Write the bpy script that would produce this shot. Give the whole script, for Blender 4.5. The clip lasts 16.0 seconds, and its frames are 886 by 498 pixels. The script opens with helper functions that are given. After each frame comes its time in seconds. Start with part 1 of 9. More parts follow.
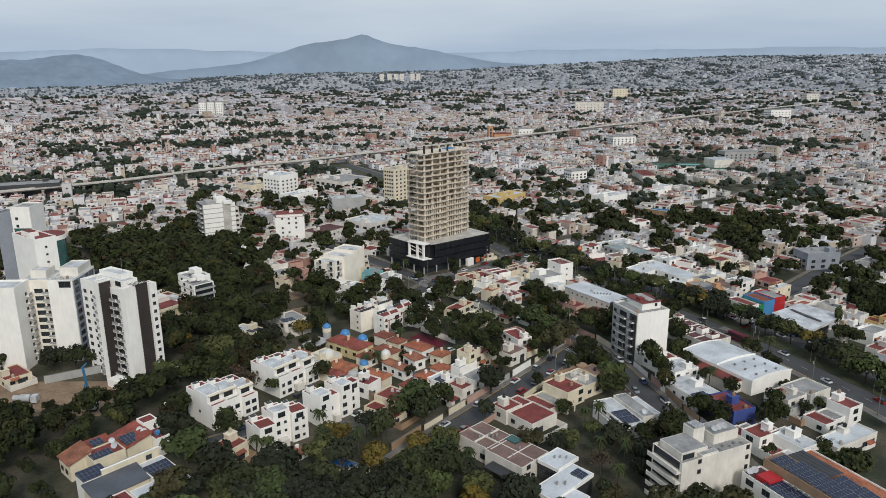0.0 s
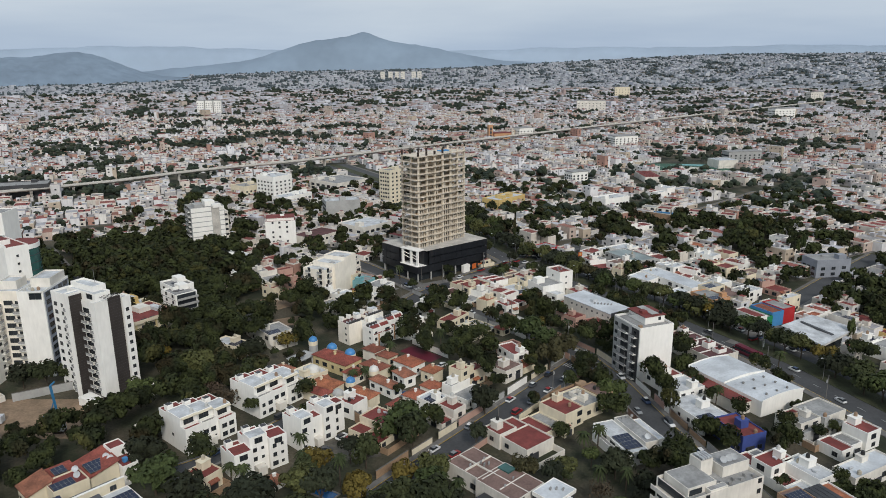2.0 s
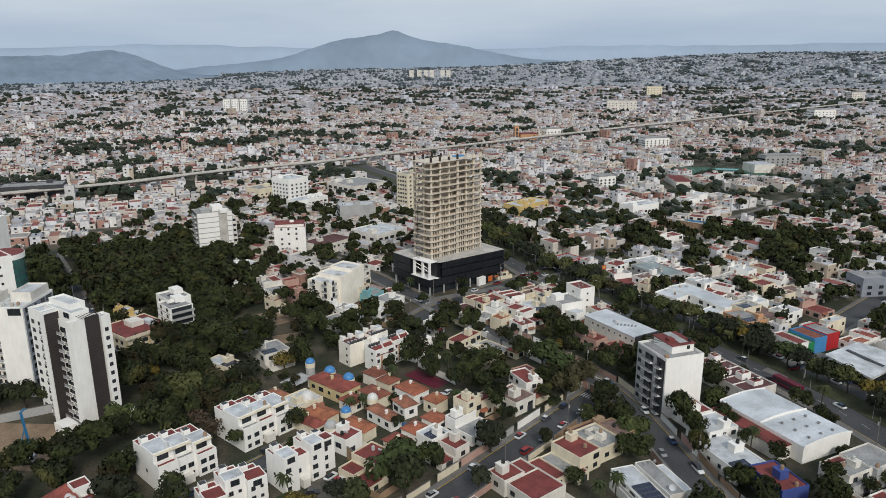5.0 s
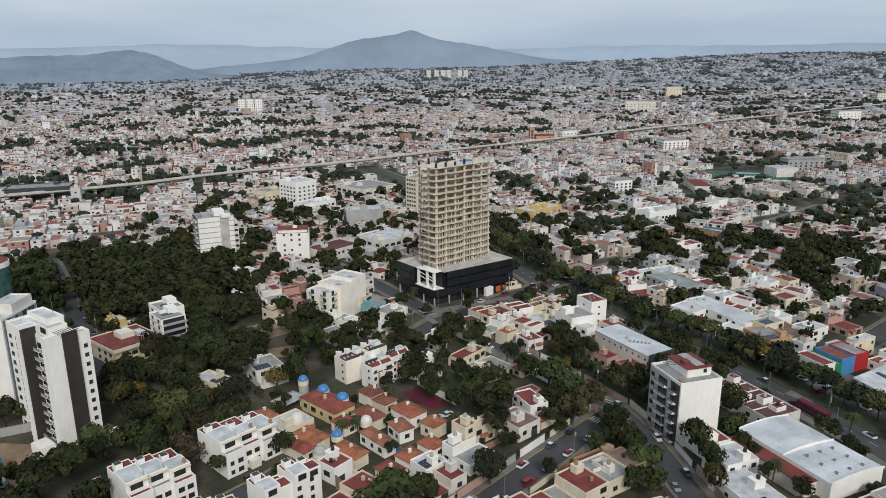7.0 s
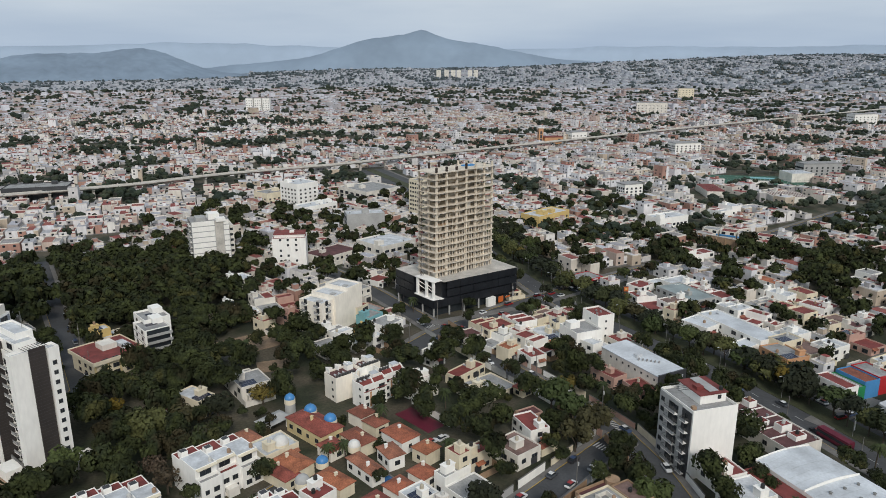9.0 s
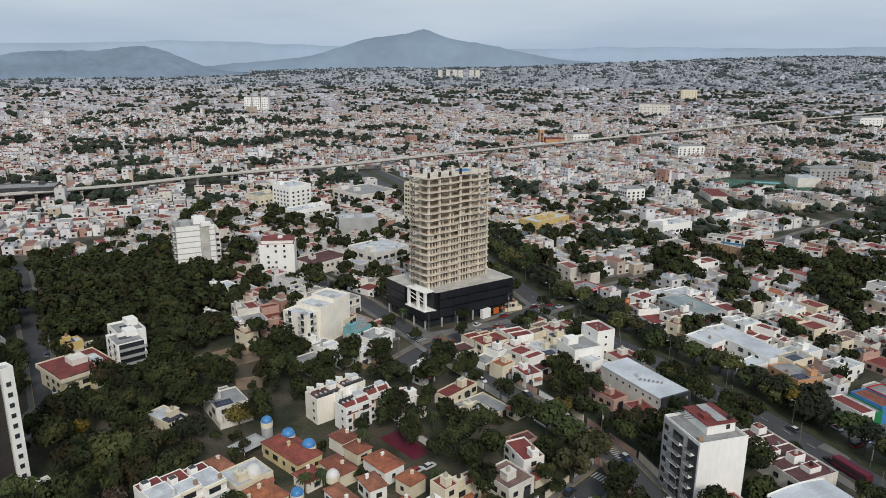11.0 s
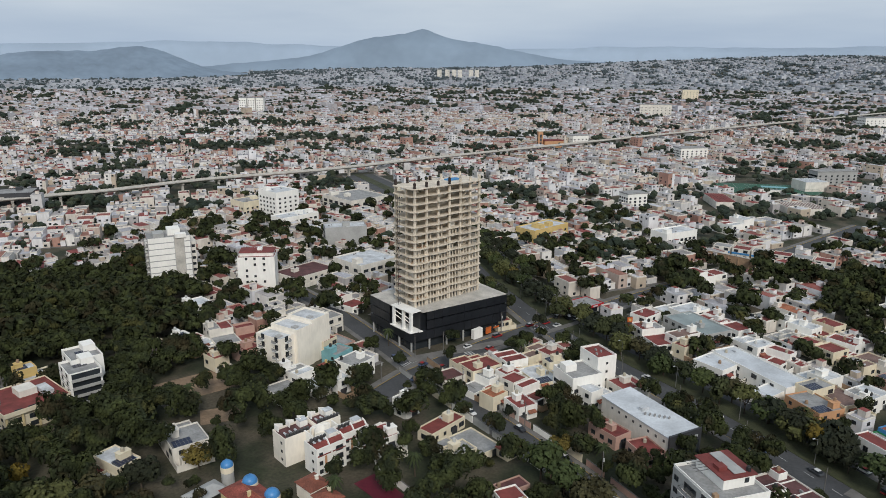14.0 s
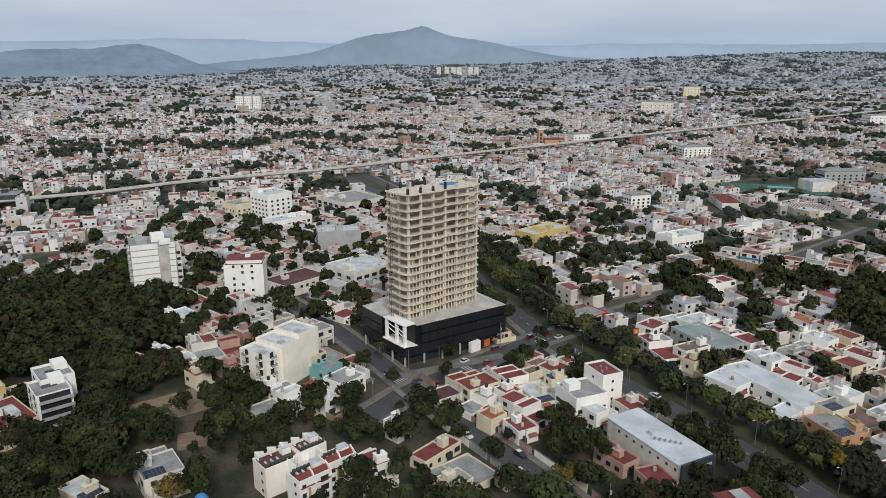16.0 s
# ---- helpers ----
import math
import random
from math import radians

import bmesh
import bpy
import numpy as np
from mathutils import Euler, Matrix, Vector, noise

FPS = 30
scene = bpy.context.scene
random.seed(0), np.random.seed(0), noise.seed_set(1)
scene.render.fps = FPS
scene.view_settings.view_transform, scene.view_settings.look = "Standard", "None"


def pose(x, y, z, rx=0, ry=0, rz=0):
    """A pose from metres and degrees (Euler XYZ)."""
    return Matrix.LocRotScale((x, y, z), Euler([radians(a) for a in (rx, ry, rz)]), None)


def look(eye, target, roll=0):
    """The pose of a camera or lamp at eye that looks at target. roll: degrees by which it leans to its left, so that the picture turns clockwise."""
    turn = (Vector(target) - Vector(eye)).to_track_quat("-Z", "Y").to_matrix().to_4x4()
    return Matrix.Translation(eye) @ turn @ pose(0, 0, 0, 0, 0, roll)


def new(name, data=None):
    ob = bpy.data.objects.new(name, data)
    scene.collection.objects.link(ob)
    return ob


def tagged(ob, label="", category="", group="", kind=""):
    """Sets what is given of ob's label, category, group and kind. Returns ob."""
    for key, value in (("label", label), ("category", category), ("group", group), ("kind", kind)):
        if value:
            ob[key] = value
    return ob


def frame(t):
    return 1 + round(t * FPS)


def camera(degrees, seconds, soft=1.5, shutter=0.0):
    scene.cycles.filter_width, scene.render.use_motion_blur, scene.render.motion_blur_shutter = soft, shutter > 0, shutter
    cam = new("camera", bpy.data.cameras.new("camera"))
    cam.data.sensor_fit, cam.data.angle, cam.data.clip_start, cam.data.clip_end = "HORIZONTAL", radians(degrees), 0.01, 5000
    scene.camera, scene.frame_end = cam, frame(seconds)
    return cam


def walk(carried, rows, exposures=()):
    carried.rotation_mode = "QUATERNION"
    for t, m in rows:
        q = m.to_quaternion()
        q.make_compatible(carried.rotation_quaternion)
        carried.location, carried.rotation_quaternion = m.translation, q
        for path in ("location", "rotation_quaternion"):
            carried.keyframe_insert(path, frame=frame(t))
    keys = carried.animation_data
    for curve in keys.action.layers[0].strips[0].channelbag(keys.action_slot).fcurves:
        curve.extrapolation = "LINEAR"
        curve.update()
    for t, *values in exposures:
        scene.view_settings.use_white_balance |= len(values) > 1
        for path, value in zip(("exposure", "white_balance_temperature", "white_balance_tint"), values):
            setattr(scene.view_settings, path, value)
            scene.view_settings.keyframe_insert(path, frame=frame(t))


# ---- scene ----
cam = camera(64.5, 16.0, soft=0.9)
PATH = [
    (0, (0.704, -5.646, 111.106), (0.2463, -3.7678, 110.5927), -0.38),
    (0.5, (0.654, -1.824, 111.270), (0.1947, 0.0525, 110.7544), -0.35),
    (1, (0.637, 2.011, 111.437), (0.1781, 3.8877, 110.9182), -0.32),
    (1.5, (0.677, 5.859, 111.594), (0.2184, 7.7352, 111.0744), -0.31),
    (2, (0.774, 9.727, 111.739), (0.3117, 11.6023, 111.2197), -0.35),
    (2.5, (0.939, 13.626, 111.871), (0.4632, 15.4972, 111.3503), -0.36),
    (3, (1.165, 17.556, 111.994), (0.6759, 19.4243, 111.4727), -0.34),
    (3.5, (1.437, 21.512, 112.111), (0.9350, 23.3761, 111.5894), -0.31),
    (4, (1.754, 25.469, 112.207), (1.2395, 27.3294, 111.6848), -0.32),
    (6.5, (3.391, 45.262, 112.731), (2.8137, 47.1037, 112.2077), -0.27),
    (7, (3.565, 49.196, 112.792), (2.9776, 51.0348, 112.2688), -0.28),
    (7.5, (3.563, 53.120, 112.806), (2.9660, 54.9558, 112.2825), -0.23),
    (8, (3.407, 57.036, 112.781), (2.8012, 58.8692, 112.2581), -0.17),
    (8.5, (3.146, 60.947, 112.746), (2.5358, 62.7781, 112.2225), -0.06),
    (9, (2.832, 64.875, 112.722), (2.2198, 66.7050, 112.1986), 0.05),
    (11.5, (1.110, 84.776, 112.828), (0.4940, 86.6051, 112.3034), 0.43),
    (12, (0.752, 88.757, 112.870), (0.1357, 90.5860, 112.3456), 0.43),
    (12.5, (0.367, 92.746, 112.913), (-0.2492, 94.5749, 112.3890), 0.44),
    (13, (-0.078, 96.746, 112.947), (-0.6942, 98.5754, 112.4231), 0.41),
    (13.5, (-0.609, 100.762, 112.977), (-1.2249, 102.5907, 112.4525), 0.36),
    (14, (-1.245, 104.761, 112.998), (-1.8616, 106.5895, 112.4733), 0.34),
    (14.5, (-2.001, 108.735, 113.023), (-2.6179, 110.5634, 112.4977), 0.35),
    (15, (-2.831, 112.677, 113.053), (-3.4470, 114.5045, 112.5248), 0.35),
    (15.5, (-3.725, 116.594, 113.100), (-4.3407, 118.4215, 112.5694), 0.33),
    (16, (-4.658, 120.498, 113.172), (-5.2744, 122.3246, 112.6401), 0.22),
]
walk(cam, [(t, look(eye, target, roll)) for t, eye, target, roll in PATH])

# ---- world, sun, exposure ----
SUN_EL, SUN_AZ = radians(38), radians(150)
world = bpy.data.worlds.new("overcast_sky")
scene.world = world
world.use_nodes = True
wt = world.node_tree
wt.nodes.clear()
w_out = wt.nodes.new("ShaderNodeOutputWorld")
w_bg = wt.nodes.new("ShaderNodeBackground")
w_sky = wt.nodes.new("ShaderNodeTexSky")
w_sky.sky_type = "NISHITA"
w_sky.sun_disc = False
w_sky.sun_elevation, w_sky.sun_rotation = SUN_EL, SUN_AZ
w_sky.air_density, w_sky.dust_density, w_sky.ozone_density = 1.2, 4.0, 2.0
w_tc = wt.nodes.new("ShaderNodeTexCoord")
w_map = wt.nodes.new("ShaderNodeMapping")
w_map.inputs["Scale"].default_value = (1.0, 1.0, 7.0)
w_noise = wt.nodes.new("ShaderNodeTexNoise")
w_noise.inputs["Scale"].default_value = 2.6
w_noise.inputs["Detail"].default_value = 5.0
w_ramp = wt.nodes.new("ShaderNodeValToRGB")
w_ramp.color_ramp.elements[0].position, w_ramp.color_ramp.elements[0].color = 0.32, (0.86, 0.89, 0.93, 1)
w_ramp.color_ramp.elements[1].position, w_ramp.color_ramp.elements[1].color = 0.7, (1.1, 1.08, 1.05, 1)
w_mix = wt.nodes.new("ShaderNodeMix")
w_mix.data_type = "RGBA"
w_mix.inputs[0].default_value = 0.9
wt.links.new(w_tc.outputs["Generated"], w_map.inputs["Vector"])
wt.links.new(w_map.outputs["Vector"], w_noise.inputs["Vector"])
wt.links.new(w_noise.outputs["Fac"], w_ramp.inputs["Fac"])
wt.links.new(w_sky.outputs["Color"], w_mix.inputs[6])
w_sep = wt.nodes.new("ShaderNodeSeparateXYZ")
wt.links.new(w_tc.outputs["Generated"], w_sep.inputs[0])
w_grad = wt.nodes.new("ShaderNodeValToRGB")
w_grad.color_ramp.elements[0].position, w_grad.color_ramp.elements[0].color = 0.0, (5.1, 6.4, 8.2, 1)
w_grad.color_ramp.elements[1].position, w_grad.color_ramp.elements[1].color = 0.13, (8.4, 9.1, 9.7, 1)
w_top = w_grad.color_ramp.elements.new(0.42)
w_top.color = (5.3, 6.1, 7.0, 1)
wt.links.new(w_sep.outputs["Z"], w_grad.inputs["Fac"])
w_mul = wt.nodes.new("ShaderNodeVectorMath")
w_mul.operation = "MULTIPLY"
wt.links.new(w_grad.outputs["Color"], w_mul.inputs[0])
wt.links.new(w_ramp.outputs["Color"], w_mul.inputs[1])
wt.links.new(w_mul.outputs["Vector"], w_mix.inputs[7])
wt.links.new(w_mix.outputs[2], w_bg.inputs["Color"])
wt.links.new(w_bg.outputs["Background"], w_out.inputs["Surface"])
w_bg.inputs["Strength"].default_value = 0.085

sun_data = bpy.data.lights.new("sun", "SUN")
sun_data.energy, sun_data.angle, sun_data.color = 1.95, radians(14), (1.0, 0.955, 0.89)
sun = new("sun", sun_data)
sun.matrix_world = look((0, 0, 300), Vector((0, 0, 300)) - Vector((math.sin(SUN_AZ) * math.cos(SUN_EL), math.cos(SUN_AZ) * math.cos(SUN_EL), math.sin(SUN_EL))))

# ---- materials ----
def material(name, colour, rough=0.8, grain=0.12, grain_size=0.6, stain=0.15, stain_size=6.0, metal=0.0, bump=0.0, palette=None, by="object", streaks=False):
    """A plain procedural surface: base colour, or a palette picked by object or by island, with fine grain and broad stains."""
    m = bpy.data.materials.new(name)
    m.use_nodes = True
    nt = m.node_tree
    p = nt.nodes["Principled BSDF"]
    p.inputs["Roughness"].default_value = rough
    p.inputs["Metallic"].default_value = metal
    geo = nt.nodes.new("ShaderNodeNewGeometry")
    if palette:
        ramp = nt.nodes.new("ShaderNodeValToRGB")
        ramp.color_ramp.interpolation = "CONSTANT"
        el = ramp.color_ramp.elements
        while len(el) < len(palette):
            el.new(0.5)
        for n, c in enumerate(palette):
            el[n].position = n / len(palette)
            el[n].color = (*c, 1)
        if by == "object":
            info = nt.nodes.new("ShaderNodeObjectInfo")
            nt.links.new(info.outputs["Random"], ramp.inputs["Fac"])
        else:
            nt.links.new(geo.outputs["Random Per Island"], ramp.inputs["Fac"])
        base = ramp.outputs["Color"]
    else:
        rgb = nt.nodes.new("ShaderNodeRGB")
        rgb.outputs[0].default_value = (*colour, 1)
        base = rgb.outputs[0]
    for scale, amount, squash in ((1 / stain_size, stain, 1.0), (1 / grain_size, grain, 0.25 if streaks else 1.0)):
        if amount <= 0:
            continue
        mp = nt.nodes.new("ShaderNodeMapping")
        mp.inputs["Scale"].default_value = (scale, scale, scale * squash)
        nt.links.new(geo.outputs["Position"], mp.inputs["Vector"])
        nz = nt.nodes.new("ShaderNodeTexNoise")
        nz.inputs["Scale"].default_value = 1.0
        nz.inputs["Detail"].default_value = 4.0
        nt.links.new(mp.outputs["Vector"], nz.inputs["Vector"])
        rg = nt.nodes.new("ShaderNodeMapRange")
        rg.inputs["From Min"].default_value, rg.inputs["From Max"].default_value = 0.3, 0.7
        rg.inputs["To Min"].default_value, rg.inputs["To Max"].default_value = 1 - amount, 1 + amount * 0.6
        nt.links.new(nz.outputs["Fac"], rg.inputs["Value"])
        mul = nt.nodes.new("ShaderNodeVectorMath")
        mul.operation = "SCALE"
        nt.links.new(base, mul.inputs[0])
        nt.links.new(rg.outputs["Result"], mul.inputs["Scale"])
        base = mul.outputs["Vector"]
        if bump and scale == 1 / grain_size:
            bp = nt.nodes.new("ShaderNodeBump")
            bp.inputs["Strength"].default_value = bump
            bp.inputs["Distance"].default_value = grain_size * 0.3
            nt.links.new(nz.outputs["Fac"], bp.inputs["Height"])
            nt.links.new(bp.outputs["Normal"], p.inputs["Normal"])
    nt.links.new(base, p.inputs["Base Color"])
    return m


M_WHITE = material("white_render", (0.89, 0.87, 0.82), 0.85, 0.05, 0.8, 0.05, 5.0, streaks=True)
M_CREAM = material("cream_render", (0.74, 0.66, 0.50), 0.85, 0.06, 0.8, 0.12, 5.0, streaks=True)
M_OFFWHITE = material("off_white_render", (0.74, 0.70, 0.63), 0.85, 0.08, 0.8, 0.16, 5.0, streaks=True)
M_GREY = material("grey_render", (0.40, 0.40, 0.39), 0.85, 0.08, 0.8, 0.15, 5.0)
M_DARKGREY = material("dark_grey_cladding", (0.045, 0.047, 0.052), 0.55, 0.1, 0.5, 0.2, 4.0)
M_BROWN = material("dark_brown_cladding", (0.042, 0.034, 0.031), 0.6, 0.15, 0.5, 0.2, 3.0)
M_IVORY = material("ivory_render", (0.87, 0.81, 0.71), 0.85, 0.06, 0.8, 0.09, 5.0, streaks=True)
M_TEAL = material("teal_render", (0.20, 0.42, 0.45), 0.85, 0.06, 0.8, 0.12, 5.0)
M_YELLOW = material("yellow_render", (0.62, 0.45, 0.18), 0.85, 0.06, 0.8, 0.12, 5.0)
M_PALEYELLOW = material("pale_yellow_render", (0.66, 0.54, 0.30), 0.85, 0.06, 0.8, 0.12, 5.0)
M_ORANGE = material("orange_render", (0.55, 0.30, 0.16), 0.85, 0.06, 0.8, 0.12, 5.0)
M_PINK = material("pink_render", (0.50, 0.32, 0.26), 0.85, 0.06, 0.8, 0.12, 5.0)
M_BLUE = material("blue_render", (0.05, 0.08, 0.28), 0.8, 0.06, 0.8, 0.12, 5.0)
M_SKYBLUE = material("sky_blue_render", (0.06, 0.24, 0.50), 0.75, 0.06, 0.8, 0.12, 5.0)
M_BRICKY = material("tan_brick_wall", (0.36, 0.24, 0.15), 0.9, 0.15, 0.4, 0.2, 4.0)
M_ROOF_WHITE = material("white_roof_coating", (0.56, 0.58, 0.60), 0.75, 0.14, 0.7, 0.32, 4.0)
M_ROOF_GREY = material("grey_roof_coating", (0.31, 0.31, 0.305), 0.85, 0.18, 0.7, 0.28, 4.0)
M_ROOF_RED = material("red_roof_coating", (0.205, 0.046, 0.040), 0.85, 0.15, 0.6, 0.35, 3.5)
M_MAROON = material("maroon_roof_coating", (0.12, 0.05, 0.05), 0.85, 0.18, 0.6, 0.35, 3.0)
M_ROOF_BROWN = material("brown_roof_coating", (0.21, 0.135, 0.115), 0.9, 0.2, 0.6, 0.3, 4.0)
M_SLATE_ROOF = material("dark_grey_sheet_roof", (0.095, 0.105, 0.125), 0.6, 0.12, 0.7, 0.25, 5.0)
M_SLATE = material("blue_grey_cladding", (0.27, 0.29, 0.33), 0.8, 0.08, 0.8, 0.12, 5.0)
M_ROOF_TILE = material("clay_roof_tile", (0.33, 0.110, 0.060), 0.85, 0.35, 0.4, 0.4, 3.0, bump=0.4, palette=[(0.338, 0.11, 0.06), (0.25, 0.084, 0.052), (0.388, 0.138, 0.069), (0.275, 0.072, 0.052), (0.312, 0.126, 0.075)])
M_ROOF_METAL = material("white_sheet_roof", (0.60, 0.63, 0.66), 0.55, 0.10, 0.8, 0.25, 8.0)
M_ROOF_SHEET = material("grey_green_sheet_roof", (0.27, 0.32, 0.32), 0.55, 0.10, 0.8, 0.22, 8.0)
M_CONCRETE = material("raw_concrete", (0.69, 0.61, 0.50), 0.9, 0.14, 0.7, 0.22, 4.0, bump=0.2)
M_SLAB = material("cast_concrete_slab", (0.54, 0.51, 0.46), 0.9, 0.14, 0.7, 0.25, 5.0)
M_STEEL = material("rusty_dark_steel", (0.05, 0.035, 0.03), 0.7, 0.2, 0.3, 0.2, 2.0, metal=0.3)
M_BLACKPANEL = material("black_glass_panel", (0.016, 0.018, 0.022), 0.28, 0.1, 1.0, 0.25, 5.0)
M_GLASS = material("dark_window_glass", (0.030, 0.036, 0.042), 0.12, 0.15, 2.0, 0.3, 6.0)
M_GREENGLASS = material("green_window_glass", (0.04, 0.12, 0.11), 0.15, 0.15, 2.0, 0.3, 6.0)
M_FRAME = material("dark_window_frame", (0.06, 0.06, 0.06), 0.5, 0.05, 0.3, 0.0)
M_ASPHALT = material("asphalt", (0.070, 0.072, 0.076), 0.9, 0.18, 0.8, 0.25, 9.0, bump=0.1)
M_PAVING = material("pavement_concrete", (0.17, 0.162, 0.152), 0.9, 0.15, 0.8, 0.25, 5.0)
M_GRASS = material("dry_grass", (0.055, 0.062, 0.028), 0.95, 0.3, 0.5, 0.4, 6.0, bump=0.5)
M_EARTH = material("bare_earth", (0.27, 0.19, 0.125), 0.95, 0.2, 0.8, 0.35, 5.0, bump=0.5)
M_YARD = material("worn_yard_ground", (0.115, 0.105, 0.085), 0.95, 0.25, 0.8, 0.4, 4.0, bump=0.3)
M_PAINT_LINE = material("white_road_paint", (0.55, 0.55, 0.53), 0.8, 0.2, 0.3, 0.25, 2.0)
M_KERB_YELLOW = material("yellow_kerb_paint", (0.50, 0.34, 0.07), 0.8, 0.2, 0.3, 0.25, 2.0)
M_SOLAR = material("solar_panel_glass", (0.016, 0.024, 0.055), 0.2, 0.1, 0.5, 0.15, 3.0)
M_TANK = material("water_tank_plastic", (0.30, 0.27, 0.23), 0.6, 0.1, 0.3, 0.1, 2.0, palette=[(0.02, 0.02, 0.02), (0.42, 0.38, 0.3), (0.3, 0.2, 0.13), (0.5, 0.5, 0.48)])
M_DOME_BLUE = material("blue_glazed_dome", (0.06, 0.23, 0.50), 0.4, 0.1, 0.3, 0.15, 2.0)
M_DOME_WHITE = material("white_dome", (0.68, 0.67, 0.63), 0.7, 0.06, 0.4, 0.1, 2.0)
M_TRUNK = material("bark", (0.075, 0.058, 0.042), 0.95, 0.3, 0.2, 0.2, 2.0, bump=0.5)
M_POLE = material("galvanised_pole", (0.22, 0.22, 0.21), 0.6, 0.1, 0.3, 0.1, 2.0, metal=0.3)
M_TYRE = material("tyre_rubber", (0.015, 0.015, 0.015), 0.8, 0.1, 0.2, 0.0)
M_PURPLE = material("maroon_paint", (0.13, 0.012, 0.03), 0.6, 0.1, 0.6, 0.2, 3.0)
M_GREEN_PAINT = material("green_sign_paint", (0.02, 0.22, 0.08), 0.6, 0.1, 0.6, 0.1, 3.0)
M_RED_PAINT = material("red_sign_paint", (0.45, 0.02, 0.025), 0.55, 0.1, 0.6, 0.1, 3.0)
M_ORANGE_PAINT = material("orange_sign_paint", (0.60, 0.14, 0.03), 0.55, 0.1, 0.6, 0.1, 3.0)
M_BLUE_PAINT = material("blue_machine_paint", (0.03, 0.17, 0.33), 0.5, 0.1, 0.6, 0.1, 3.0)
M_POOL = material("pool_water", (0.02, 0.10, 0.26), 0.06, 0.1, 0.8, 0.15, 2.0)


def leaf_material(name, palette, by="object"):
    m = material(name, (0, 0, 0), 0.85, 0.5, 0.6, 0.35, 4.0, palette=palette, by=by)
    m.node_tree.nodes["Principled BSDF"].inputs["Specular IOR Level"].default_value = 0.2
    return m


GREENS = [(0.032, 0.04, 0.017), (0.051, 0.06, 0.025), (0.052, 0.063, 0.025), (0.027, 0.033, 0.02), (0.085, 0.091, 0.033), (0.025, 0.029, 0.016), (0.053, 0.072, 0.026), (0.062, 0.057, 0.026), (0.07, 0.089, 0.03), (0.037, 0.044, 0.024)]
M_LEAF = leaf_material("leaf_green", GREENS)
# Far leaves: blue lifted in the greens as a light painted haze.
M_LEAF_FAR = leaf_material("hazed_leaf_green", [(0.032, 0.045, 0.031), (0.042, 0.055, 0.036), (0.029, 0.041, 0.031), (0.050, 0.060, 0.038)], "island")
M_LEAF_YELLOW = leaf_material("leaf_yellow", [(0.16, 0.115, 0.022), (0.13, 0.10, 0.025)])
M_LEAF_BROWN = leaf_material("leaf_brown", [(0.10, 0.072, 0.05), (0.085, 0.065, 0.042)])
M_PALM = leaf_material("palm_leaf", [(0.055, 0.07, 0.026), (0.045, 0.06, 0.024)])
M_LEAF_WOOD = material("woodland_leaf", (0.044, 0.053, 0.021), 0.9, 0.5, 0.7, 0.5, 9.0)


def vary_hue(mat, size, colours):
    """Replaces the base colour by a blend of hues that changes from tree to tree."""
    nt = mat.node_tree
    rgb = next(n for n in nt.nodes if n.bl_idname == "ShaderNodeRGB")
    geo = next(n for n in nt.nodes if n.bl_idname == "ShaderNodeNewGeometry")
    nz = nt.nodes.new("ShaderNodeTexNoise")
    nz.inputs["Scale"].default_value = 1 / size
    nz.inputs["Detail"].default_value = 1.5
    nt.links.new(geo.outputs["Position"], nz.inputs["Vector"])
    ramp = nt.nodes.new("ShaderNodeValToRGB")
    el = ramp.color_ramp.elements
    while len(el) < len(colours):
        el.new(0.5)
    for n, c in enumerate(colours):
        el[n].position, el[n].color = 0.3 + 0.4 * n / (len(colours) - 1), (*c, 1)
    nt.links.new(nz.outputs["Fac"], ramp.inputs["Fac"])
    target = rgb.outputs[0].links[0].to_socket
    nt.links.new(ramp.outputs["Color"], target)


vary_hue(M_LEAF_WOOD, 11.0, [(0.048, 0.040, 0.021), (0.027, 0.034, 0.017), (0.052, 0.062, 0.023), (0.026, 0.033, 0.018), (0.076, 0.076, 0.028)])
M_LEAF_WOOD.node_tree.nodes["Principled BSDF"].inputs["Specular IOR Level"].default_value = 0.1
M_CAR = material("car_paint", (0, 0, 0), 0.35, 0.03, 0.5, 0.05, 2.0, palette=[(0.7, 0.7, 0.7), (0.66, 0.66, 0.66), (0.03, 0.03, 0.035), (0.25, 0.26, 0.27), (0.72, 0.72, 0.71), (0.07, 0.075, 0.085), (0.30, 0.02, 0.02), (0.05, 0.08, 0.16)])

# ---- mesh helpers ----
def box(bm, x0, x1, y0, y1, z0, z1, mi=0):
    vs = [bm.verts.new(v) for v in ((x0, y0, z0), (x1, y0, z0), (x1, y1, z0), (x0, y1, z0), (x0, y0, z1), (x1, y0, z1), (x1, y1, z1), (x0, y1, z1))]
    for f in ((3, 2, 1, 0), (4, 5, 6, 7), (0, 1, 5, 4), (1, 2, 6, 5), (2, 3, 7, 6), (3, 0, 4, 7)):
        bm.faces.new([vs[i] for i in f]).material_index = mi
    return vs


def prism(bm, pts, z0, z1, mi=0):
    """An upright prism over a counter-clockwise outline."""
    lo = [bm.verts.new((x, y, z0)) for x, y in pts]
    hi = [bm.verts.new((x, y, z1)) for x, y in pts]
    n = len(pts)
    bm.faces.new(lo[::-1]).material_index = mi
    bm.faces.new(hi).material_index = mi
    for i in range(n):
        bm.faces.new((lo[i], lo[(i + 1) % n], hi[(i + 1) % n], hi[i])).material_index = mi


def ring(x, y, r, n=12, r2=None):
    return [(x + r * math.cos(2 * math.pi * k / n), y + (r2 or r) * math.sin(2 * math.pi * k / n)) for k in range(n)]


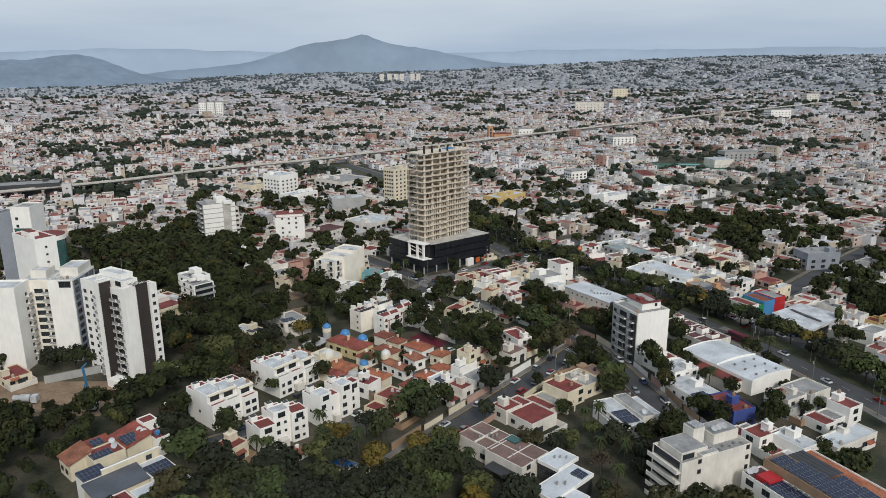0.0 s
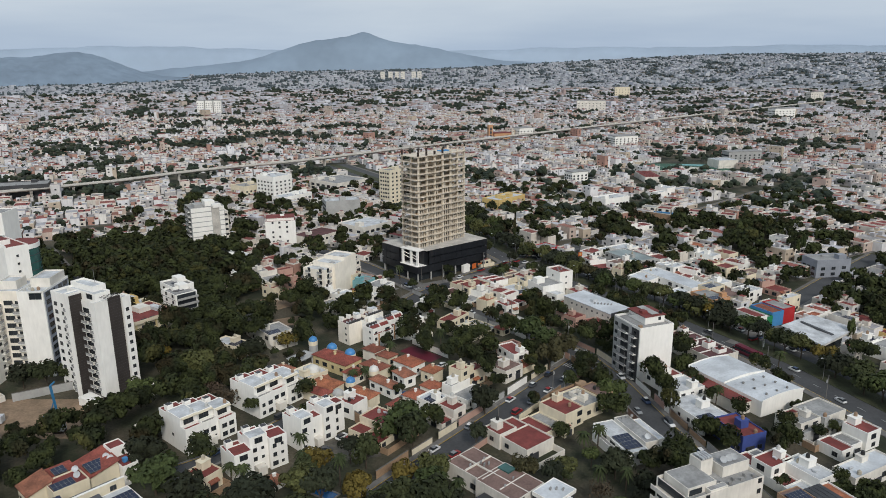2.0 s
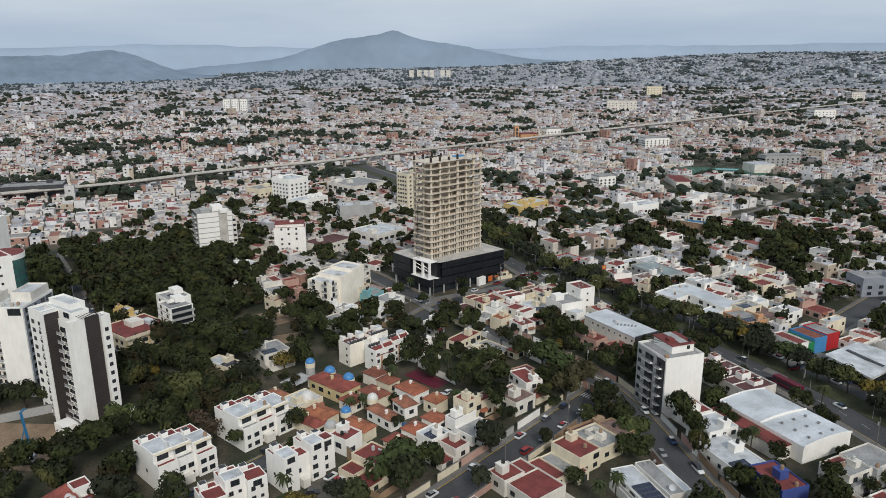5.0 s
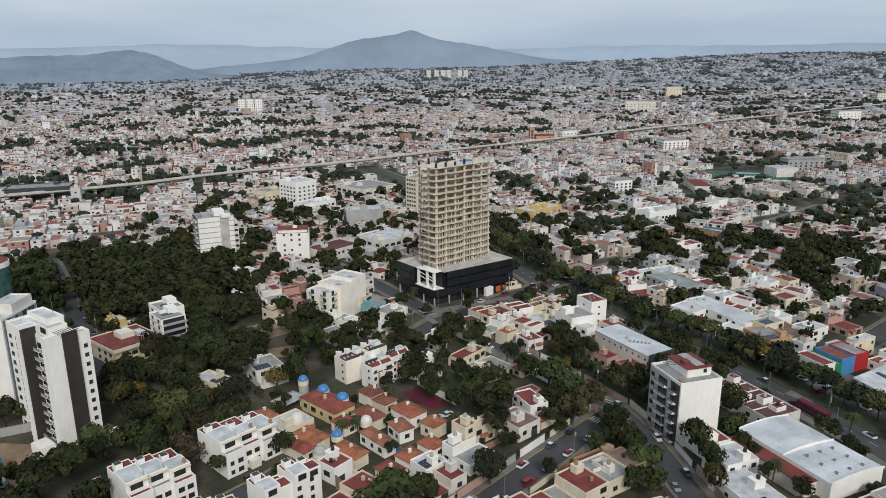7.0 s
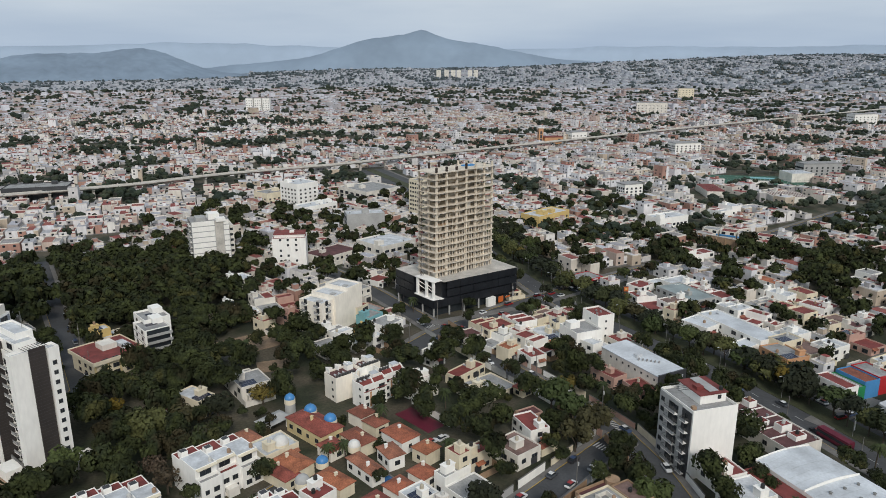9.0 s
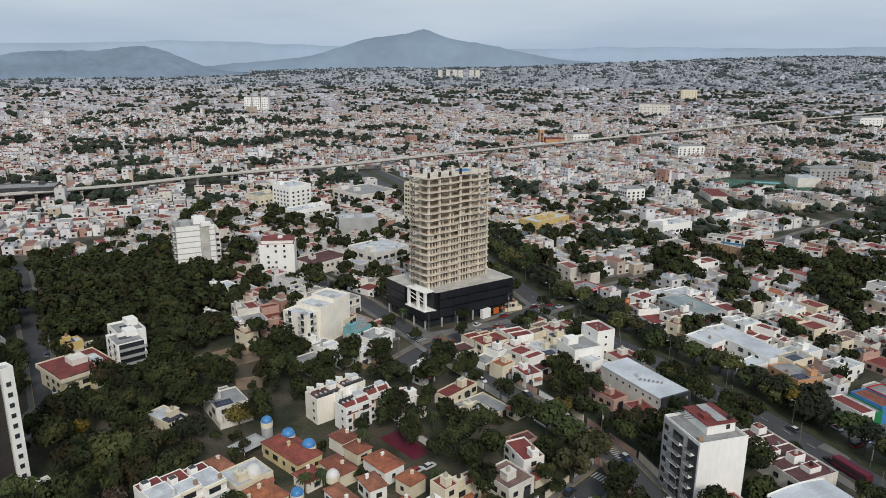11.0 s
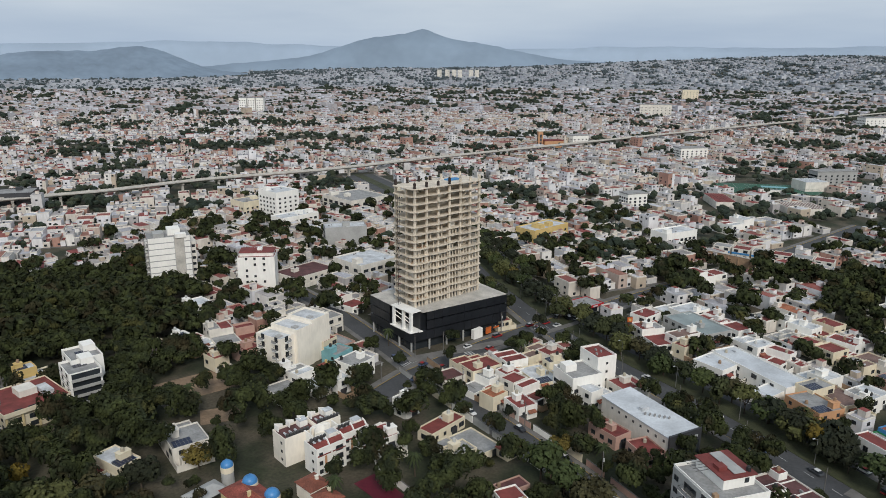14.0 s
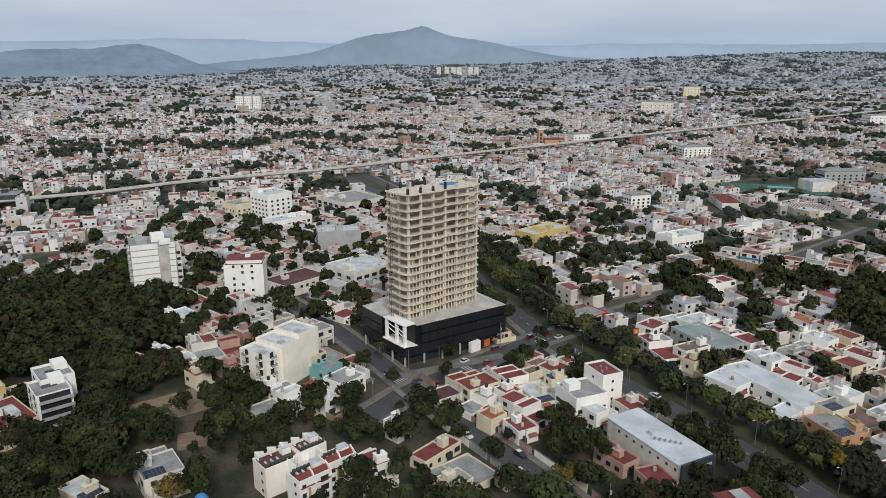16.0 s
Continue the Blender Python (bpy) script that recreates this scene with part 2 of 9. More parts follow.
def cyl(bm, x, y, r, z0, z1, n=10, top=1.0):
    lo = [bm.verts.new((px, py, z0)) for px, py in ring(x, y, r, n)]
    hi = [bm.verts.new((px, py, z1)) for px, py in ring(x, y, r * top, n)]
    bm.faces.new(lo[::-1]), bm.faces.new(hi)
    for i in range(n):
        bm.faces.new((lo[i], lo[(i + 1) % n], hi[(i + 1) % n], hi[i]))


def dome(bm, x, y, z, r, n=16, rows=6, tall=1.0):
    prev = [bm.verts.new((px, py, z)) for px, py in ring(x, y, r, n)]
    for k in range(1, rows):
        a = math.pi / 2 * k / rows
        cur = [bm.verts.new((px, py, z + r * tall * math.sin(a))) for px, py in ring(x, y, r * math.cos(a), n)]
        for i in range(n):
            bm.faces.new((prev[i], prev[(i + 1) % n], cur[(i + 1) % n], cur[i])).smooth = True
        prev = cur
    tip = bm.verts.new((x, y, z + r * tall))
    for i in range(n):
        bm.faces.new((prev[i], prev[(i + 1) % n], tip)).smooth = True


def beam(bm, a, b, w, n=4):
    """A straight bar from a to b."""
    a, b = Vector(a), Vector(b)
    d = (b - a).normalized()
    u = d.orthogonal().normalized()
    v = d.cross(u)
    lo = [bm.verts.new(a + (u * math.cos(2 * math.pi * (k + 0.5) / n) + v * math.sin(2 * math.pi * (k + 0.5) / n)) * w) for k in range(n)]
    hi = [bm.verts.new(b + (u * math.cos(2 * math.pi * (k + 0.5) / n) + v * math.sin(2 * math.pi * (k + 0.5) / n)) * w) for k in range(n)]
    bm.faces.new(lo[::-1]), bm.faces.new(hi)
    for i in range(n):
        bm.faces.new((lo[i], lo[(i + 1) % n], hi[(i + 1) % n], hi[i]))


def done(name, bm, mats):
    me = bpy.data.meshes.new(name)
    bm.to_mesh(me)
    bm.free()
    for m in mats if isinstance(mats, (list, tuple)) else [mats]:
        me.materials.append(m)
    return me


def part(name, bm, mat, parent, label=""):
    ob = new(name, done(name, bm, mat))
    ob.parent = parent
    return tagged(ob, label)


def shared(name, me, parent, x=0, y=0, z=0, rz=0, label=""):
    """One more piece on a mesh that others use too."""
    ob = new(name, me)
    ob.parent = parent
    ob.matrix_local = pose(x, y, z, 0, 0, rz)
    return tagged(ob, label)


def base(name, x, y, rot, label, category, group="", kind="", z=0.0):
    e = new(name)
    e.empty_display_size = 0.5
    e.matrix_world = pose(x, y, z, 0, 0, rot)
    return tagged(e, label, category, group, kind)

# ---- ground, hills, roads ----
def smooth(a, b, v):
    k = min(1.0, max(0.0, (v - a) / (b - a)))
    return k * k * (3 - 2 * k)


def land(x, y):
    """The height of the ground: level city, gently rising towards the far edge."""
    r = math.hypot(x, y)
    az = math.degrees(math.atan2(x, y))
    return smooth(2500, 4700, r) * (4 + 46 * smooth(-45, -20, az) + 82 * smooth(-20, 12, az))


def ground_material():
    m = material("town_ground", (0.074, 0.071, 0.056), 0.95, 0.35, 0.9, 0.3, 12.0, bump=0.3)
    nt = m.node_tree
    p = nt.nodes["Principled BSDF"]
    old = p.inputs["Base Color"].links[0].from_socket
    geo = nt.nodes.new("ShaderNodeNewGeometry")
    nz = nt.nodes.new("ShaderNodeTexNoise")
    nz.inputs["Scale"].default_value = 0.06
    nz.inputs["Detail"].default_value = 6.0
    nt.links.new(geo.outputs["Position"], nz.inputs["Vector"])
    ramp = nt.nodes.new("ShaderNodeValToRGB")
    el = ramp.color_ramp.elements
    el[0].position, el[0].color = 0.40, (0.38, 0.50, 0.28, 1)
    el[1].position, el[1].color = 0.62, (1.3, 1.15, 1.0, 1)
    nt.links.new(nz.outputs["Fac"], ramp.inputs["Fac"])
    mul = nt.nodes.new("ShaderNodeVectorMath")
    mul.operation = "MULTIPLY"
    nt.links.new(old, mul.inputs[0])
    nt.links.new(ramp.outputs["Color"], mul.inputs[1])
    nt.links.new(mul.outputs["Vector"], p.inputs["Base Color"])
    return m


M_GROUND = ground_material()
bm = bmesh.new()
rads = [0, 120, 300, 600, 1000, 1500, 2000, 2500, 2900, 3200, 3500, 3800, 4100, 4400, 4700, 4930]
azs = [math.radians(a) for a in range(-180, 180, 6)]
rows_v = []
for r in rads[1:]:
    rows_v.append([bm.verts.new((r * math.sin(a), r * math.cos(a), land(r * math.sin(a), r * math.cos(a)))) for a in azs])
hub = bm.verts.new((0, 0, 0))
for i in range(len(azs)):
    j = (i + 1) % len(azs)
    bm.faces.new((hub, rows_v[0][j], rows_v[0][i]))
    for k in range(len(rows_v) - 1):
        bm.faces.new((rows_v[k][i], rows_v[k][j], rows_v[k + 1][j], rows_v[k + 1][i]))
bmesh.ops.recalc_face_normals(bm, faces=bm.faces)
tagged(new("ground", done("ground", bm, M_GROUND)), "dry earth and patchy grass ground under the town", "ground", kind="structure")

# The blue air haze over the hills is mixed into these base colours.
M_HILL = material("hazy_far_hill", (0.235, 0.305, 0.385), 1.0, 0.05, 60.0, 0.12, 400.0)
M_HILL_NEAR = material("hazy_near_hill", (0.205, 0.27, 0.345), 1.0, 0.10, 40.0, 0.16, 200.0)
M_HILL_HAZE = material("hazy_far_ridge", (0.34, 0.42, 0.52), 1.0, 0.04, 90.0, 0.08, 500.0)


def ridge(name, dist, az0, az1, height, mat, label, depth=260, steps=120):
    """A hill range: its crest at that distance, between two bearings, with a front slope and a back."""
    b = bmesh.new()
    rows_r = []
    for k in range(steps + 1):
        az = az0 + (az1 - az0) * k / steps
        a = math.radians(az)
        h = max(2.0, height(az) + 5.0 * noise.noise((az * 1.7, dist * 0.01, 0)) + 2.5 * noise.noise((az * 6, 3, 1)))
        cols = []
        for n, (back, frac) in enumerate(((-depth, -0.05), (-depth * 0.72, 0.3 + 0.12 * noise.noise((az * 3, 7, 2))), (-depth * 0.36, 0.68 + 0.08 * noise.noise((az * 4, 11, 4))), (0, 1.0), (depth * 0.25, 0.93), (depth * 0.34, -0.05))):
            r = dist + back
            cols.append(b.verts.new((r * math.sin(a), r * math.cos(a), h * frac if frac > 0 else -5)))
        rows_r.append(cols)
    for p, q in zip(rows_r, rows_r[1:]):
        for i in range(len(p) - 1):
            b.faces.new((p[i], q[i], q[i + 1], p[i + 1])).smooth = True
    bmesh.ops.recalc_face_normals(b, faces=b.faces)
    tagged(new(name, done(name, b, mat)), label, "hill", kind="structure")


def bump_at(az, c, s):
    return math.exp(-((az - c) / s) ** 2)


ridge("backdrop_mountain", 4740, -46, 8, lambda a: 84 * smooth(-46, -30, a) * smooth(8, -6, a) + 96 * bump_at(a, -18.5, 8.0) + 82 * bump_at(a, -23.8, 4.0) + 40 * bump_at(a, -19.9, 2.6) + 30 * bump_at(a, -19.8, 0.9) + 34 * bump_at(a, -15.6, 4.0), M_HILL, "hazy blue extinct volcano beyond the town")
ridge("backdrop_ridge", 4900, -62, 34, lambda a: 172 + 34 * bump_at(a, -36, 9) + 18 * bump_at(a, -3, 6) + 14 * bump_at(a, -58, 9) + 16 * bump_at(a, 12, 8) + 9 * noise.noise((a * 0.4, 5, 2)), M_HILL_HAZE, "pale far ridge in the haze", depth=160)
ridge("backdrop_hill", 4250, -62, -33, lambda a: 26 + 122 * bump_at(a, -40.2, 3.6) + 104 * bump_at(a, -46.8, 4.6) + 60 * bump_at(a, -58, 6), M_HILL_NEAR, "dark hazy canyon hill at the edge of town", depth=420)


def offset_line(pts, off):
    """The polyline moved to its right by off metres."""
    out = []
    for i, (x, y) in enumerate(pts):
        x0, y0 = pts[max(0, i - 1)]
        x1, y1 = pts[min(len(pts) - 1, i + 1)]
        n = math.hypot(x1 - x0, y1 - y0)
        out.append((x + (y1 - y0) / n * off, y - (x1 - x0) / n * off))
    return out


def strip(name, pts, off, width, z0, z1, mat, label, category):
    """A flat band along a polyline, with thickness."""
    left, right = offset_line(pts, off - width / 2), offset_line(pts, off + width / 2)
    b = bmesh.new()
    tl, tr = [b.verts.new((x, y, z1)) for x, y in left], [b.verts.new((x, y, z1)) for x, y in right]
    bl, br = [b.verts.new((x, y, z0)) for x, y in left], [b.verts.new((x, y, z0)) for x, y in right]
    for i in range(len(pts) - 1):
        b.faces.new((tl[i], tr[i], tr[i + 1], tl[i + 1]))
        b.faces.new((bl[i], tl[i], tl[i + 1], bl[i + 1]))
        b.faces.new((tr[i], br[i], br[i + 1], tr[i + 1]))
    bmesh.ops.recalc_face_normals(b, faces=b.faces)
    ob = tagged(new(name, done(name, b, mat)), label, category, kind="structure")
    return ob


ROADS = []


def road(pts, width, walk_w=2.4, label="asphalt side street", z=0.03, walks=(1, 1)):
    ROADS.append((pts, width / 2 + walk_w))
    strip("road", pts, 0, width, -0.1, z, M_ASPHALT, label, "road")
    for s, on in zip((-1, 1), walks):
        if on:
            strip("pavement", pts, s * (width / 2 + walk_w / 2), walk_w, -0.1, z + 0.14, M_PAVING, "worn concrete pavement along the street", "pavement")
            strip("kerb", pts, s * (width / 2 + 0.08), 0.16, -0.1, z + 0.15, M_PAVING if s > 0 else M_KERB_YELLOW, "painted concrete kerb", "kerb")


AVENUE = [(146.9, 117.9), (110.8, 189.6), (84.4, 236.0), (63.7, 268.2), (44.1, 292.7), (24.8, 314.1), (-0.6, 338.1), (-32.2, 365.4), (-60.0, 394.9), (-95.2, 441.2), (-156.2, 536.2), (-225.4, 632.6), (-315.2, 727.7)]
AVENUE = offset_line(AVENUE, 5.0)
road(AVENUE, 10.5, 3.0, "two-lane carriageway of a tree-lined avenue", 0.04, (1, 0))
AVENUE_R = offset_line(AVENUE, 19)
road(AVENUE_R, 9.0, 3.0, "second carriageway of the avenue", 0.045, (0, 1))
strip("median", AVENUE, 9.8, 9.0, -0.1, 0.16, M_GRASS, "planted median of the avenue with dry grass", "median")
ROADS.append((offset_line(AVENUE, 9.8), 5))
STREET_FRONT = [(-93.3, 306.0), (-88.4, 324.6), (-79.0, 344.7), (-67.9, 365.5), (-57.9, 382.3), (-47.7, 397.0), (-23.4, 433.2), (11.3, 483.2), (61.2, 552.9), (125.2, 656.2)]
road(STREET_FRONT, 9.0, 3.0, "street in front of the tower podium", 0.05)
STREET_TWO = [(-195.2, 409.3), (-143.7, 376.1), (-103.5, 344.8), (-85.2, 329.5), (-67.8, 316.2), (-53.4, 305.5), (-40.0, 295.9), (-20.9, 280.9), (-6.6, 267.3), (3.5, 252.7), (12.5, 233.9), (21.4, 215.2), (39.4, 180.0), (68.9, 128.6)]
road(STREET_TWO, 8.0, 2.2, "residential side street", 0.035)
STREET_THREE = [(-60.6, 150.2), (-47.8, 179.1), (-38.8, 197.5), (-22.8, 231.3), (-13.7, 250.9), (-6.6, 266.2)]
road(STREET_THREE, 8.0, 2.2, "residential side street with parked cars", 0.055)
road([(-116.0, 160.0), (-109.0, 168.5), (-102.6, 181.5), (-96.2, 196.0), (-91.0, 210.0)], 6.0, 0.9, "private lane between white apartment blocks", 0.03)
STREET_WEST = [(-179.8, 208.5), (-189.8, 239.0), (-217.4, 261.4), (-265.2, 298.8), (-338.7, 358.1)]
road(STREET_WEST, 7.5, 2.0, "side street past the wooded garden", 0.03)
road([(66.3, 327.4), (80.6, 346.1), (111.6, 393.9), (153.7, 454.0)], 9.0, 2.0, "side street leading off the avenue", 0.05)

# ---- trees ----
def crown_mesh(name, mat, seed, r=4.0, flat=0.75, clumps=9, leaves=46, leaf=0.62, flat_leaf=False):
    """A crown of many small bent leaf clumps round several centres, with gaps and an uneven outline."""
    rnd = random.Random(seed)
    verts, faces = [], []
    for c in range(clumps):
        a, q = rnd.uniform(0, 6.28), math.sqrt(rnd.random()) * 0.66
        cx, cy, cz = q * r * math.cos(a), q * r * math.sin(a), r * flat * (rnd.uniform(-0.35, 0.6) * (1.1 - q) + 0.1)
        cr = r * rnd.uniform(0.36, 0.52)
        for _ in range(leaves):
            u, v = rnd.uniform(-1, 1), rnd.uniform(0, 6.28)
            s = math.sqrt(1 - u * u)
            n = Vector((s * math.cos(v), s * math.sin(v), u))
            k = rnd.uniform(0.72, 1.06)
            p = Vector((cx, cy, cz)) + Vector((n.x * cr, n.y * cr, n.z * cr * 0.85)) * k
            if n.z < -0.5 and rnd.random() < 0.7:
                continue
            n = (n + Vector((rnd.uniform(-0.6, 0.6), rnd.uniform(-0.6, 0.6), rnd.uniform(-0.2, 0.7)))).normalized()
            t1 = n.orthogonal().normalized()
            t1.rotate(Matrix.Rotation(rnd.uniform(0, 6.28), 3, n))
            t2 = n.cross(t1)
            w = leaf * rnd.uniform(0.6, 1.35) * r / 4.0
            i = len(verts)
            if flat_leaf:
                verts += [p - t1 * w - t2 * w * 0.6, p + t1 * w * 0.9 - t2 * w * 0.7 - n * w * 0.25, p + t1 * w * 0.7 + t2 * w * 0.8, p - t1 * w * 0.8 + t2 * w * 0.6 - n * w * 0.25]
                faces += [(i, i + 1, i + 2), (i, i + 2, i + 3)]
                continue
            verts += [p - t1 * w - t2 * w * 0.6, p + t1 * w * 0.9 - t2 * w * 0.7, p + t1 * w * 0.7 + t2 * w * 0.8 - n * w * 0.3, p - t1 * w * 0.8 + t2 * w * 0.6 - n * w * 0.2, p + n * w * 0.32]
            faces += [(i, i + 1, i + 4), (i + 1, i + 2, i + 4), (i + 2, i + 3, i + 4), (i + 3, i, i + 4)]
    me = bpy.data.meshes.new(name)
    me.from_pydata([tuple(v) for v in verts], [], faces)
    me.materials.append(mat)
    return me


def trunk_mesh(seed, h=3.4, r=0.24, spread=1.9):
    rnd = random.Random(seed)
    b = bmesh.new()
    top = h * 0.55
    cyl(b, 0, 0, r, -0.2, top, 8, 0.7)
    for k in range(5):
        a = k * 1.26 + rnd.uniform(-0.3, 0.3)
        beam(b, (0, 0, top - 0.2), (spread * math.cos(a), spread * math.sin(a), h + rnd.uniform(0, 1.2)), r * 0.36, 5)
    return done("trunk", b, M_TRUNK)


CROWNS = [crown_mesh("crown", M_LEAF, 10 + k, 4.0, 0.72 + 0.06 * (k % 3), 9 + k % 4, 92, 0.40, True) for k in range(9)]
CROWNS_Y = [crown_mesh("crown", M_LEAF_YELLOW, 40 + k, 3.4, 0.85, 8, 90, 0.40, True) for k in range(2)]
CROWNS_B = [crown_mesh("crown", M_LEAF_BROWN, 50 + k, 3.4, 0.85, 9, 60, 0.26, True) for k in range(2)]
TRUNKS = [trunk_mesh(70 + k) for k in range(4)]
TREE_SPOTS = []
TREE_LABELS = {"g": "broad leafy tree with a dark green crown", "y": "tree with a yellowing autumn crown", "b": "half-bare tree with a brownish crown"}


def tree(x, y, r=4.0, h=7.0, kind="g", seed=None, label=""):
    """A broad tree: crown radius r, total height h."""
    rnd = random.Random(int(x * 13 + y * 7) if seed is None else seed)
    e = base("tree", x, y, rnd.uniform(0, 360), label or TREE_LABELS[kind], "tree", "trees of the quarter")
    me = rnd.choice({"g": CROWNS, "y": CROWNS_Y, "b": CROWNS_B}[kind])
    s = r / 4.0 if kind == "g" else r / 3.4
    zc = h - r * 0.62
    c = new("crown", me)
    c.parent = e
    c.matrix_local = Matrix.LocRotScale((0, 0, zc), Euler((0, 0, rnd.uniform(0, 6.28))), (s, s * rnd.uniform(0.9, 1.1), s * rnd.uniform(0.9, 1.15)))
    t = new("trunk", rnd.choice(TRUNKS))
    t.parent = e
    k = max(0.5, zc / 3.4)
    t.matrix_local = Matrix.LocRotScale((0, 0, 0), None, (s * 0.9, s * 0.9, k))
    TREE_SPOTS.append((x, y, r))
    return e


def palm_meshes():
    b = bmesh.new()
    beam(b, (0, 0, -0.2), (0.12, 0.05, 3.0), 0.2, 7)
    beam(b, (0.12, 0.05, 3.0), (0.2, 0.0, 6.2), 0.16, 7)
    tr = done("trunk", b, M_TRUNK)
    b = bmesh.new()
    rnd = random.Random(5)
    for k in range(22):
        a = k * 2.399
        up = rnd.uniform(-0.55, 0.85)
        prev = None
        for s in range(6):
            q = s / 5
            rr = 2.5 * q
            zz = up * 2.0 * q - 1.9 * q * q + 0.2
            wd = 0.36 * (1 - abs(q - 0.45) * 1.3) + 0.03
            c = Vector((rr * math.cos(a) + 0.2, rr * math.sin(a), 6.1 + zz))
            t = Vector((-math.sin(a), math.cos(a), 0)) * wd
            cur = (b.verts.new(c - t - Vector((0, 0, wd * 0.5))), b.verts.new(c), b.verts.new(c + t - Vector((0, 0, wd * 0.5))))
            if prev:
                b.faces.new((prev[0], cur[0], cur[1], prev[1]))
                b.faces.new((prev[1], cur[1], cur[2], prev[2]))
            prev = cur
    return tr, done("fronds", b, M_PALM)


PALM_TRUNK, PALM_FRONDS = palm_meshes()


def palm(x, y, h=7.5, r=2.6):
    e = base("palm_tree", x, y, (x * 37 + y * 11) % 360, "fan palm with a bare trunk and drooping fronds", "palm tree", "palms")
    for n, me in (("trunk", PALM_TRUNK), ("fronds", PALM_FRONDS)):
        o = new(n, me)
        o.parent = e
        o.matrix_local = Matrix.LocRotScale((0, 0, 0), None, (r / 2.6, r / 2.6, h / 7.0))
    TREE_SPOTS.append((x, y, r))
    return e


def cypress(x, y, h=9.0, r=1.1):
    rnd = random.Random(int(x * 3 + y))
    e = base("cypress_tree", x, y, rnd.uniform(0, 360), "slender dark green cypress by a wall", "cypress tree", "cypresses")
    c = new("crown", CROWNS[rnd.randrange(9)])
    c.parent = e
    c.matrix_local = Matrix.LocRotScale((0, 0, h * 0.52), None, (r / 3.6, r / 3.6, h / 6.4))
    t = new("trunk", TRUNKS[0])
    t.parent = e
    t.matrix_local = Matrix.LocRotScale((0, 0, 0), None, (0.3, 0.3, h / 7))
    TREE_SPOTS.append((x, y, r))
    return e

# ---- houses ----
SPOTS = []  # ground already taken: x, y, half sizes, turn


def take(x, y, w, d, rot, grow=0.0):
    SPOTS.append((x, y, w / 2 + grow, d / 2 + grow, math.radians(rot)))


def window_mesh(w, h, glass):
    """One piece: a frame with a mullion, its panes set back in it."""
    b = bmesh.new()
    f = 0.07
    xs, zs = (-w / 2 - f, -w / 2, -0.03, 0.03, w / 2, w / 2 + f), (-h / 2 - f, -h / 2, h / 2, h / 2 + f)
    g = [[b.verts.new((x, -0.1, z)) for z in zs] for x in xs]
    for i in range(5):
        for j in range(3):
            q = (g[i][j], g[i + 1][j], g[i + 1][j + 1], g[i][j + 1])
            if j == 1 and i in (1, 3):
                r = [b.verts.new(v.co + Vector((0, 0.06, 0))) for v in q]
                b.faces.new(r)
                for k in range(4):
                    b.faces.new((q[k], q[(k + 1) % 4], r[(k + 1) % 4], r[k])).material_index = 1
            else:
                b.faces.new(q).material_index = 1
    rim = [g[0][0], g[5][0], g[5][3], g[0][3]]
    back = [b.verts.new(v.co + Vector((0, 0.15, 0))) for v in rim]
    loops = ([g[i][0] for i in range(6)], [g[5][j] for j in range(4)], [g[i][3] for i in range(5, -1, -1)], [g[0][j] for j in range(3, -1, -1)])
    for k, lp in enumerate(loops):
        b.faces.new([back[k], back[(k + 1) % 4]] + lp[::-1]).material_index = 1
    return done("window", b, [glass, M_FRAME])


WIN = {k: window_mesh(*k, M_GLASS) for k in ((1.0, 1.1), (1.5, 1.25), (2.2, 1.5), (0.7, 0.7), (3.0, 1.6), (1.4, 2.1), (4.2, 2.2))}


def window_on(e, face, w, d, along, z, kind=(1.5, 1.25)):
    """A window on the face 's' (-y), 'w' (-x), 'e' (+x) or 'n' (+y) of a w x d box about the thing's origin."""
    me = WIN[kind]
    if face == "s":
        return shared("window", me, e, along, -d / 2, z, 0)
    if face == "n":
        return shared("window", me, e, along, d / 2, z, 180)
    if face == "w":
        return shared("window", me, e, -w / 2, along, z, -90)
    return shared("window", me, e, w / 2, along, z, 90)


def tank_mesh():
    b = bmesh.new()
    cyl(b, 0, 0, 0.55, 0, 1.0, 12, 0.96)
    cyl(b, 0, 0, 0.50, 1.0, 1.2, 12, 0.5)
    cyl(b, 0, 0, 0.22, 1.2, 1.3, 8)
    return done("water_tank", b, M_TANK)


TANK = tank_mesh()


def gas_tank_mesh():
    b = bmesh.new()
    beam(b, (-0.7, 0, 0.45), (0.7, 0, 0.45), 0.3, 10)
    box(b, -0.5, -0.4, -0.2, 0.2, 0, 0.3), box(b, 0.4, 0.5, -0.2, 0.2, 0, 0.3)
    return done("gas_tank", b, M_ROOF_WHITE)


GAS = gas_tank_mesh()


def aircon_mesh():
    b = bmesh.new()
    box(b, -0.45, 0.45, -0.2, 0.2, 0.12, 0.8)
    cyl(b, 0, 0, 0.15, 0.8, 0.84, 10)
    box(b, -0.4, -0.3, -0.2, 0.2, 0, 0.12), box(b, 0.3, 0.4, -0.2, 0.2, 0, 0.12)
    return done("air_conditioner", b, M_ROOF_GREY)


AIRCON = aircon_mesh()


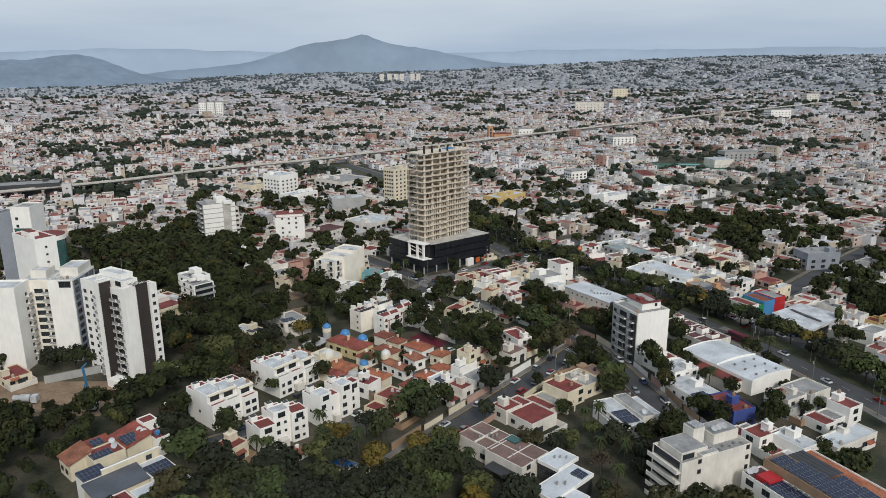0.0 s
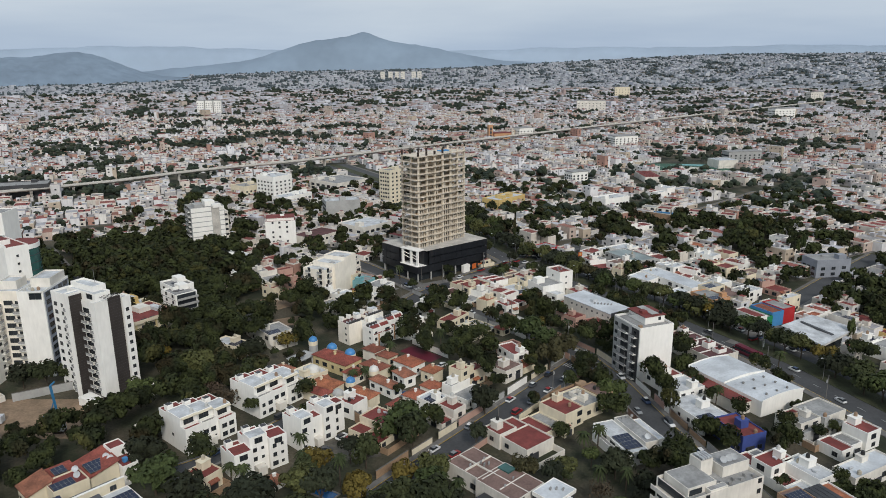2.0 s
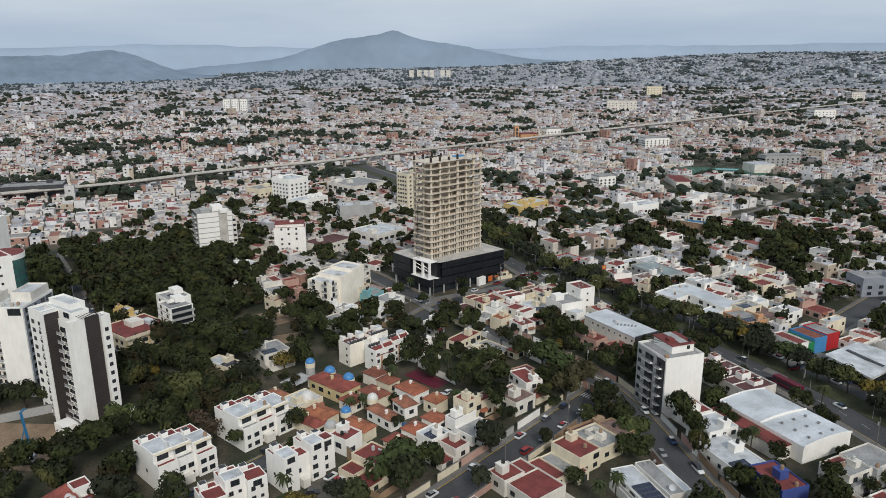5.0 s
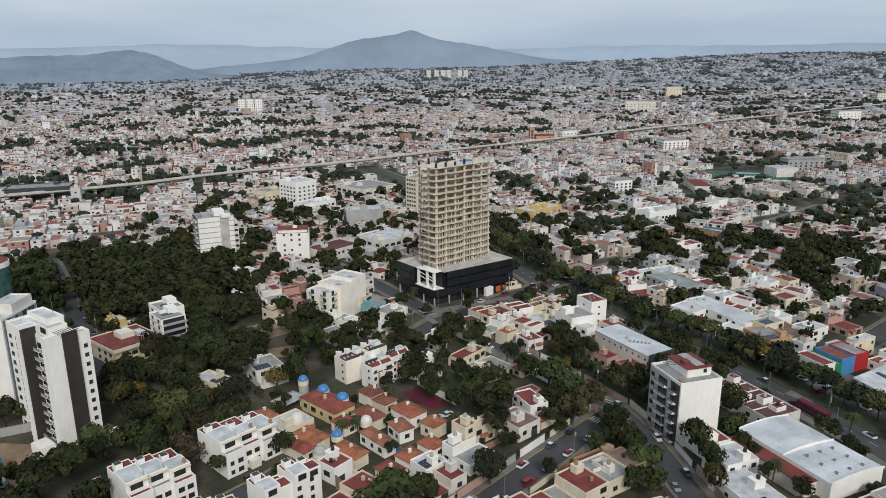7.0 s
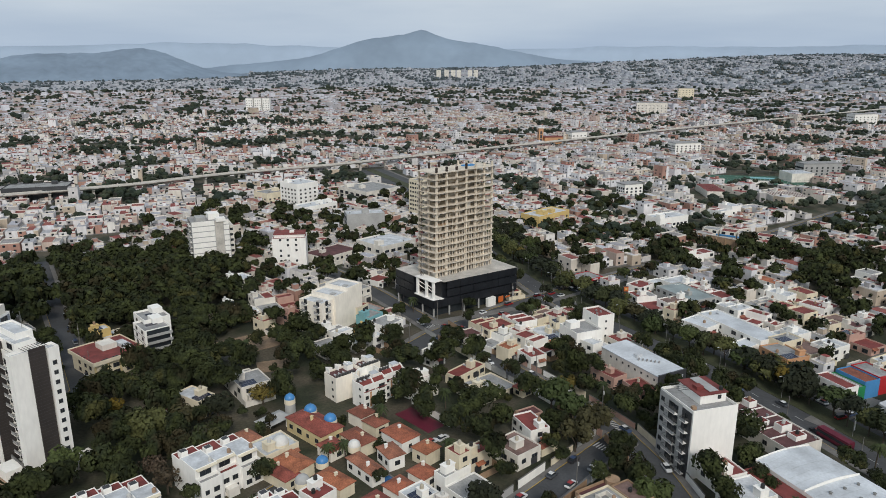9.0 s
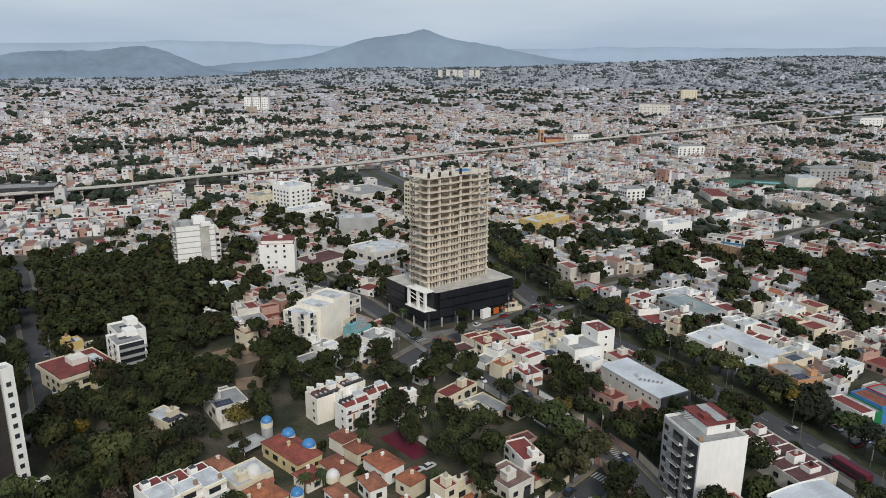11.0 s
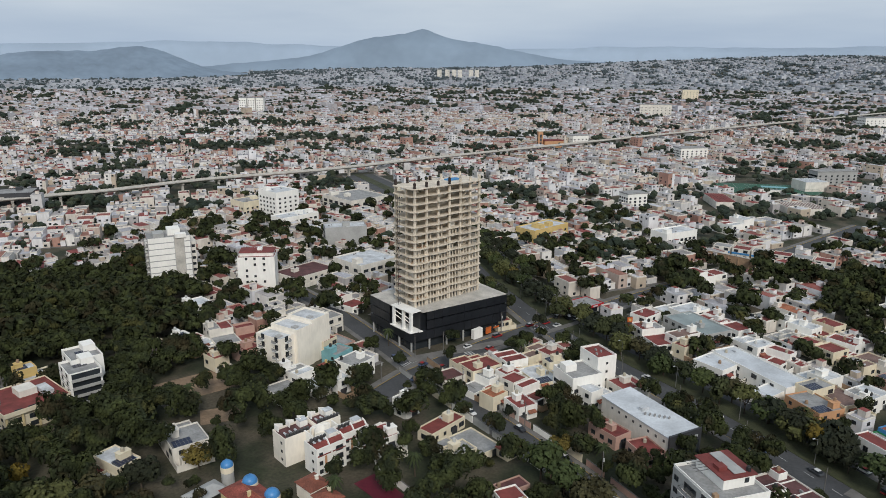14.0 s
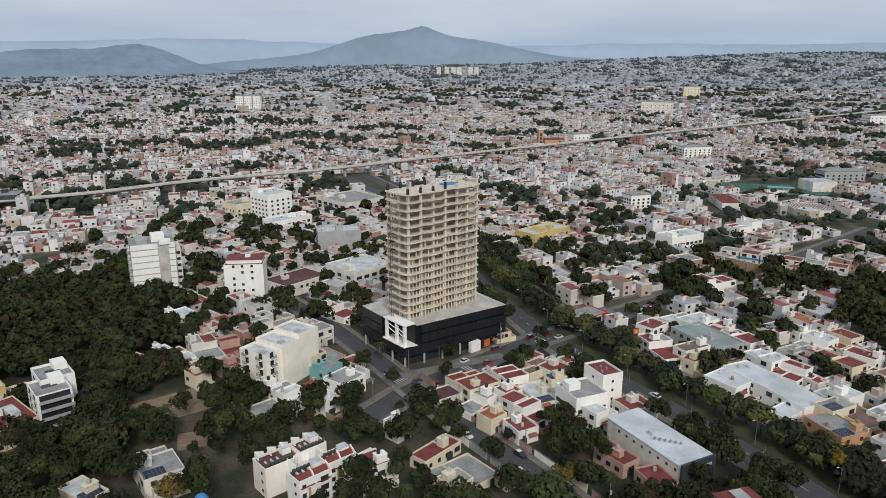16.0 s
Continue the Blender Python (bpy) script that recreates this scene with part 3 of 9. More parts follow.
def solar_mesh(cols, rows):
    """One tilted array: dark cells between thin pale frames, on a closed wedge-shaped rack."""
    b = bmesh.new()
    xs, ys = [-0.06], [-0.06]
    for i in range(cols):
        xs += [i * 1.06, i * 1.06 + 1.0]
    for j in range(rows):
        ys += [j * 1.72, j * 1.72 + 1.66]
    xs, ys = xs + [cols * 1.06], ys + [rows * 1.72]
    g = [[b.verts.new((x, y, 0.25 + 0.09 * y)) for y in ys] for x in xs]
    for i in range(len(xs) - 1):
        for j in range(len(ys) - 1):
            b.faces.new((g[i][j], g[i + 1][j], g[i + 1][j + 1], g[i][j + 1])).material_index = 0 if i % 2 and j % 2 else 1
    nx, ny = len(xs) - 1, len(ys) - 1
    low = [b.verts.new((x, y, 0.0)) for x, y in ((xs[0], ys[0]), (xs[-1], ys[0]), (xs[-1], ys[-1]), (xs[0], ys[-1]))]
    edges = ([g[i][0] for i in range(nx + 1)], [g[nx][j] for j in range(ny + 1)], [g[i][ny] for i in range(nx, -1, -1)], [g[0][j] for j in range(ny, -1, -1)])
    for k, lp in enumerate(edges):
        b.faces.new([low[k], low[(k + 1) % 4]] + lp[::-1]).material_index = 2
    return done("solar_panel", b, [M_SOLAR, M_POLE, M_FRAME])


SOLAR = {(c, r): solar_mesh(c, r) for c, r in ((4, 1), (5, 2), (3, 2), (6, 3), (5, 3))}


def solar(parent, x, y, z, size=(5, 2), rz=0):
    return shared("solar_panel", SOLAR[size], parent, x, y, z, rz, "dark blue solar panels on a tilted rack")


def walls_with_parapet(b, x0, x1, y0, y1, z0, h, par=0.55, t=0.2):
    """One closed shell: outer walls, the parapet's top, its inner faces and the deck inside it."""
    out = ((x0, y0), (x1, y0), (x1, y1), (x0, y1))
    inn = ((x0 + t, y0 + t), (x1 - t, y0 + t), (x1 - t, y1 - t), (x0 + t, y1 - t))
    rings = [[b.verts.new((x, y, z)) for x, y in pts] for pts, z in ((out, z0), (out, h), (inn, h), (inn, h - par))]
    b.faces.new(rings[0][::-1])
    for lo, hi in zip(rings, rings[1:]):
        for i in range(4):
            j = (i + 1) % 4
            b.faces.new((lo[i], lo[j], hi[j], hi[i]))
    b.faces.new(rings[3])


def roof_slab(e, x0, x1, y0, y1, z, mat, label=""):
    b = bmesh.new()
    box(b, x0 + 0.2, x1 - 0.2, y0 + 0.2, y1 - 0.2, z, z + 0.08)
    return part("roof", b, mat, e, label)


def storey_windows(e, w, d, h, rnd, faces="sw", dense=0.75, off=(0, 0), sizes=((1.0, 1.1), (1.5, 1.25), (1.5, 1.25), (2.2, 1.5))):
    n = max(1, int(h / 2.9))
    sh = (h - 0.5) / n
    for f in faces:
        length = w if f in "sn" else d
        k = max(1, int(length / 3.6))
        for s in range(n):
            for i in range(k):
                if rnd.random() > dense:
                    continue
                kind = rnd.choice(sizes)
                al = -length / 2 + length * (i + 0.5) / k + rnd.uniform(-0.3, 0.3)
                al = max(-length / 2 + kind[0] / 2 + 0.3, min(length / 2 - kind[0] / 2 - 0.3, al))
                if length < kind[0] + 0.7:
                    continue
                o = window_on(e, f, w, d, al, s * sh + sh * 0.55, kind)
                o.location = o.location + Vector((off[0], off[1], 0))


def flat_house(x, y, w, d, h, rot, wall=None, roof=None, label="", seed=None, split=True, extras=True, faces="sw", dense=0.7, panels=False, second=None):
    """A rendered house with a flat roof behind parapets, mostly in two volumes of differing height."""
    rnd = random.Random(int(abs(x) * 31 + abs(y) * 17) if seed is None else seed)
    wall, roof = wall or rnd.choice(WALLS), roof or rnd.choice(ROOFS)
    names = {M_WHITE: "white", M_CREAM: "cream", M_OFFWHITE: "off-white", M_YELLOW: "ochre yellow", M_ORANGE: "orange", M_PINK: "salmon pink", M_GREY: "grey", M_BLUE: "deep blue", M_BRICKY: "tan brick"}
    tops = {M_ROOF_WHITE: "white", M_ROOF_GREY: "grey", M_ROOF_RED: "red", M_ROOF_METAL: "white sheet", M_ROOF_TILE: "clay tile"}
    storeys = {1: "single-storey", 2: "two-storey", 3: "three-storey"}.get(int(h / 2.9), "tall")
    e = base("house", x, y, rot, label or f"{names.get(wall, 'pale')} {storeys} house with a flat {tops.get(roof, 'grey')} roof", "house", "houses of the quarter")
    take(x, y, w, d, rot)
    vols = [(-w / 2, w / 2, -d / 2, d / 2, h)]
    if split and w * d > 70 and h > 4.5:
        q = rnd.uniform(0.42, 0.66)
        low = h - rnd.choice((0.7, 2.9, 2.9, 2.6))
        if w > d:
            c = -w / 2 + w * q
            vols = [(-w / 2, c, -d / 2, d / 2, h), (c, w / 2, -d / 2 + rnd.choice((0, 0.8)), d / 2, low)]
            if rnd.random() < 0.5:
                vols = [(-w / 2, c, -d / 2, d / 2, low), (c, w / 2, -d / 2, d / 2, h)]
        else:
            c = -d / 2 + d * q
            vols = [(-w / 2, w / 2, c, d / 2, h), (-w / 2 + rnd.choice((0, 0.8)), w / 2, -d / 2, c, low)]
            if rnd.random() < 0.4:
                vols = [(-w / 2, w / 2, c, d / 2, low), (-w / 2, w / 2, -d / 2, c, h)]
    if len(vols) == 2 and w * d > 105:
        x0, x1, y0, y1, hv = vols[0]
        drop, back = rnd.choice((0.5, 0.9, 1.3, 2.7)), rnd.choice((0, 1.2))
        if x1 - x0 > y1 - y0:
            c = x0 + (x1 - x0) * rnd.uniform(0.42, 0.6)
            vols[0] = (x0, c, y0, y1, hv)
            vols.append((c + 0.01, x1, y0 + back, y1, max(2.8, hv - drop)))
        else:
            c = y0 + (y1 - y0) * rnd.uniform(0.42, 0.6)
            vols[0] = (x0, x1, y0, c, hv)
            vols.append((x0 + back, x1, c + 0.01, y1, max(2.8, hv - drop)))
    porch = False
    if split and len(vols) > 1 and rnd.random() < 0.6 and h > 5:
        porch = True
        px = rnd.uniform(-w / 2 + 2.2, w / 2 - 2.2)
        vols.append((px - 2.1, px + 2.1, -d / 2 - 2.4, min(v[2] for v in vols) - 0.01, rnd.choice((2.9, 3.1, 3.4))))
    for n, (x0, x1, y0, y1, hv) in enumerate(vols):
        b = bmesh.new()
        walls_with_parapet(b, x0, x1, y0, y1, -0.1 - 0.01 * n, hv)
        part("wall_shell", b, wall, e)
    for n, (x0, x1, y0, y1, hv) in enumerate(vols):
        roof_slab(e, x0, x1, y0, y1, hv - 0.55, second if second and n == 1 else roof if n != 2 else rnd.choice((M_ROOF_RED, M_ROOF_GREY, roof)))
        cx, cy, vw, vd = (x0 + x1) / 2, (y0 + y1) / 2, x1 - x0, y1 - y0
        f = "".join(k for k in faces if (k == "s" and -d / 2 - 1 < y0 < -d / 2 + 1.0) or (k == "w" and x0 < -w / 2 + 1.0) or k in "en")
        storey_windows(e, vw, vd, hv, rnd, f or "", dense, (cx, cy))
    if extras:
        x0, x1, y0, y1, hv = max(vols, key=lambda v: v[4])
        if min(x1 - x0, y1 - y0) > 4.5 and rnd.random() < 0.72:
            sx, sy = rnd.uniform(x0 + 1.4, x1 - 1.4), rnd.uniform(y0 + 1.6, y1 - 1.4)
            b = bmesh.new()
            ew, ed, eh = rnd.uniform(0.9, 1.9), rnd.uniform(1.0, 1.5), rnd.uniform(1.2, 2.0)
            box(b, sx - ew, sx + ew, sy - ed, sy + ed, hv - 0.5, hv + eh)
            box(b, sx - ew - 0.15, sx + ew + 0.15, sy - ed - 0.15, sy + ed + 0.15, hv + eh, hv + eh + 0.14)
            part("stair_head", b, wall, e)
            tz = hv + eh + 0.14
            shared("water_tank", TANK, e, sx + rnd.uniform(-0.4, 0.4), sy + rnd.uniform(-0.4, 0.4), tz)
        if rnd.random() < 0.6:
            shared("water_tank", TANK, e, rnd.uniform(x0 + 1, x1 - 1), rnd.uniform(y0 + 1, y1 - 1), hv - 0.47)
        if rnd.random() < 0.3:
            shared("gas_tank", GAS, e, rnd.uniform(x0 + 1.2, x1 - 1.2), rnd.uniform(y0 + 1, y1 - 1), hv - 0.47, rnd.choice((0, 90)))
        if panels and min(x1 - x0, y1 - y0) > 4:
            solar(e, x0 + 0.8, y0 + 0.8, hv - 0.47, (5, 2) if x1 - x0 > 6.8 else (3, 2))
        if rnd.random() < 0.45 and "s" in faces and w > 5:
            b = bmesh.new()
            ax = rnd.uniform(-w / 2 + 1.6, w / 2 - 1.6)
            yb = -d / 2
            ve = [b.verts.new(v) for v in ((ax - 1.5, yb, 3.3), (ax + 1.5, yb, 3.3), (ax + 1.5, yb - 1.3, 2.75), (ax - 1.5, yb - 1.3, 2.75), (ax - 1.5, yb, 3.15), (ax + 1.5, yb, 3.15), (ax + 1.5, yb - 1.3, 2.6), (ax - 1.5, yb - 1.3, 2.6))]
            for q in ((0, 1, 2, 3), (7, 6, 5, 4), (0, 4, 5, 1), (1, 5, 6, 2), (2, 6, 7, 3), (3, 7, 4, 0)):
                b.faces.new([ve[i] for i in q])
            bmesh.ops.recalc_face_normals(b, faces=b.faces)
            part("tiled_canopy", b, M_ROOF_TILE, e)
        if rnd.random() < 0.5 and "s" in faces:
            b = bmesh.new()
            yw = -d / 2 - rnd.uniform(3.0, 4.5)
            box(b, -w / 2, w / 2, yw, yw + 0.2, -0.1, 2.1)
            box(b, -w / 2, -w / 2 + 0.2, yw + 0.2, -d / 2, -0.1, 2.1)
            box(b, w / 2 - 0.2, w / 2, yw + 0.2, -d / 2, -0.1, 2.1)
            part("yard_wall", b, rnd.choice((wall, M_BRICKY, M_OFFWHITE)), e)
        b = bmesh.new()
        if "s" in faces:
            gx = rnd.uniform(-w / 2 + 1.8, w / 2 - 1.8)
            yf = vols[-1][2] if porch else -d / 2
            gx = (vols[-1][0] + vols[-1][1]) / 2 if porch else gx
            box(b, gx - 1.3, gx + 1.3, yf - 0.06, yf + 0.05, 0, 2.2)
        else:
            box(b, -w / 2 - 0.06, -w / 2 + 0.05, -1.3, 1.3, 0, 2.2)
        part("garage_door", b, M_DARKGREY, e)
    return e


def tile_house(x, y, w, d, h, rot, wall=None, label="", seed=None, pitch=0.40, dense=0.6):
    """A rendered house under a hipped clay-tile roof with overhanging eaves."""
    rnd = random.Random(int(abs(x) * 29 + abs(y) * 19) if seed is None else seed)
    wall = wall or rnd.choice((M_WHITE, M_CREAM, M_CREAM, M_PALEYELLOW))
    e = base("house", x, y, rot, label or "rendered villa under a hipped clay-tile roof", "house", "houses of the quarter")
    take(x, y, w, d, rot)
    eav = h - min(w, d) / 2 * pitch
    b = bmesh.new()
    box(b, -w / 2 + 0.4, w / 2 - 0.4, -d / 2 + 0.4, d / 2 - 0.4, -0.1, eav)
    part("wall_shell", b, wall, e)
    b = bmesh.new()
    m = min(w, d) / 2 - 0.01
    lo = [b.verts.new(v) for v in ((-w / 2, -d / 2, eav - 0.12), (w / 2, -d / 2, eav - 0.12), (w / 2, d / 2, eav - 0.12), (-w / 2, d / 2, eav - 0.12))]
    md = [b.verts.new(v.co + Vector((0, 0, 0.16))) for v in lo]
    if w >= d:
        r0, r1 = b.verts.new((-w / 2 + m, 0, h)), b.verts.new((w / 2 - m, 0, h))
        fs = ((md[0], md[1], r1, r0), (md[1], md[2], r1), (md[2], md[3], r0, r1), (md[3], md[0], r0))
    else:
        r0, r1 = b.verts.new((0, -d / 2 + m, h)), b.verts.new((0, d / 2 - m, h))
        fs = ((md[0], md[1], r0), (md[1], md[2], r1, r0), (md[2], md[3], r1), (md[3], md[0], r0, r1))
    for f in fs:
        b.faces.new(f)
    b.faces.new(lo[::-1])
    for i in range(4):
        b.faces.new((lo[i], lo[(i + 1) % 4], md[(i + 1) % 4], md[i]))
    part("roof", b, M_ROOF_TILE, e)
    b = bmesh.new()
    beam(b, (-w / 2 + m, 0, h) if w >= d else (0, -d / 2 + m, h), (w / 2 - m, 0, h) if w >= d else (0, d / 2 - m, h), 0.14, 6)
    part("ridge", b, M_ROOF_TILE, e)
    storey_windows(e, w - 0.8, d - 0.8, eav, rnd, "sw", dense)
    b = bmesh.new()
    cxx, cyy = rnd.uniform(-w / 5, w / 5), rnd.uniform(-d / 5, d / 5)
    box(b, cxx - 0.4, cxx + 0.4, cyy - 0.3, cyy + 0.3, h - 1.2, h + 0.7)
    box(b, cxx - 0.5, cxx + 0.5, cyy - 0.4, cyy + 0.4, h + 0.7, h + 0.82)
    part("chimney", b, wall, e)
    return e


WALLS = [M_WHITE, M_WHITE, M_WHITE, M_WHITE, M_CREAM, M_OFFWHITE, M_OFFWHITE, M_CREAM, M_PINK, M_YELLOW, M_GREY]
ROOFS = [M_ROOF_WHITE, M_ROOF_WHITE, M_ROOF_GREY, M_ROOF_GREY, M_ROOF_RED, M_ROOF_RED, M_ROOF_RED]

# ---- the unfinished tower on its black podium ----
TX, TY, TROT = -95.2, 344.6, 60
POD_H, LEDGE = 16.2, 8.2


def build_podium():
    e = base("podium_building", TX, TY, TROT, "black glass-clad podium with a pale concrete roof on a street corner", "office building")
    take(TX + 12 * 0.5 - 14 * 0.87, TY + 22 * 0.87 + 7, 48, 38, TROT)
    front, right_b, back = (47.0, -6.6), (50.5, 29.5), (2.2, 30.0)
    b = bmesh.new()
    prism(b, [(5.6, 13.8), (5.6, 1.0), (46.6, -5.0), (49.9, 28.9), (2.9, 29.3), (1.5, 13.8)], 4.5, POD_H - 0.12, 0)
    prism(b, [(0.3, 0.2), (46.7, -6.3), (50.2, 29.2), (2.4, 29.7)], 4.4, LEDGE, 0)
    part("core_wall", b, M_BLACKPANEL, e)
    b = bmesh.new()
    prism(b, [(5.4, 14.1), (5.4, -0.9), (47.0, -6.6), (50.5, 29.5), (2.2, 30.0), (1.1, 14.1)], POD_H - 0.12, POD_H + 0.1)
    part("roof", b, M_SLAB, e, "dusty pale concrete roof deck")
    b = bmesh.new()
    prism(b, [(-0.1, 0), (5.5, -0.95), (5.5, 14.0), (0.25, 14.0)], LEDGE, LEDGE + 0.3)
    part("corner_ledge", b, M_WHITE, e, "white ledge in the cut-away corner")
    b = bmesh.new()
    prism(b, [(1.9, 2.2), (45, -3.8), (48.5, 27.5), (3.8, 28)], -0.1, 4.4)
    part("ground_floor_glazing", b, M_GLASS, e)

    def face(a, c, z0, z1, skip=None):
        ax, ay = a
        L = math.hypot(c[0] - ax, c[1] - ay)
        rz = math.degrees(math.atan2(c[1] - ay, c[0] - ax))
        n = round(L / 3.6)
        bm_p = bmesh.new()
        box(bm_p, 0.05, L / n - 0.05, -0.12, 0.1, 0.05, (z1 - z0) / 3 - 0.35)
        me = done("glass_panel", bm_p, M_BLACKPANEL)
        for s in range(3):
            z = z0 + (z1 - z0) * s / 3
            for i in range(n):
                q = (i + 0.5) / n
                if skip and skip(q * L, z):
                    continue
                px, py = ax + (c[0] - ax) * i / n, ay + (c[1] - ay) * i / n
                shared("glass_panel", me, e, px, py, z + 0.3, rz)

    face((0, 0), front, 4.5, POD_H, lambda s, z: s < 5.6 and z > 8)
    face(front, right_b, 4.5, POD_H)
    face(back, (0, 0), 4.5, POD_H, lambda s, z: s > 30 - 14 and z > 8)
    b = bmesh.new()
    for x, y in ((1.0, 1.0), (9, -0.6), (17, -2), (25, -3.3), (33, -4.3), (45.6, -5.8), (1.2, 9), (1.8, 18), (2.6, 28.6)):
        c = bmesh.new()
        cyl(c, x, y, 0.4, -0.1, 4.5, 10)
        part("pillar", c, M_GREY, e)
    b.free()
    b = bmesh.new()
    box(b, 28.5, 33.5, -6.2, -4.5, 0.2, 4.3)
    part("shop_front", b, M_WHITE, e, "white shop front under the podium")
    b = bmesh.new()
    box(b, 34.5, 37.5, -7.25, -6.9, 1.4, 4.2)
    part("sign_panel", b, M_ORANGE_PAINT, e, "square orange sign panel")
    b = bmesh.new()
    box(b, 39, 42.2, -7.2, -7.0, 2.8, 3.4)
    part("sign_panel", b, M_ORANGE_PAINT, e, "long orange sign panel")
    return e


def build_tower():
    e = base("unfinished_tower", TX, TY, TROT, "unfinished concrete tower with bare slabs and columns on the podium", "tower under construction", z=POD_H)
    n, sh = 16, 3.01
    x0, x1, y0, y1 = 5.2, 42.8, 4.6, 18.8
    rnd = random.Random(4)

    def outline(k):
        pts = [(x0 + 0.6, y0 + 0.2), (x0 + 3.2, y0 - 0.5), (x0 + 9.5, y0 - 0.1), (x0 + 10.2, y0 - 0.7), (x0 + 17, y0 - 0.7), (x0 + 17.6, y0), (x0 + 24, y0), (x0 + 24.5, y0 - 0.6), (x1 - 4, y0 - 0.6), (x1 - 0.4, y0 + 0.4)]
        pts += [(x1 + 0.5, y0 + 2.2), (x1 + 0.5, y0 + 5.5), (x1 - 0.2, y0 + 6), (x1 + 0.4, y1 - 2), (x1 - 0.6, y1)]
        pts += [(x0 + 1.5, y1), (x0 - 0.2, y1 - 1.6), (x0 - 0.5, y1 - 4.2), (x0 + 0.2, y1 - 5.4), (x0 - 0.4, y0 + 4.4), (x0 - 0.2, y0 + 1.6)]
        return pts

    b = bmesh.new()
    prism(b, outline(0), -0.32, 0)
    slab = done("floor_slab", b, M_CONCRETE)
    slabs = []
    for k in range(1, n + 1):
        slabs.append(shared("floor_slab", slab, e, 0, 0, k * sh + 0.1, 0))
    cols_x = [x0 + 1.6, x0 + 7.6, x0 + 13.6, x0 + 19.6, x0 + 25.6, x0 + 31.0, x1 - 1.4]
    b = bmesh.new()
    box(b, -0.42, 0.42, -0.42, 0.42, 0, sh - 0.32)
    col = done("column", b, M_CONCRETE)
    for k in range(0, n):
        for x in cols_x:
            for y in (y0 + 1.1, y0 + 6.4, y1 - 1.1):
                if y == y0 + 6.4 and cols_x.index(x) in (2, 3):
                    continue
                shared("column", col, e, x, y, k * sh + 0.1, 0)
    b = bmesh.new()
    box(b, x0 + 12.5, x0 + 21.5, y0 + 5.2, y0 + 9.2, 0.1, n * sh - 0.3)
    part("lift_core", b, M_CONCRETE, e, "bare concrete lift core")
    b = bmesh.new()
    box(b, 0, 3.4, -0.1, 0.1, 0, sh - 0.34)
    wall_a = done("infill_wall", b, M_OFFWHITE)
    b = bmesh.new()
    box(b, 0, 0.35, -0.2, 0.2, 0, sh - 0.34)
    wall_b = done("infill_wall", b, M_CONCRETE)
    for k in range(0, n - 2):
        for i, x in enumerate(cols_x[:-1]):
            for q in (1.7, 3.4, 4.9):
                if k < 7 or (k < 10 and rnd.random() < 0.35) or rnd.random() < 0.07:
                    shared("infill_wall", wall_b, e, x + q, y0 + 1.0, k * sh + 0.1)
            if (k < 7 and rnd.random() < 0.55) or rnd.random() < 0.22:
                shared("infill_wall", wall_a, e, x + 1.0, y0 + rnd.choice((2.8, 3.6, 4.6)), k * sh + 0.1, rnd.choice((0, 0, 90)))
    # dog-leg stair seen through the open floors
    b = bmesh.new()
    for s in range(8):
        box(b, s * 0.34, s * 0.34 + 0.36, 0, 1.1, s * 0.17 - 0.12, s * 0.17 + 0.05)
    fl = done("stair_flight", b, M_CONCRETE)
    for k in range(n - 1):
        shared("stair_flight", fl, e, x0 + 26.2, y0 + 0.9, k * sh + 0.2)
        o = shared("stair_flight", fl, e, x0 + 29.2, y0 + 3.3, k * sh + 1.6, 180)
    # columns in the corner notch
    for y in (1.6, 6.4, 12.6):
        b = bmesh.new()
        box(b, 0.9, 1.9, y - 0.55, y + 0.55, LEDGE - POD_H + 0.3, 0.2)
        part("corner_column", b, M_WHITE, e, "white-painted corner column")
    b = bmesh.new()
    box(b, 0.6, 5.6, 0.6, 13.8, 0.1, 0.5)
    part("transfer_slab", b, M_WHITE, e, "white transfer slab over the corner columns")
    for za, zb, ya, yb in ((-4.8, -3.6, 2.2, 5.8), (-3.2, -2.2, 2.2, 5.8), (-4.6, -3.4, 7.0, 12.0), (-2.6, -1.6, 7.0, 12.0)):
        b = bmesh.new()
        beam(b, (1.6, ya, za), (1.6, yb, zb), 0.22, 4)
        part("brace", b, M_WHITE, e)
    # starter columns and bars above the top slab
    top = n * sh + 0.1
    for x in cols_x:
        for y in (y0 + 1.1, y1 - 1.1):
            hgt = rnd.uniform(1.6, 2.6)
            b = bmesh.new()
            box(b, x - 0.4, x + 0.4, y - 0.4, y + 0.4, top, top + hgt)
            c = part("starter_column", b, M_CONCRETE if x > x0 + 22 else M_STEEL, e)
            b = bmesh.new()
            for i in (-0.3, 0, 0.3):
                for j in (-0.3, 0.3):
                    beam(b, (x + i, y + j, top + hgt - 0.1), (x + i * 1.2, y + j * 1.2, top + hgt + rnd.uniform(0.9, 1.9)), 0.035, 3)
            part("rebar", b, M_STEEL, c, "dark steel reinforcing bars")
    b = bmesh.new()
    box(b, x0 + 24, x0 + 30.5, y0 + 6.0, y0 + 9.5, top, top + 0.5)
    part("formwork", b, M_SKYBLUE, e, "pale blue formwork sheet")
    # hoist mast on the end wall
    mast = bmesh.new()
    for i, j in ((-0.5, -0.5), (0.5, -0.5), (0.5, 0.5), (-0.5, 0.5)):
        beam(mast, (x0 - 1.8 + i, y0 + 7.5 + j, -POD_H + 4), (x0 - 1.8 + i, y0 + 7.5 + j, top - 3), 0.06, 4)
    z = -POD_H + 4
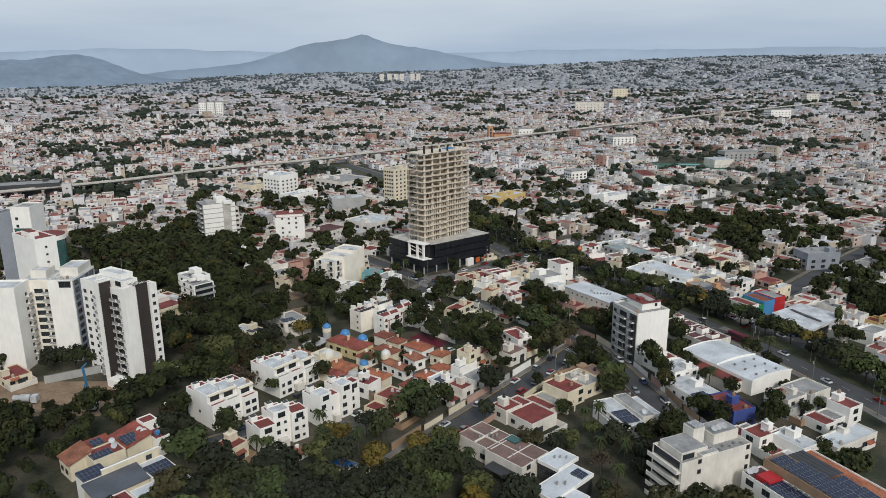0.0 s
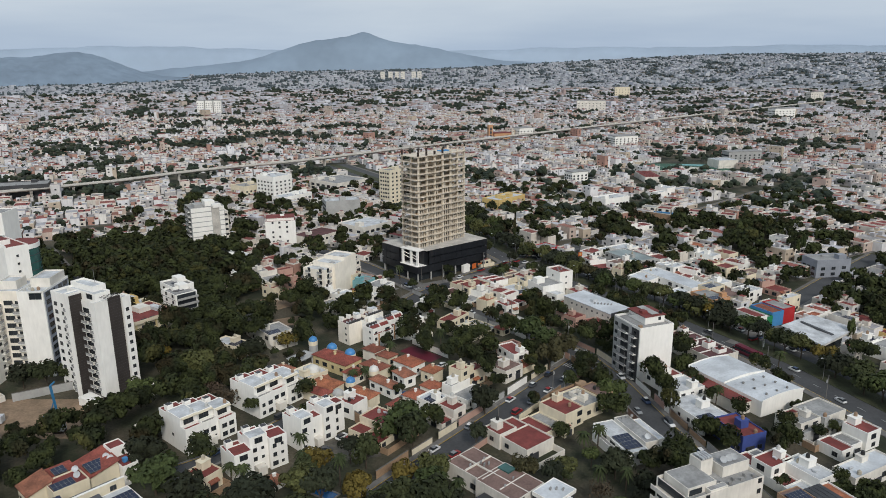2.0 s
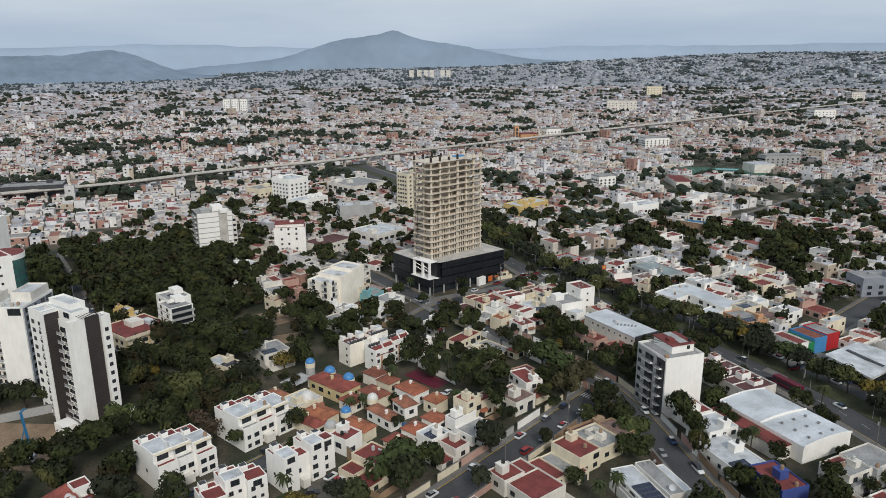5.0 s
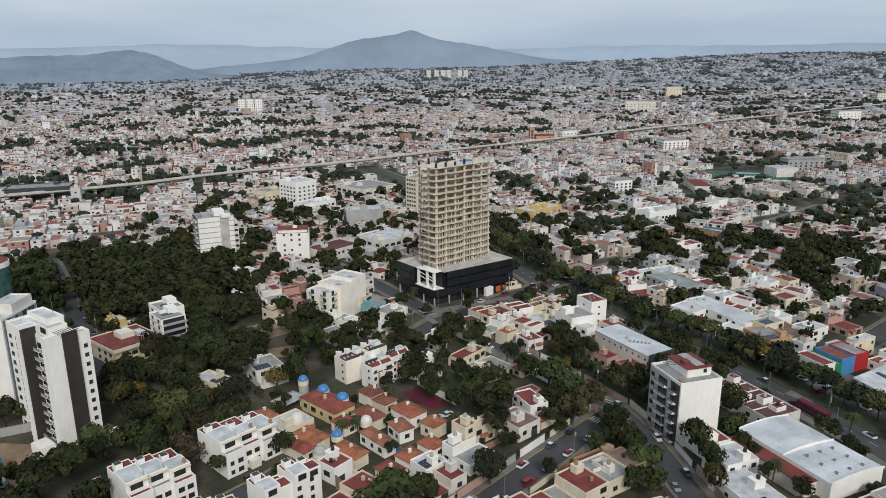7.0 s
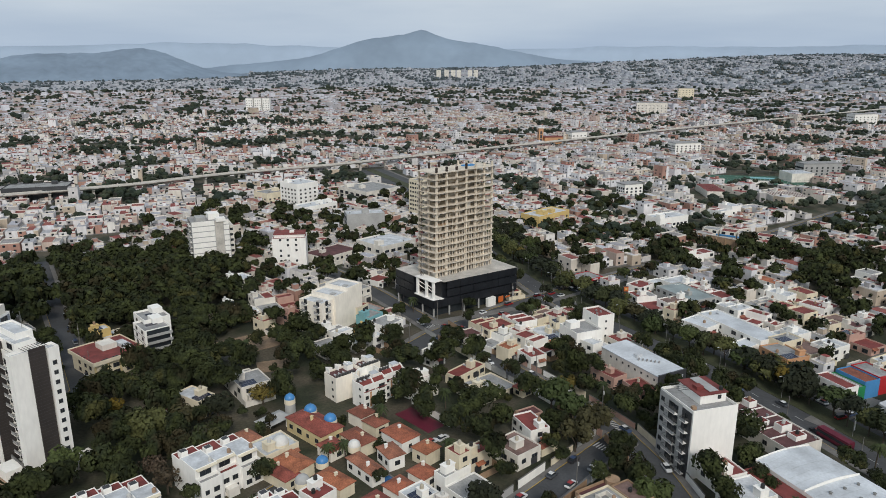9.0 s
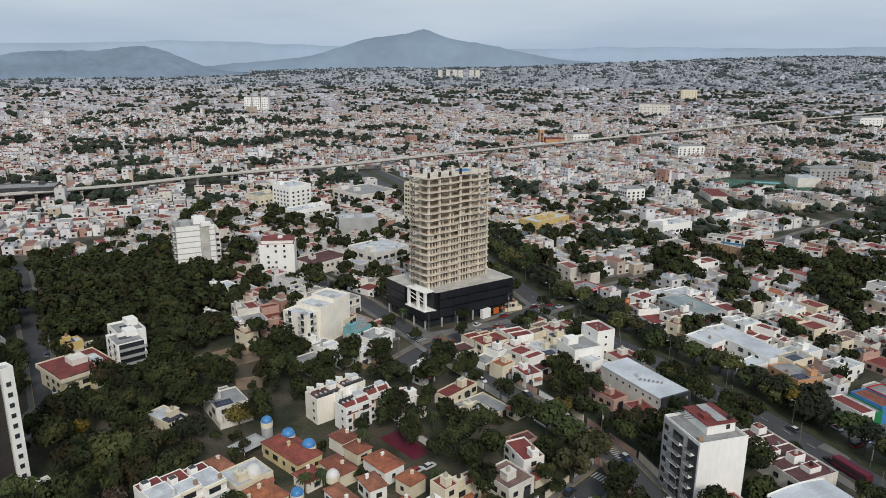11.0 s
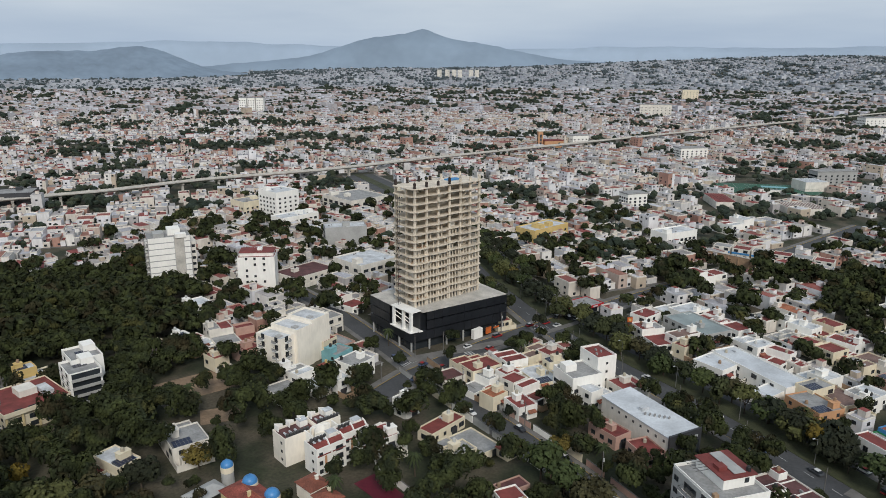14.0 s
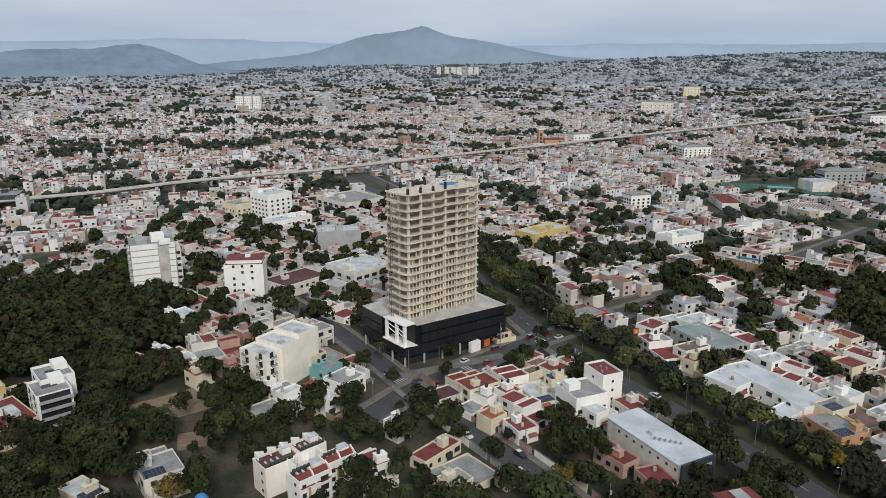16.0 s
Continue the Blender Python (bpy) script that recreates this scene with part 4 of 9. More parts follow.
    while z < top - 4:
        for a, c in (((-0.5, -0.5), (0.5, -0.5)), ((-0.5, 0.5), (-0.5, -0.5))):
            beam(mast, (x0 - 1.8 + a[0], y0 + 7.5 + a[1], z), (x0 - 1.8 + c[0], y0 + 7.5 + c[1], z + 1.5), 0.045, 3)
        z += 1.5
    part("hoist_mast", mast, M_STEEL, e, "thin lattice hoist mast")
    for k in (1, 4, 6, 8):
        b = bmesh.new()
        for _ in range(14):
            px, py = rnd.uniform(x0 + 0.5, x0 + 9), rnd.uniform(y0 + 0.6, y0 + 3)
            s = rnd.uniform(0.2, 0.6)
            box(b, px, px + s * 1.6, py, py + s, k * sh + 0.1, k * sh + 0.1 + s)
        part("rubble", b, M_BRICKY, e)
    return e


build_podium()
build_tower()

# ---- apartment blocks and other large buildings ----
def on(e, name, me, face, plane, along, z, label=""):
    """A shared piece on a face: 's' looks to -y, 'w' to -x, 'e' to +x, 'n' to +y."""
    x, y, rz = {"s": (along, plane, 0), "n": (along, plane, 180), "w": (plane, along, -90), "e": (plane, along, 90)}[face]
    return shared(name, me, e, x, y, z, rz, label)


def balcony_mesh(w, deep, rail_mat, slab_mat):
    b = bmesh.new()
    box(b, -w / 2, w / 2, -deep, 0.05, -0.16, 0, 0)
    box(b, -w / 2, w / 2, -deep, -deep + 0.06, 0.95, 1.05, 1)
    for k in range(int(w / 0.5) + 1):
        x = -w / 2 + k * w / int(w / 0.5)
        box(b, x - 0.02, x + 0.02, -deep + 0.01, -deep + 0.05, 0, 0.95, 1)
    box(b, -w / 2, -w / 2 + 0.06, -deep, 0, 0.95, 1.05, 1), box(b, w / 2 - 0.06, w / 2, -deep, 0, 0.95, 1.05, 1)
    box(b, -w / 2 + 0.05, w / 2 - 0.05, -deep + 0.02, -deep + 0.04, 0.08, 0.95, 2)
    return done("balcony", b, [slab_mat, M_FRAME, rail_mat])


BAL = {w: balcony_mesh(w, 1.3, M_GREY, M_WHITE) for w in (2.4, 3.4, 5.0)}


def vol(e, x0, x1, y0, y1, h, wall, roof, par=0.6, z0=-0.1, name="wall_shell", label=""):
    b = bmesh.new()
    walls_with_parapet(b, x0, x1, y0, y1, z0, h, par)
    part(name, b, wall, e, label)
    if roof:
        roof_slab(e, x0, x1, y0, y1, h - par, roof)


def grid_windows(e, face, plane, l0, l1, z0, storeys, sh, cols, kind, skip=None):
    for s in range(storeys):
        for c in range(cols):
            if skip and skip(s, c):
                continue
            on(e, "window", WIN[kind], face, plane, l0 + (l1 - l0) * (c + 0.5) / cols, z0 + s * sh)


def panel(e, name, face, plane, l0, l1, z0, z1, mat, thick=0.12, label=""):
    b = bmesh.new()
    if face == "s":
        box(b, l0, l1, plane - thick, plane + 0.05, z0, z1)
    elif face == "w":
        box(b, plane - thick, plane + 0.05, l0, l1, z0, z1)
    elif face == "n":
        box(b, l0, l1, plane - 0.05, plane + thick, z0, z1)
    else:
        box(b, plane - 0.05, plane + thick, l0, l1, z0, z1)
    return part(name, b, mat, e, label)


def boxpart(e, name, x0, x1, y0, y1, z0, z1, mat, label=""):
    b = bmesh.new()
    box(b, x0, x1, y0, y1, z0, z1)
    return part(name, b, mat, e, label)


def dish_mesh():
    b = bmesh.new()
    prev = [b.verts.new((0, 0, 1.0))]
    beam(b, (0, 0, 0), (0, 0, 1.0), 0.06, 5)
    rings = []
    for k in range(4):
        q = (k + 1) / 4
        rings.append([b.verts.new((q * 0.9 * math.cos(a * 0.524), 0.5 * q * 0.9 * math.sin(a * 0.524) - 0.25 * q * q, 1.0 + 0.8 * q * 0.9 * math.sin(a * 0.524) + 0.25 * q * q)) for a in range(12)])
    for i in range(12):
        b.faces.new((prev[0], rings[0][i], rings[0][(i + 1) % 12]))
        for k in range(3):
            b.faces.new((rings[k][i], rings[k + 1][i], rings[k + 1][(i + 1) % 12], rings[k][(i + 1) % 12]))
    return done("satellite_dish", b, M_ROOF_WHITE)


DISH = dish_mesh()


def right_tower():
    w, d, h = 14.3, 15.4, 21.0
    x, y, r = 14.1, 259.0, 35
    e = base("apartment_tower", x, y, r, "slim white apartment tower with black balcony bay and red penthouse", "apartment building")
    take(x, y, w, d, r, 1)
    vol(e, -w / 2, w / 2, -d / 2, d / 2, h, M_WHITE, M_ROOF_GREY, 0.9)
    panel(e, "dark_bay", "w", -w / 2, -d / 2 + 0.5, -d / 2 + 4.6, 0, h - 1.0, M_DARKGREY, 0.2, "black-clad balcony bay")
    panel(e, "pale_bay", "w", -w / 2, -d / 2 + 4.7, d / 2, 0, h - 0.6, M_GREY, 0.1, "pale grey balcony bay")
    for s in range(6):
        z = 2.2 + s * 3.15
        on(e, "window", WIN[(1.4, 2.1)], "w", -w / 2 - 0.2, -d / 2 + 2.6, z + 0.1)
        on(e, "balcony", BAL[2.4], "w", -w / 2 - 0.2, -d / 2 + 2.6, z - 1.0)
        on(e, "window", WIN[(4.2, 2.2)], "w", -w / 2 - 0.1, 0.9, z + 0.15)
        on(e, "balcony", BAL[5.0], "w", -w / 2 - 0.1, 1.2, z - 1.0)
        on(e, "window", WIN[(1.5, 1.25)], "w", -w / 2 - 0.1, d / 2 - 1.6, z + 0.2)
    boxpart(e, "penthouse", -2.2, 6.2, -3.6, 6.2, h - 0.8, h + 2.0, M_WHITE)
    boxpart(e, "penthouse_roof", -2.7, 6.5, -4.1, 6.5, h + 2.0, h + 2.25, M_ROOF_RED, "red-coated penthouse roof")
    boxpart(e, "roof_canopy", 1.0, 4.0, -3.0, 6.0, h + 2.4, h + 2.55, M_GREY, "grey sheet canopy")
    boxpart(e, "roof_hatch", -1.6, 0.6, -1.0, 1.2, h + 2.25, h + 3.2, M_ROOF_RED)
    on(e, "window", WIN[(1.0, 1.1)], "s", -3.6, 4.0, h + 0.8)
    shared("water_tank", TANK, e, 5.2, -2.4, h + 2.25)
    for k in range(5):
        b = bmesh.new()
        beam(b, (-6.2, 1.0 + k * 1.1, h + 1.9), (-2.4, 1.0 + k * 1.1, h + 1.9), 0.08)
        part("pergola_beam", b, M_FRAME, e)
    boxpart(e, "planter", -6.0, -4.8, -5.8, -4.8, h - 0.8, h + 0.1, M_BRICKY)


def balcony_tower():
    x, y, r = -160.0, 191.0, 72
    e = base("apartment_tower", x, y, r, "tall white apartment tower with dark brown strips and balconies", "apartment building")
    take(x - 11, y + 9, 14, 29, r, 1)
    h, sh = 35.6, 2.95
    vol(e, 2.6, 11.0, 0.6, 27.0, h - 0.6, M_WHITE, M_ROOF_WHITE, 0.8)
    vol(e, 0, 9.2, 0, 2.8, h + 1.0, M_WHITE, M_ROOF_WHITE, 0.8, name="corner_slab")
    vol(e, 9.25, 12.2, -1.0, 3.2, h + 0.6, M_WHITE, M_ROOF_WHITE, 0.8, name="window_bay")
    vol(e, -1.6, 3.4, 12.2, 14.6, h + 2.4, M_WHITE, M_ROOF_WHITE, 0.4, name="projecting_slab")
    vol(e, 1.2, 9.0, 15.0, 27.4, h + 0.4, M_WHITE, M_ROOF_WHITE, 0.9, name="end_slab")
    vol(e, 3.4, 9.0, 5.0, 21.0, h + 2.2, M_WHITE, M_ROOF_WHITE, 0.6, z0=h - 1, name="penthouse")
    vol(e, 5.4, 10.2, 9.0, 21.6, h + 3.6, M_WHITE, M_ROOF_WHITE, 0.7, z0=h - 1, name="lift_house")
    panel(e, "brown_strip", "s", 0, 4.6, 9.0, 1.0, h + 1.4, M_BROWN, 0.3, "dark brown vertical strip")
    panel(e, "brown_strip", "s", 12.2, -1.3, 3.0, 1.0, h + 1.6, M_BROWN, 0.3, "dark brown vertical strip")
    for k in range(int(h / 1.0)):
        for a0, a1, p in ((4.6, 9.0, -0.31), (-1.3, 3.0, 11.89)):
            boxpart(e, "cladding_joint", a0 + 0.02, a1 - 0.02, p - 0.03, p, 1.9 + k * 1.0, 1.95 + k * 1.0, M_FRAME)
    for k in range(8):
        b = bmesh.new()
        beam(b, (3.6 + k * 0.8, -1.2, h + 1.6), (3.6 + k * 0.8, 2.8, h + 1.6), 0.11)
        part("pergola_beam", b, M_BROWN, e)
    for s in range(11):
        z = 1.9 + s * sh
        on(e, "balcony", BAL[3.4], "w", 2.6, 9.8, z - 1.1)
        on(e, "balcony", BAL[3.4], "w", 2.6, 5.2, z - 1.1)
        on(e, "window", WIN[(3.0, 1.6)], "w", 2.6, 9.6, z + 0.2)
        on(e, "window", WIN[(2.2, 1.5)], "w", 2.6, 5.4, z + 0.2)
        on(e, "balcony", BAL[3.4], "w", 1.2, 17.2, z - 1.1)
        on(e, "window", WIN[(2.2, 1.5)], "w", 1.2, 17.2, z + 0.2)
        on(e, "window", WIN[(1.0, 1.1)], "w", 1.2, 21.4, z + 0.3)
        on(e, "window", WIN[(1.5, 1.25)], "w", 1.2, 25.2, z + 0.3)
        on(e, "window", WIN[(1.0, 1.1)], "s", -1.0, 10.6, z + 0.2)
    on(e, "window", WIN[(3.0, 1.6)], "w", 3.4, 8.0, h + 0.9)
    boxpart(e, "gate_lodge", -4.6, -0.2, 3.2, 9.4, -0.1, 3.0, M_WHITE)
    boxpart(e, "garden_court", 5.0, 16.0, -6.5, -1.2, -0.1, 2.6, M_OFFWHITE)
    b = bmesh.new()
    beam(b, (9.5, 14, h + 2.8), (9.5, 14, h + 8), 0.06, 5)
    part("antenna", b, M_POLE, e)


def slab_tower():
    x, y, r = -203.9, 204.2, 16
    e = base("apartment_tower", x, y, r, "white slab apartment tower with rows of small dark windows", "apartment building")
    take(x - 6, y + 7, 38, 24, r, 1)
    h, sh = 33.0, 2.9
    vol(e, 0, 9.2, 0, 19.0, h, M_WHITE, M_ROOF_WHITE, 0.8)
    vol(e, -11.0, -0.02, 1.6, 17.0, h - 0.3, M_IVORY, M_ROOF_WHITE, 0.8, name="middle_shell")
    vol(e, -26.0, -7.6, -8.6, 1.58, h, M_WHITE, M_ROOF_WHITE, 0.8, name="end_slab")
    vol(e, 1.5, 8.6, 7.0, 18.0, h + 2.8, M_OFFWHITE, M_ROOF_WHITE, 0.6, z0=h - 1, name="lift_house")
    vol(e, -9.0, -3.0, 6.0, 13.0, h + 2.2, M_OFFWHITE, M_ROOF_WHITE, 0.6, z0=h - 1, name="lift_house")
    panel(e, "side_cladding", "e", 9.2, 0.6, 18.6, 0, h - 0.8, M_SLATE, 0.1, "pale grey side wall")
    for s in range(11):
        z = 2.2 + s * sh
        if s < 10:
            on(e, "window", WIN[(3.0, 1.6)], "s", 1.6, -4.4, z)
            on(e, "balcony", BAL[2.4], "s", 1.6, -1.4, z - 1.0)
            on(e, "window", WIN[(1.0, 1.1)], "s", 1.6, -1.4, z)
            on(e, "balcony", BAL[2.4], "e", -7.6, -0.6, z - 1.0)
            on(e, "window", WIN[(1.0, 1.1)], "e", -7.6, -1.6, z)
        for al, kind in ((3.0, (3.0, 1.6)), (7.6, (1.0, 1.1)), (12.0, (2.2, 1.5)), (15.8, (3.0, 1.6))):
            on(e, "window", WIN[kind], "e", 9.32, al, z)
    on(e, "window", WIN[(4.2, 2.2)], "s", 0, 6.4, h - 1.9)
    boxpart(e, "roof_terrace_slab", 4.0, 9.0, -0.9, 0.4, h - 0.2, h, M_WHITE)
    for k in range(4):
        shared("water_tank", TANK, e, 1.2 + k * 1.5, 3.0 + (k % 2), h - 0.8)


def red_roof_tower():
    e = base("apartment_tower", -218.7, 216.2, 66, "white tower with a red roof and a curved green glass end", "apartment building")
    take(-222.0, 226.0, 18, 22, 66, 1)
    h, d = 45.0, 20.0
    vol(e, 0, 8.4, 0, d, h, M_WHITE, M_ROOF_RED, 0.5)

    def bow(out):
        return [(8.4, 0.2 - out)] + [(8.4 + (6.2 + out) * math.sin(a * math.pi / 12), 7.0 - (6.8 + out) * math.cos(a * math.pi / 12)) for a in range(1, 12)] + [(8.4, 13.8 + out)]

    b = bmesh.new()
    prism(b, bow(0), -0.1, h - 2.2)
    part("glass_bay", b, M_GREENGLASS, e, "curved green glass bay")
    b = bmesh.new()
    prism(b, bow(0.35), h - 2.2, h - 0.4)
    part("bay_cornice", b, M_WHITE, e)
    b = bmesh.new()
    prism(b, bow(0.1), h - 0.4, h - 0.25)
    part("bay_roof", b, M_ROOF_RED, e)
    for s in range(14):
        b = bmesh.new()
        prism(b, bow(0.08), 1 + s * 3, 1.25 + s * 3)
        part("glazing_bar", b, M_DARKGREY, e)
    grid_windows(e, "s", 0, 3, 5.4, 4, 13, 3.1, 1, (0.7, 0.7))
    boxpart(e, "roof_tower", 1.2, 5.0, 7, 14, h - 0.7, h + 1.5, M_WHITE)
    boxpart(e, "roof_tower_top", 1.4, 4.8, 7.2, 13.8, h + 1.5, h + 1.56, M_ROOF_RED)
    boxpart(e, "roof_kerb", 0.4, 1.0, 1.0, 6.0, h - 0.5, h + 0.6, M_WHITE)
    e2 = base("apartment_tower", -247.7, 235.7, 14, "tall white tower with small square windows and a grey side", "apartment building")
    take(-245.0, 240.5, 17, 13, 14, 1)
    vol(e2, 0, 8.2, 0, 11, 53.0, M_WHITE, M_ROOF_GREY, 0.7)
    vol(e2, -8, -0.02, 2.0, 11, 50.0, M_SLATE, M_ROOF_GREY, 0.7, name="grey_wing")
    grid_windows(e2, "s", 0, 1.2, 3.4, 3, 15, 3.2, 1, (1.0, 1.1))
    grid_windows(e2, "s", 0, 5.4, 7.4, 3, 8, 3.2, 1, (1.0, 1.1))
    panel(e2, "glazed_floor", "s", 0, 0.6, 8.0, 39.0, 43.6, M_GREENGLASS, 0.1, "green glass floor with steel braces")
    for k in range(4):
        b = bmesh.new()
        beam(b, (0.7 + k * 1.8, -0.2, 39.1 if k % 2 else 43.5), (2.5 + k * 1.8, -0.2, 43.5 if k % 2 else 39.1), 0.12)
        part("brace", b, M_FRAME, e2)


def stepped_block(x, y, w, d, h, rot, bays=3, seed=1, slabs=False, label="white stepped apartment block with red roof strips and terraces"):
    """White terraced flats: stepped bays, terraces before a set-back top floor, red roof strips behind."""
    rnd = random.Random(seed)
    e = base("apartment_block", x, y, rot, label, "apartment building", "white stepped blocks")
    take(x, y, w, d, rot, 0.8)
    sh = 2.75
    bw = w / bays
    for i in range(bays):
        x0, x1 = -w / 2 + i * bw + 0.01, -w / 2 + (i + 1) * bw - 0.01
        y0 = -d / 2 + ((0.0, 1.8, 0.6, 2.2) if slabs else (0.0, 1.3, 0.4, 1.6))[i % 4]
        if slabs:
            hb = h - (2.6, 0.0, 1.4, 0.2)[(i + seed) % 4]
            ym = y0 + (d / 2 - y0) * 0.55
            vol(e, x0, x1, y0, ym, hb, M_WHITE, (M_ROOF_RED, M_ROOF_WHITE)[(i + seed) % 2], 0.35)
            vol(e, x0, x1, ym + 0.01, d / 2, hb - 1.3, M_WHITE, M_ROOF_RED, 0.35, name="rear_shell")
            top, zt = hb, hb - 1.4
        else:
            hb = h - (2.3, 0.0, 0.9, 1.6)[(i + seed) % 4]
            yt, yr = y0 + 2.6, d / 2 - d * (0.42 if (i + seed) % 3 == 0 else 0.3)
            vol(e, x0, x1, y0, yt, hb - sh, M_WHITE, (M_ROOF_GREY, M_ROOF_RED)[(i + seed) % 2], 0.9, name="front_shell")
            vol(e, x0, x1, yt + 0.01, yr, hb, M_WHITE, M_ROOF_WHITE, 0.25)
            vol(e, x0, x1, yr + 0.01, d / 2, hb - 0.7, M_WHITE, M_ROOF_RED, 0.3, name="rear_shell")
            boxpart(e, "canopy", x0 + 0.3, x1 - 0.3, yt - 1.1, yt + 0.1, hb - 0.35, hb - 0.15, M_CREAM)
            on(e, "window", WIN[(3.0, 1.6)], "s", yt, (x0 + x1) / 2 - 0.2, hb - 1.7)
            boxpart(e, "roof_light", x0 + 0.8, x0 + 2.8, yr + 0.7, yr + 2.6, hb - 1.0, hb + 0.8, M_WHITE)
            boxpart(e, "roof_light_glass", x0 + 0.95, x0 + 2.65, yr + 0.85, yr + 2.45, hb + 0.8, hb + 0.86, M_DARKGREY)
            top, zt = hb - sh, hb - sh - 0.9
            shared("water_tank", TANK, e, x1 - 1.0, yt + 1.4, hb - 0.2)
        s = 0
        while 1.6 + s * sh + 0.8 < zt:
            z = 1.6 + s * sh
            on(e, "window", WIN[rnd.choice(((1.0, 1.1), (1.5, 1.25)))], "s", y0, x0 + bw * 0.27, z)
            if bw > 4.4:
                on(e, "window", WIN[(1.5, 1.25) if not slabs else (0.7, 0.7)], "s", y0, x0 + bw * 0.7, z)
            if i == 0 and s % 2 == 1:
                on(e, "window", WIN[(0.7, 0.7)], "w", -w / 2, d * rnd.uniform(-0.1, 0.3), z)
            s += 1
        if slabs and rnd.random() < 0.8:
            on(e, "window", WIN[(2.2, 1.5)], "s", y0, (x0 + x1) / 2, top - 1.4)
            boxpart(e, "roof_light", x0 + 0.8, x0 + 2.8, d / 2 - 2.6, d / 2 - 0.8, hb - 1.5, hb + 0.3, M_WHITE)
            boxpart(e, "roof_light_glass", x0 + 0.95, x0 + 2.65, d / 2 - 2.45, d / 2 - 0.95, hb + 0.3, hb + 0.36, M_DARKGREY)
    boxpart(e, "porch", -w / 2 + bw * 1.2, -w / 2 + bw * 1.7, -d / 2 - 0.6, -d / 2 + 2.4, -0.05, 2.5, M_OFFWHITE)
    return e


def terrace_complex():
    """The white complex: two rows of flats round a court, maroon roof decks, fin walls, sloping red roofs, black tanks."""
    x, y, rot, w, d, h = -92.8, 267.2, 60, 22.5, 17.5, 9.0
    e = base("apartment_complex", x, y, rot, "white apartment complex with maroon roof decks, fin walls and black tanks", "apartment building")
    take(x, y, w, d, rot, 0.5)
    rows = ((-w / 2, -0.6, 1.6, d / 2, h), (-0.59, w / 2 - 3.5, 2.2, d / 2 - 0.6, h + 0.5), (-w / 2 + 4.0, 2.4, -d / 2, -2.2, h - 0.3), (2.41, w / 2, -d / 2 + 1.4, -1.8, h + 0.3))
    for n, (x0, x1, y0, y1, hv) in enumerate(rows):
        vol(e, x0, x1, y0, y1, hv, M_IVORY if n < 2 else M_WHITE, M_MAROON, 0.8)
        front = n > 1
        if not front:
            # fin walls and their returns along the back edge
            xx = x0 + 0.6
            while xx < x1 - 2.2:
                b = bmesh.new()
                ve = []
                for yo in (y1 - 0.28, y1 - 0.02):
                    ve += [b.verts.new((xx, yo, hv - 0.1)), b.verts.new((xx + 2.6, yo, hv - 0.1)), b.verts.new((xx + 2.6, yo, hv + 0.8)), b.verts.new((xx + 1.2, yo, hv + 1.3)), b.verts.new((xx, yo, hv + 1.7))]
                b.faces.new(ve[:5]), b.faces.new(ve[9:4:-1])
                for k in range(5):
                    b.faces.new((ve[k], ve[5 + k], ve[5 + (k + 1) % 5], ve[(k + 1) % 5]))
                bmesh.ops.recalc_face_normals(b, faces=b.faces)
                part("fin_wall", b, M_WHITE, e)
                boxpart(e, "fin_return", xx, xx + 0.25, y1 - 2.2, y1 - 0.3, hv - 0.1, hv + 1.5, M_WHITE)
                xx += 3.7
        else:
            # sloping red roofs between gable fins along the front edge
            k = max(2, int((x1 - x0) / 3.4))
            for q in range(k):
                xa, xb = x0 + (x1 - x0) * q / k + 0.35, x0 + (x1 - x0) * (q + 1) / k - 0.2
                b = bmesh.new()
                ve = [b.verts.new(v) for v in ((xa, y0 - 0.12, hv - 2.3), (xb, y0 - 0.12, hv - 2.3), (xb, y0 + 2.4, hv + 0.5), (xa, y0 + 2.4, hv + 0.5), (xa, y0 - 0.12, hv - 2.5), (xb, y0 - 0.12, hv - 2.5), (xb, y0 + 2.4, hv - 0.6), (xa, y0 + 2.4, hv - 0.6))]
                for f in ((0, 1, 2, 3), (7, 6, 5, 4), (0, 4, 5, 1), (1, 5, 6, 2), (2, 6, 7, 3), (3, 7, 4, 0)):
                    b.faces.new([ve[i] for i in f])
                bmesh.ops.recalc_face_normals(b, faces=b.faces)
                part("sloping_roof", b, M_ROOF_RED, e)
                b = bmesh.new()
                ve = []
                for xo in (xb, xb + 0.28):
                    ve += [b.verts.new((xo, y0 - 0.2, hv - 2.6)), b.verts.new((xo, y0 + 3.0, hv - 2.6)), b.verts.new((xo, y0 + 3.0, hv + 1.1)), b.verts.new((xo, y0 + 1.6, hv + 0.5)), b.verts.new((xo, y0 - 0.2, hv - 1.6))]
                b.faces.new(ve[:5]), b.faces.new(ve[9:4:-1])
                for m in range(5):
                    b.faces.new((ve[m], ve[5 + m], ve[5 + (m + 1) % 5], ve[(m + 1) % 5]))
                bmesh.ops.recalc_face_normals(b, faces=b.faces)
                part("gable_fin", b, M_WHITE, e)
            panel(e, "brown_strip", "s", y0, x0 + 2.6, x0 + 3.3, 0.5, hv - 2.8, M_ORANGE, 0.08, "rust-brown vertical strip")
            for s in range(3):
                on(e, "window", WIN[(1.0, 1.1)], "s", y0, x0 + 1.4, 1.5 + s * 2.6)
                on(e, "window", WIN[(2.2, 1.5)], "s", y0, x1 - 2.2, 1.5 + s * 2.6)
        if n in (0, 2):
            for s in range(3):
                on(e, "window", WIN[(0.7, 0.7)], "w", x0, y0 + 2.0, 1.7 + s * 2.6)
        yt = y1 - 1.2 if front else y0 + 1.3
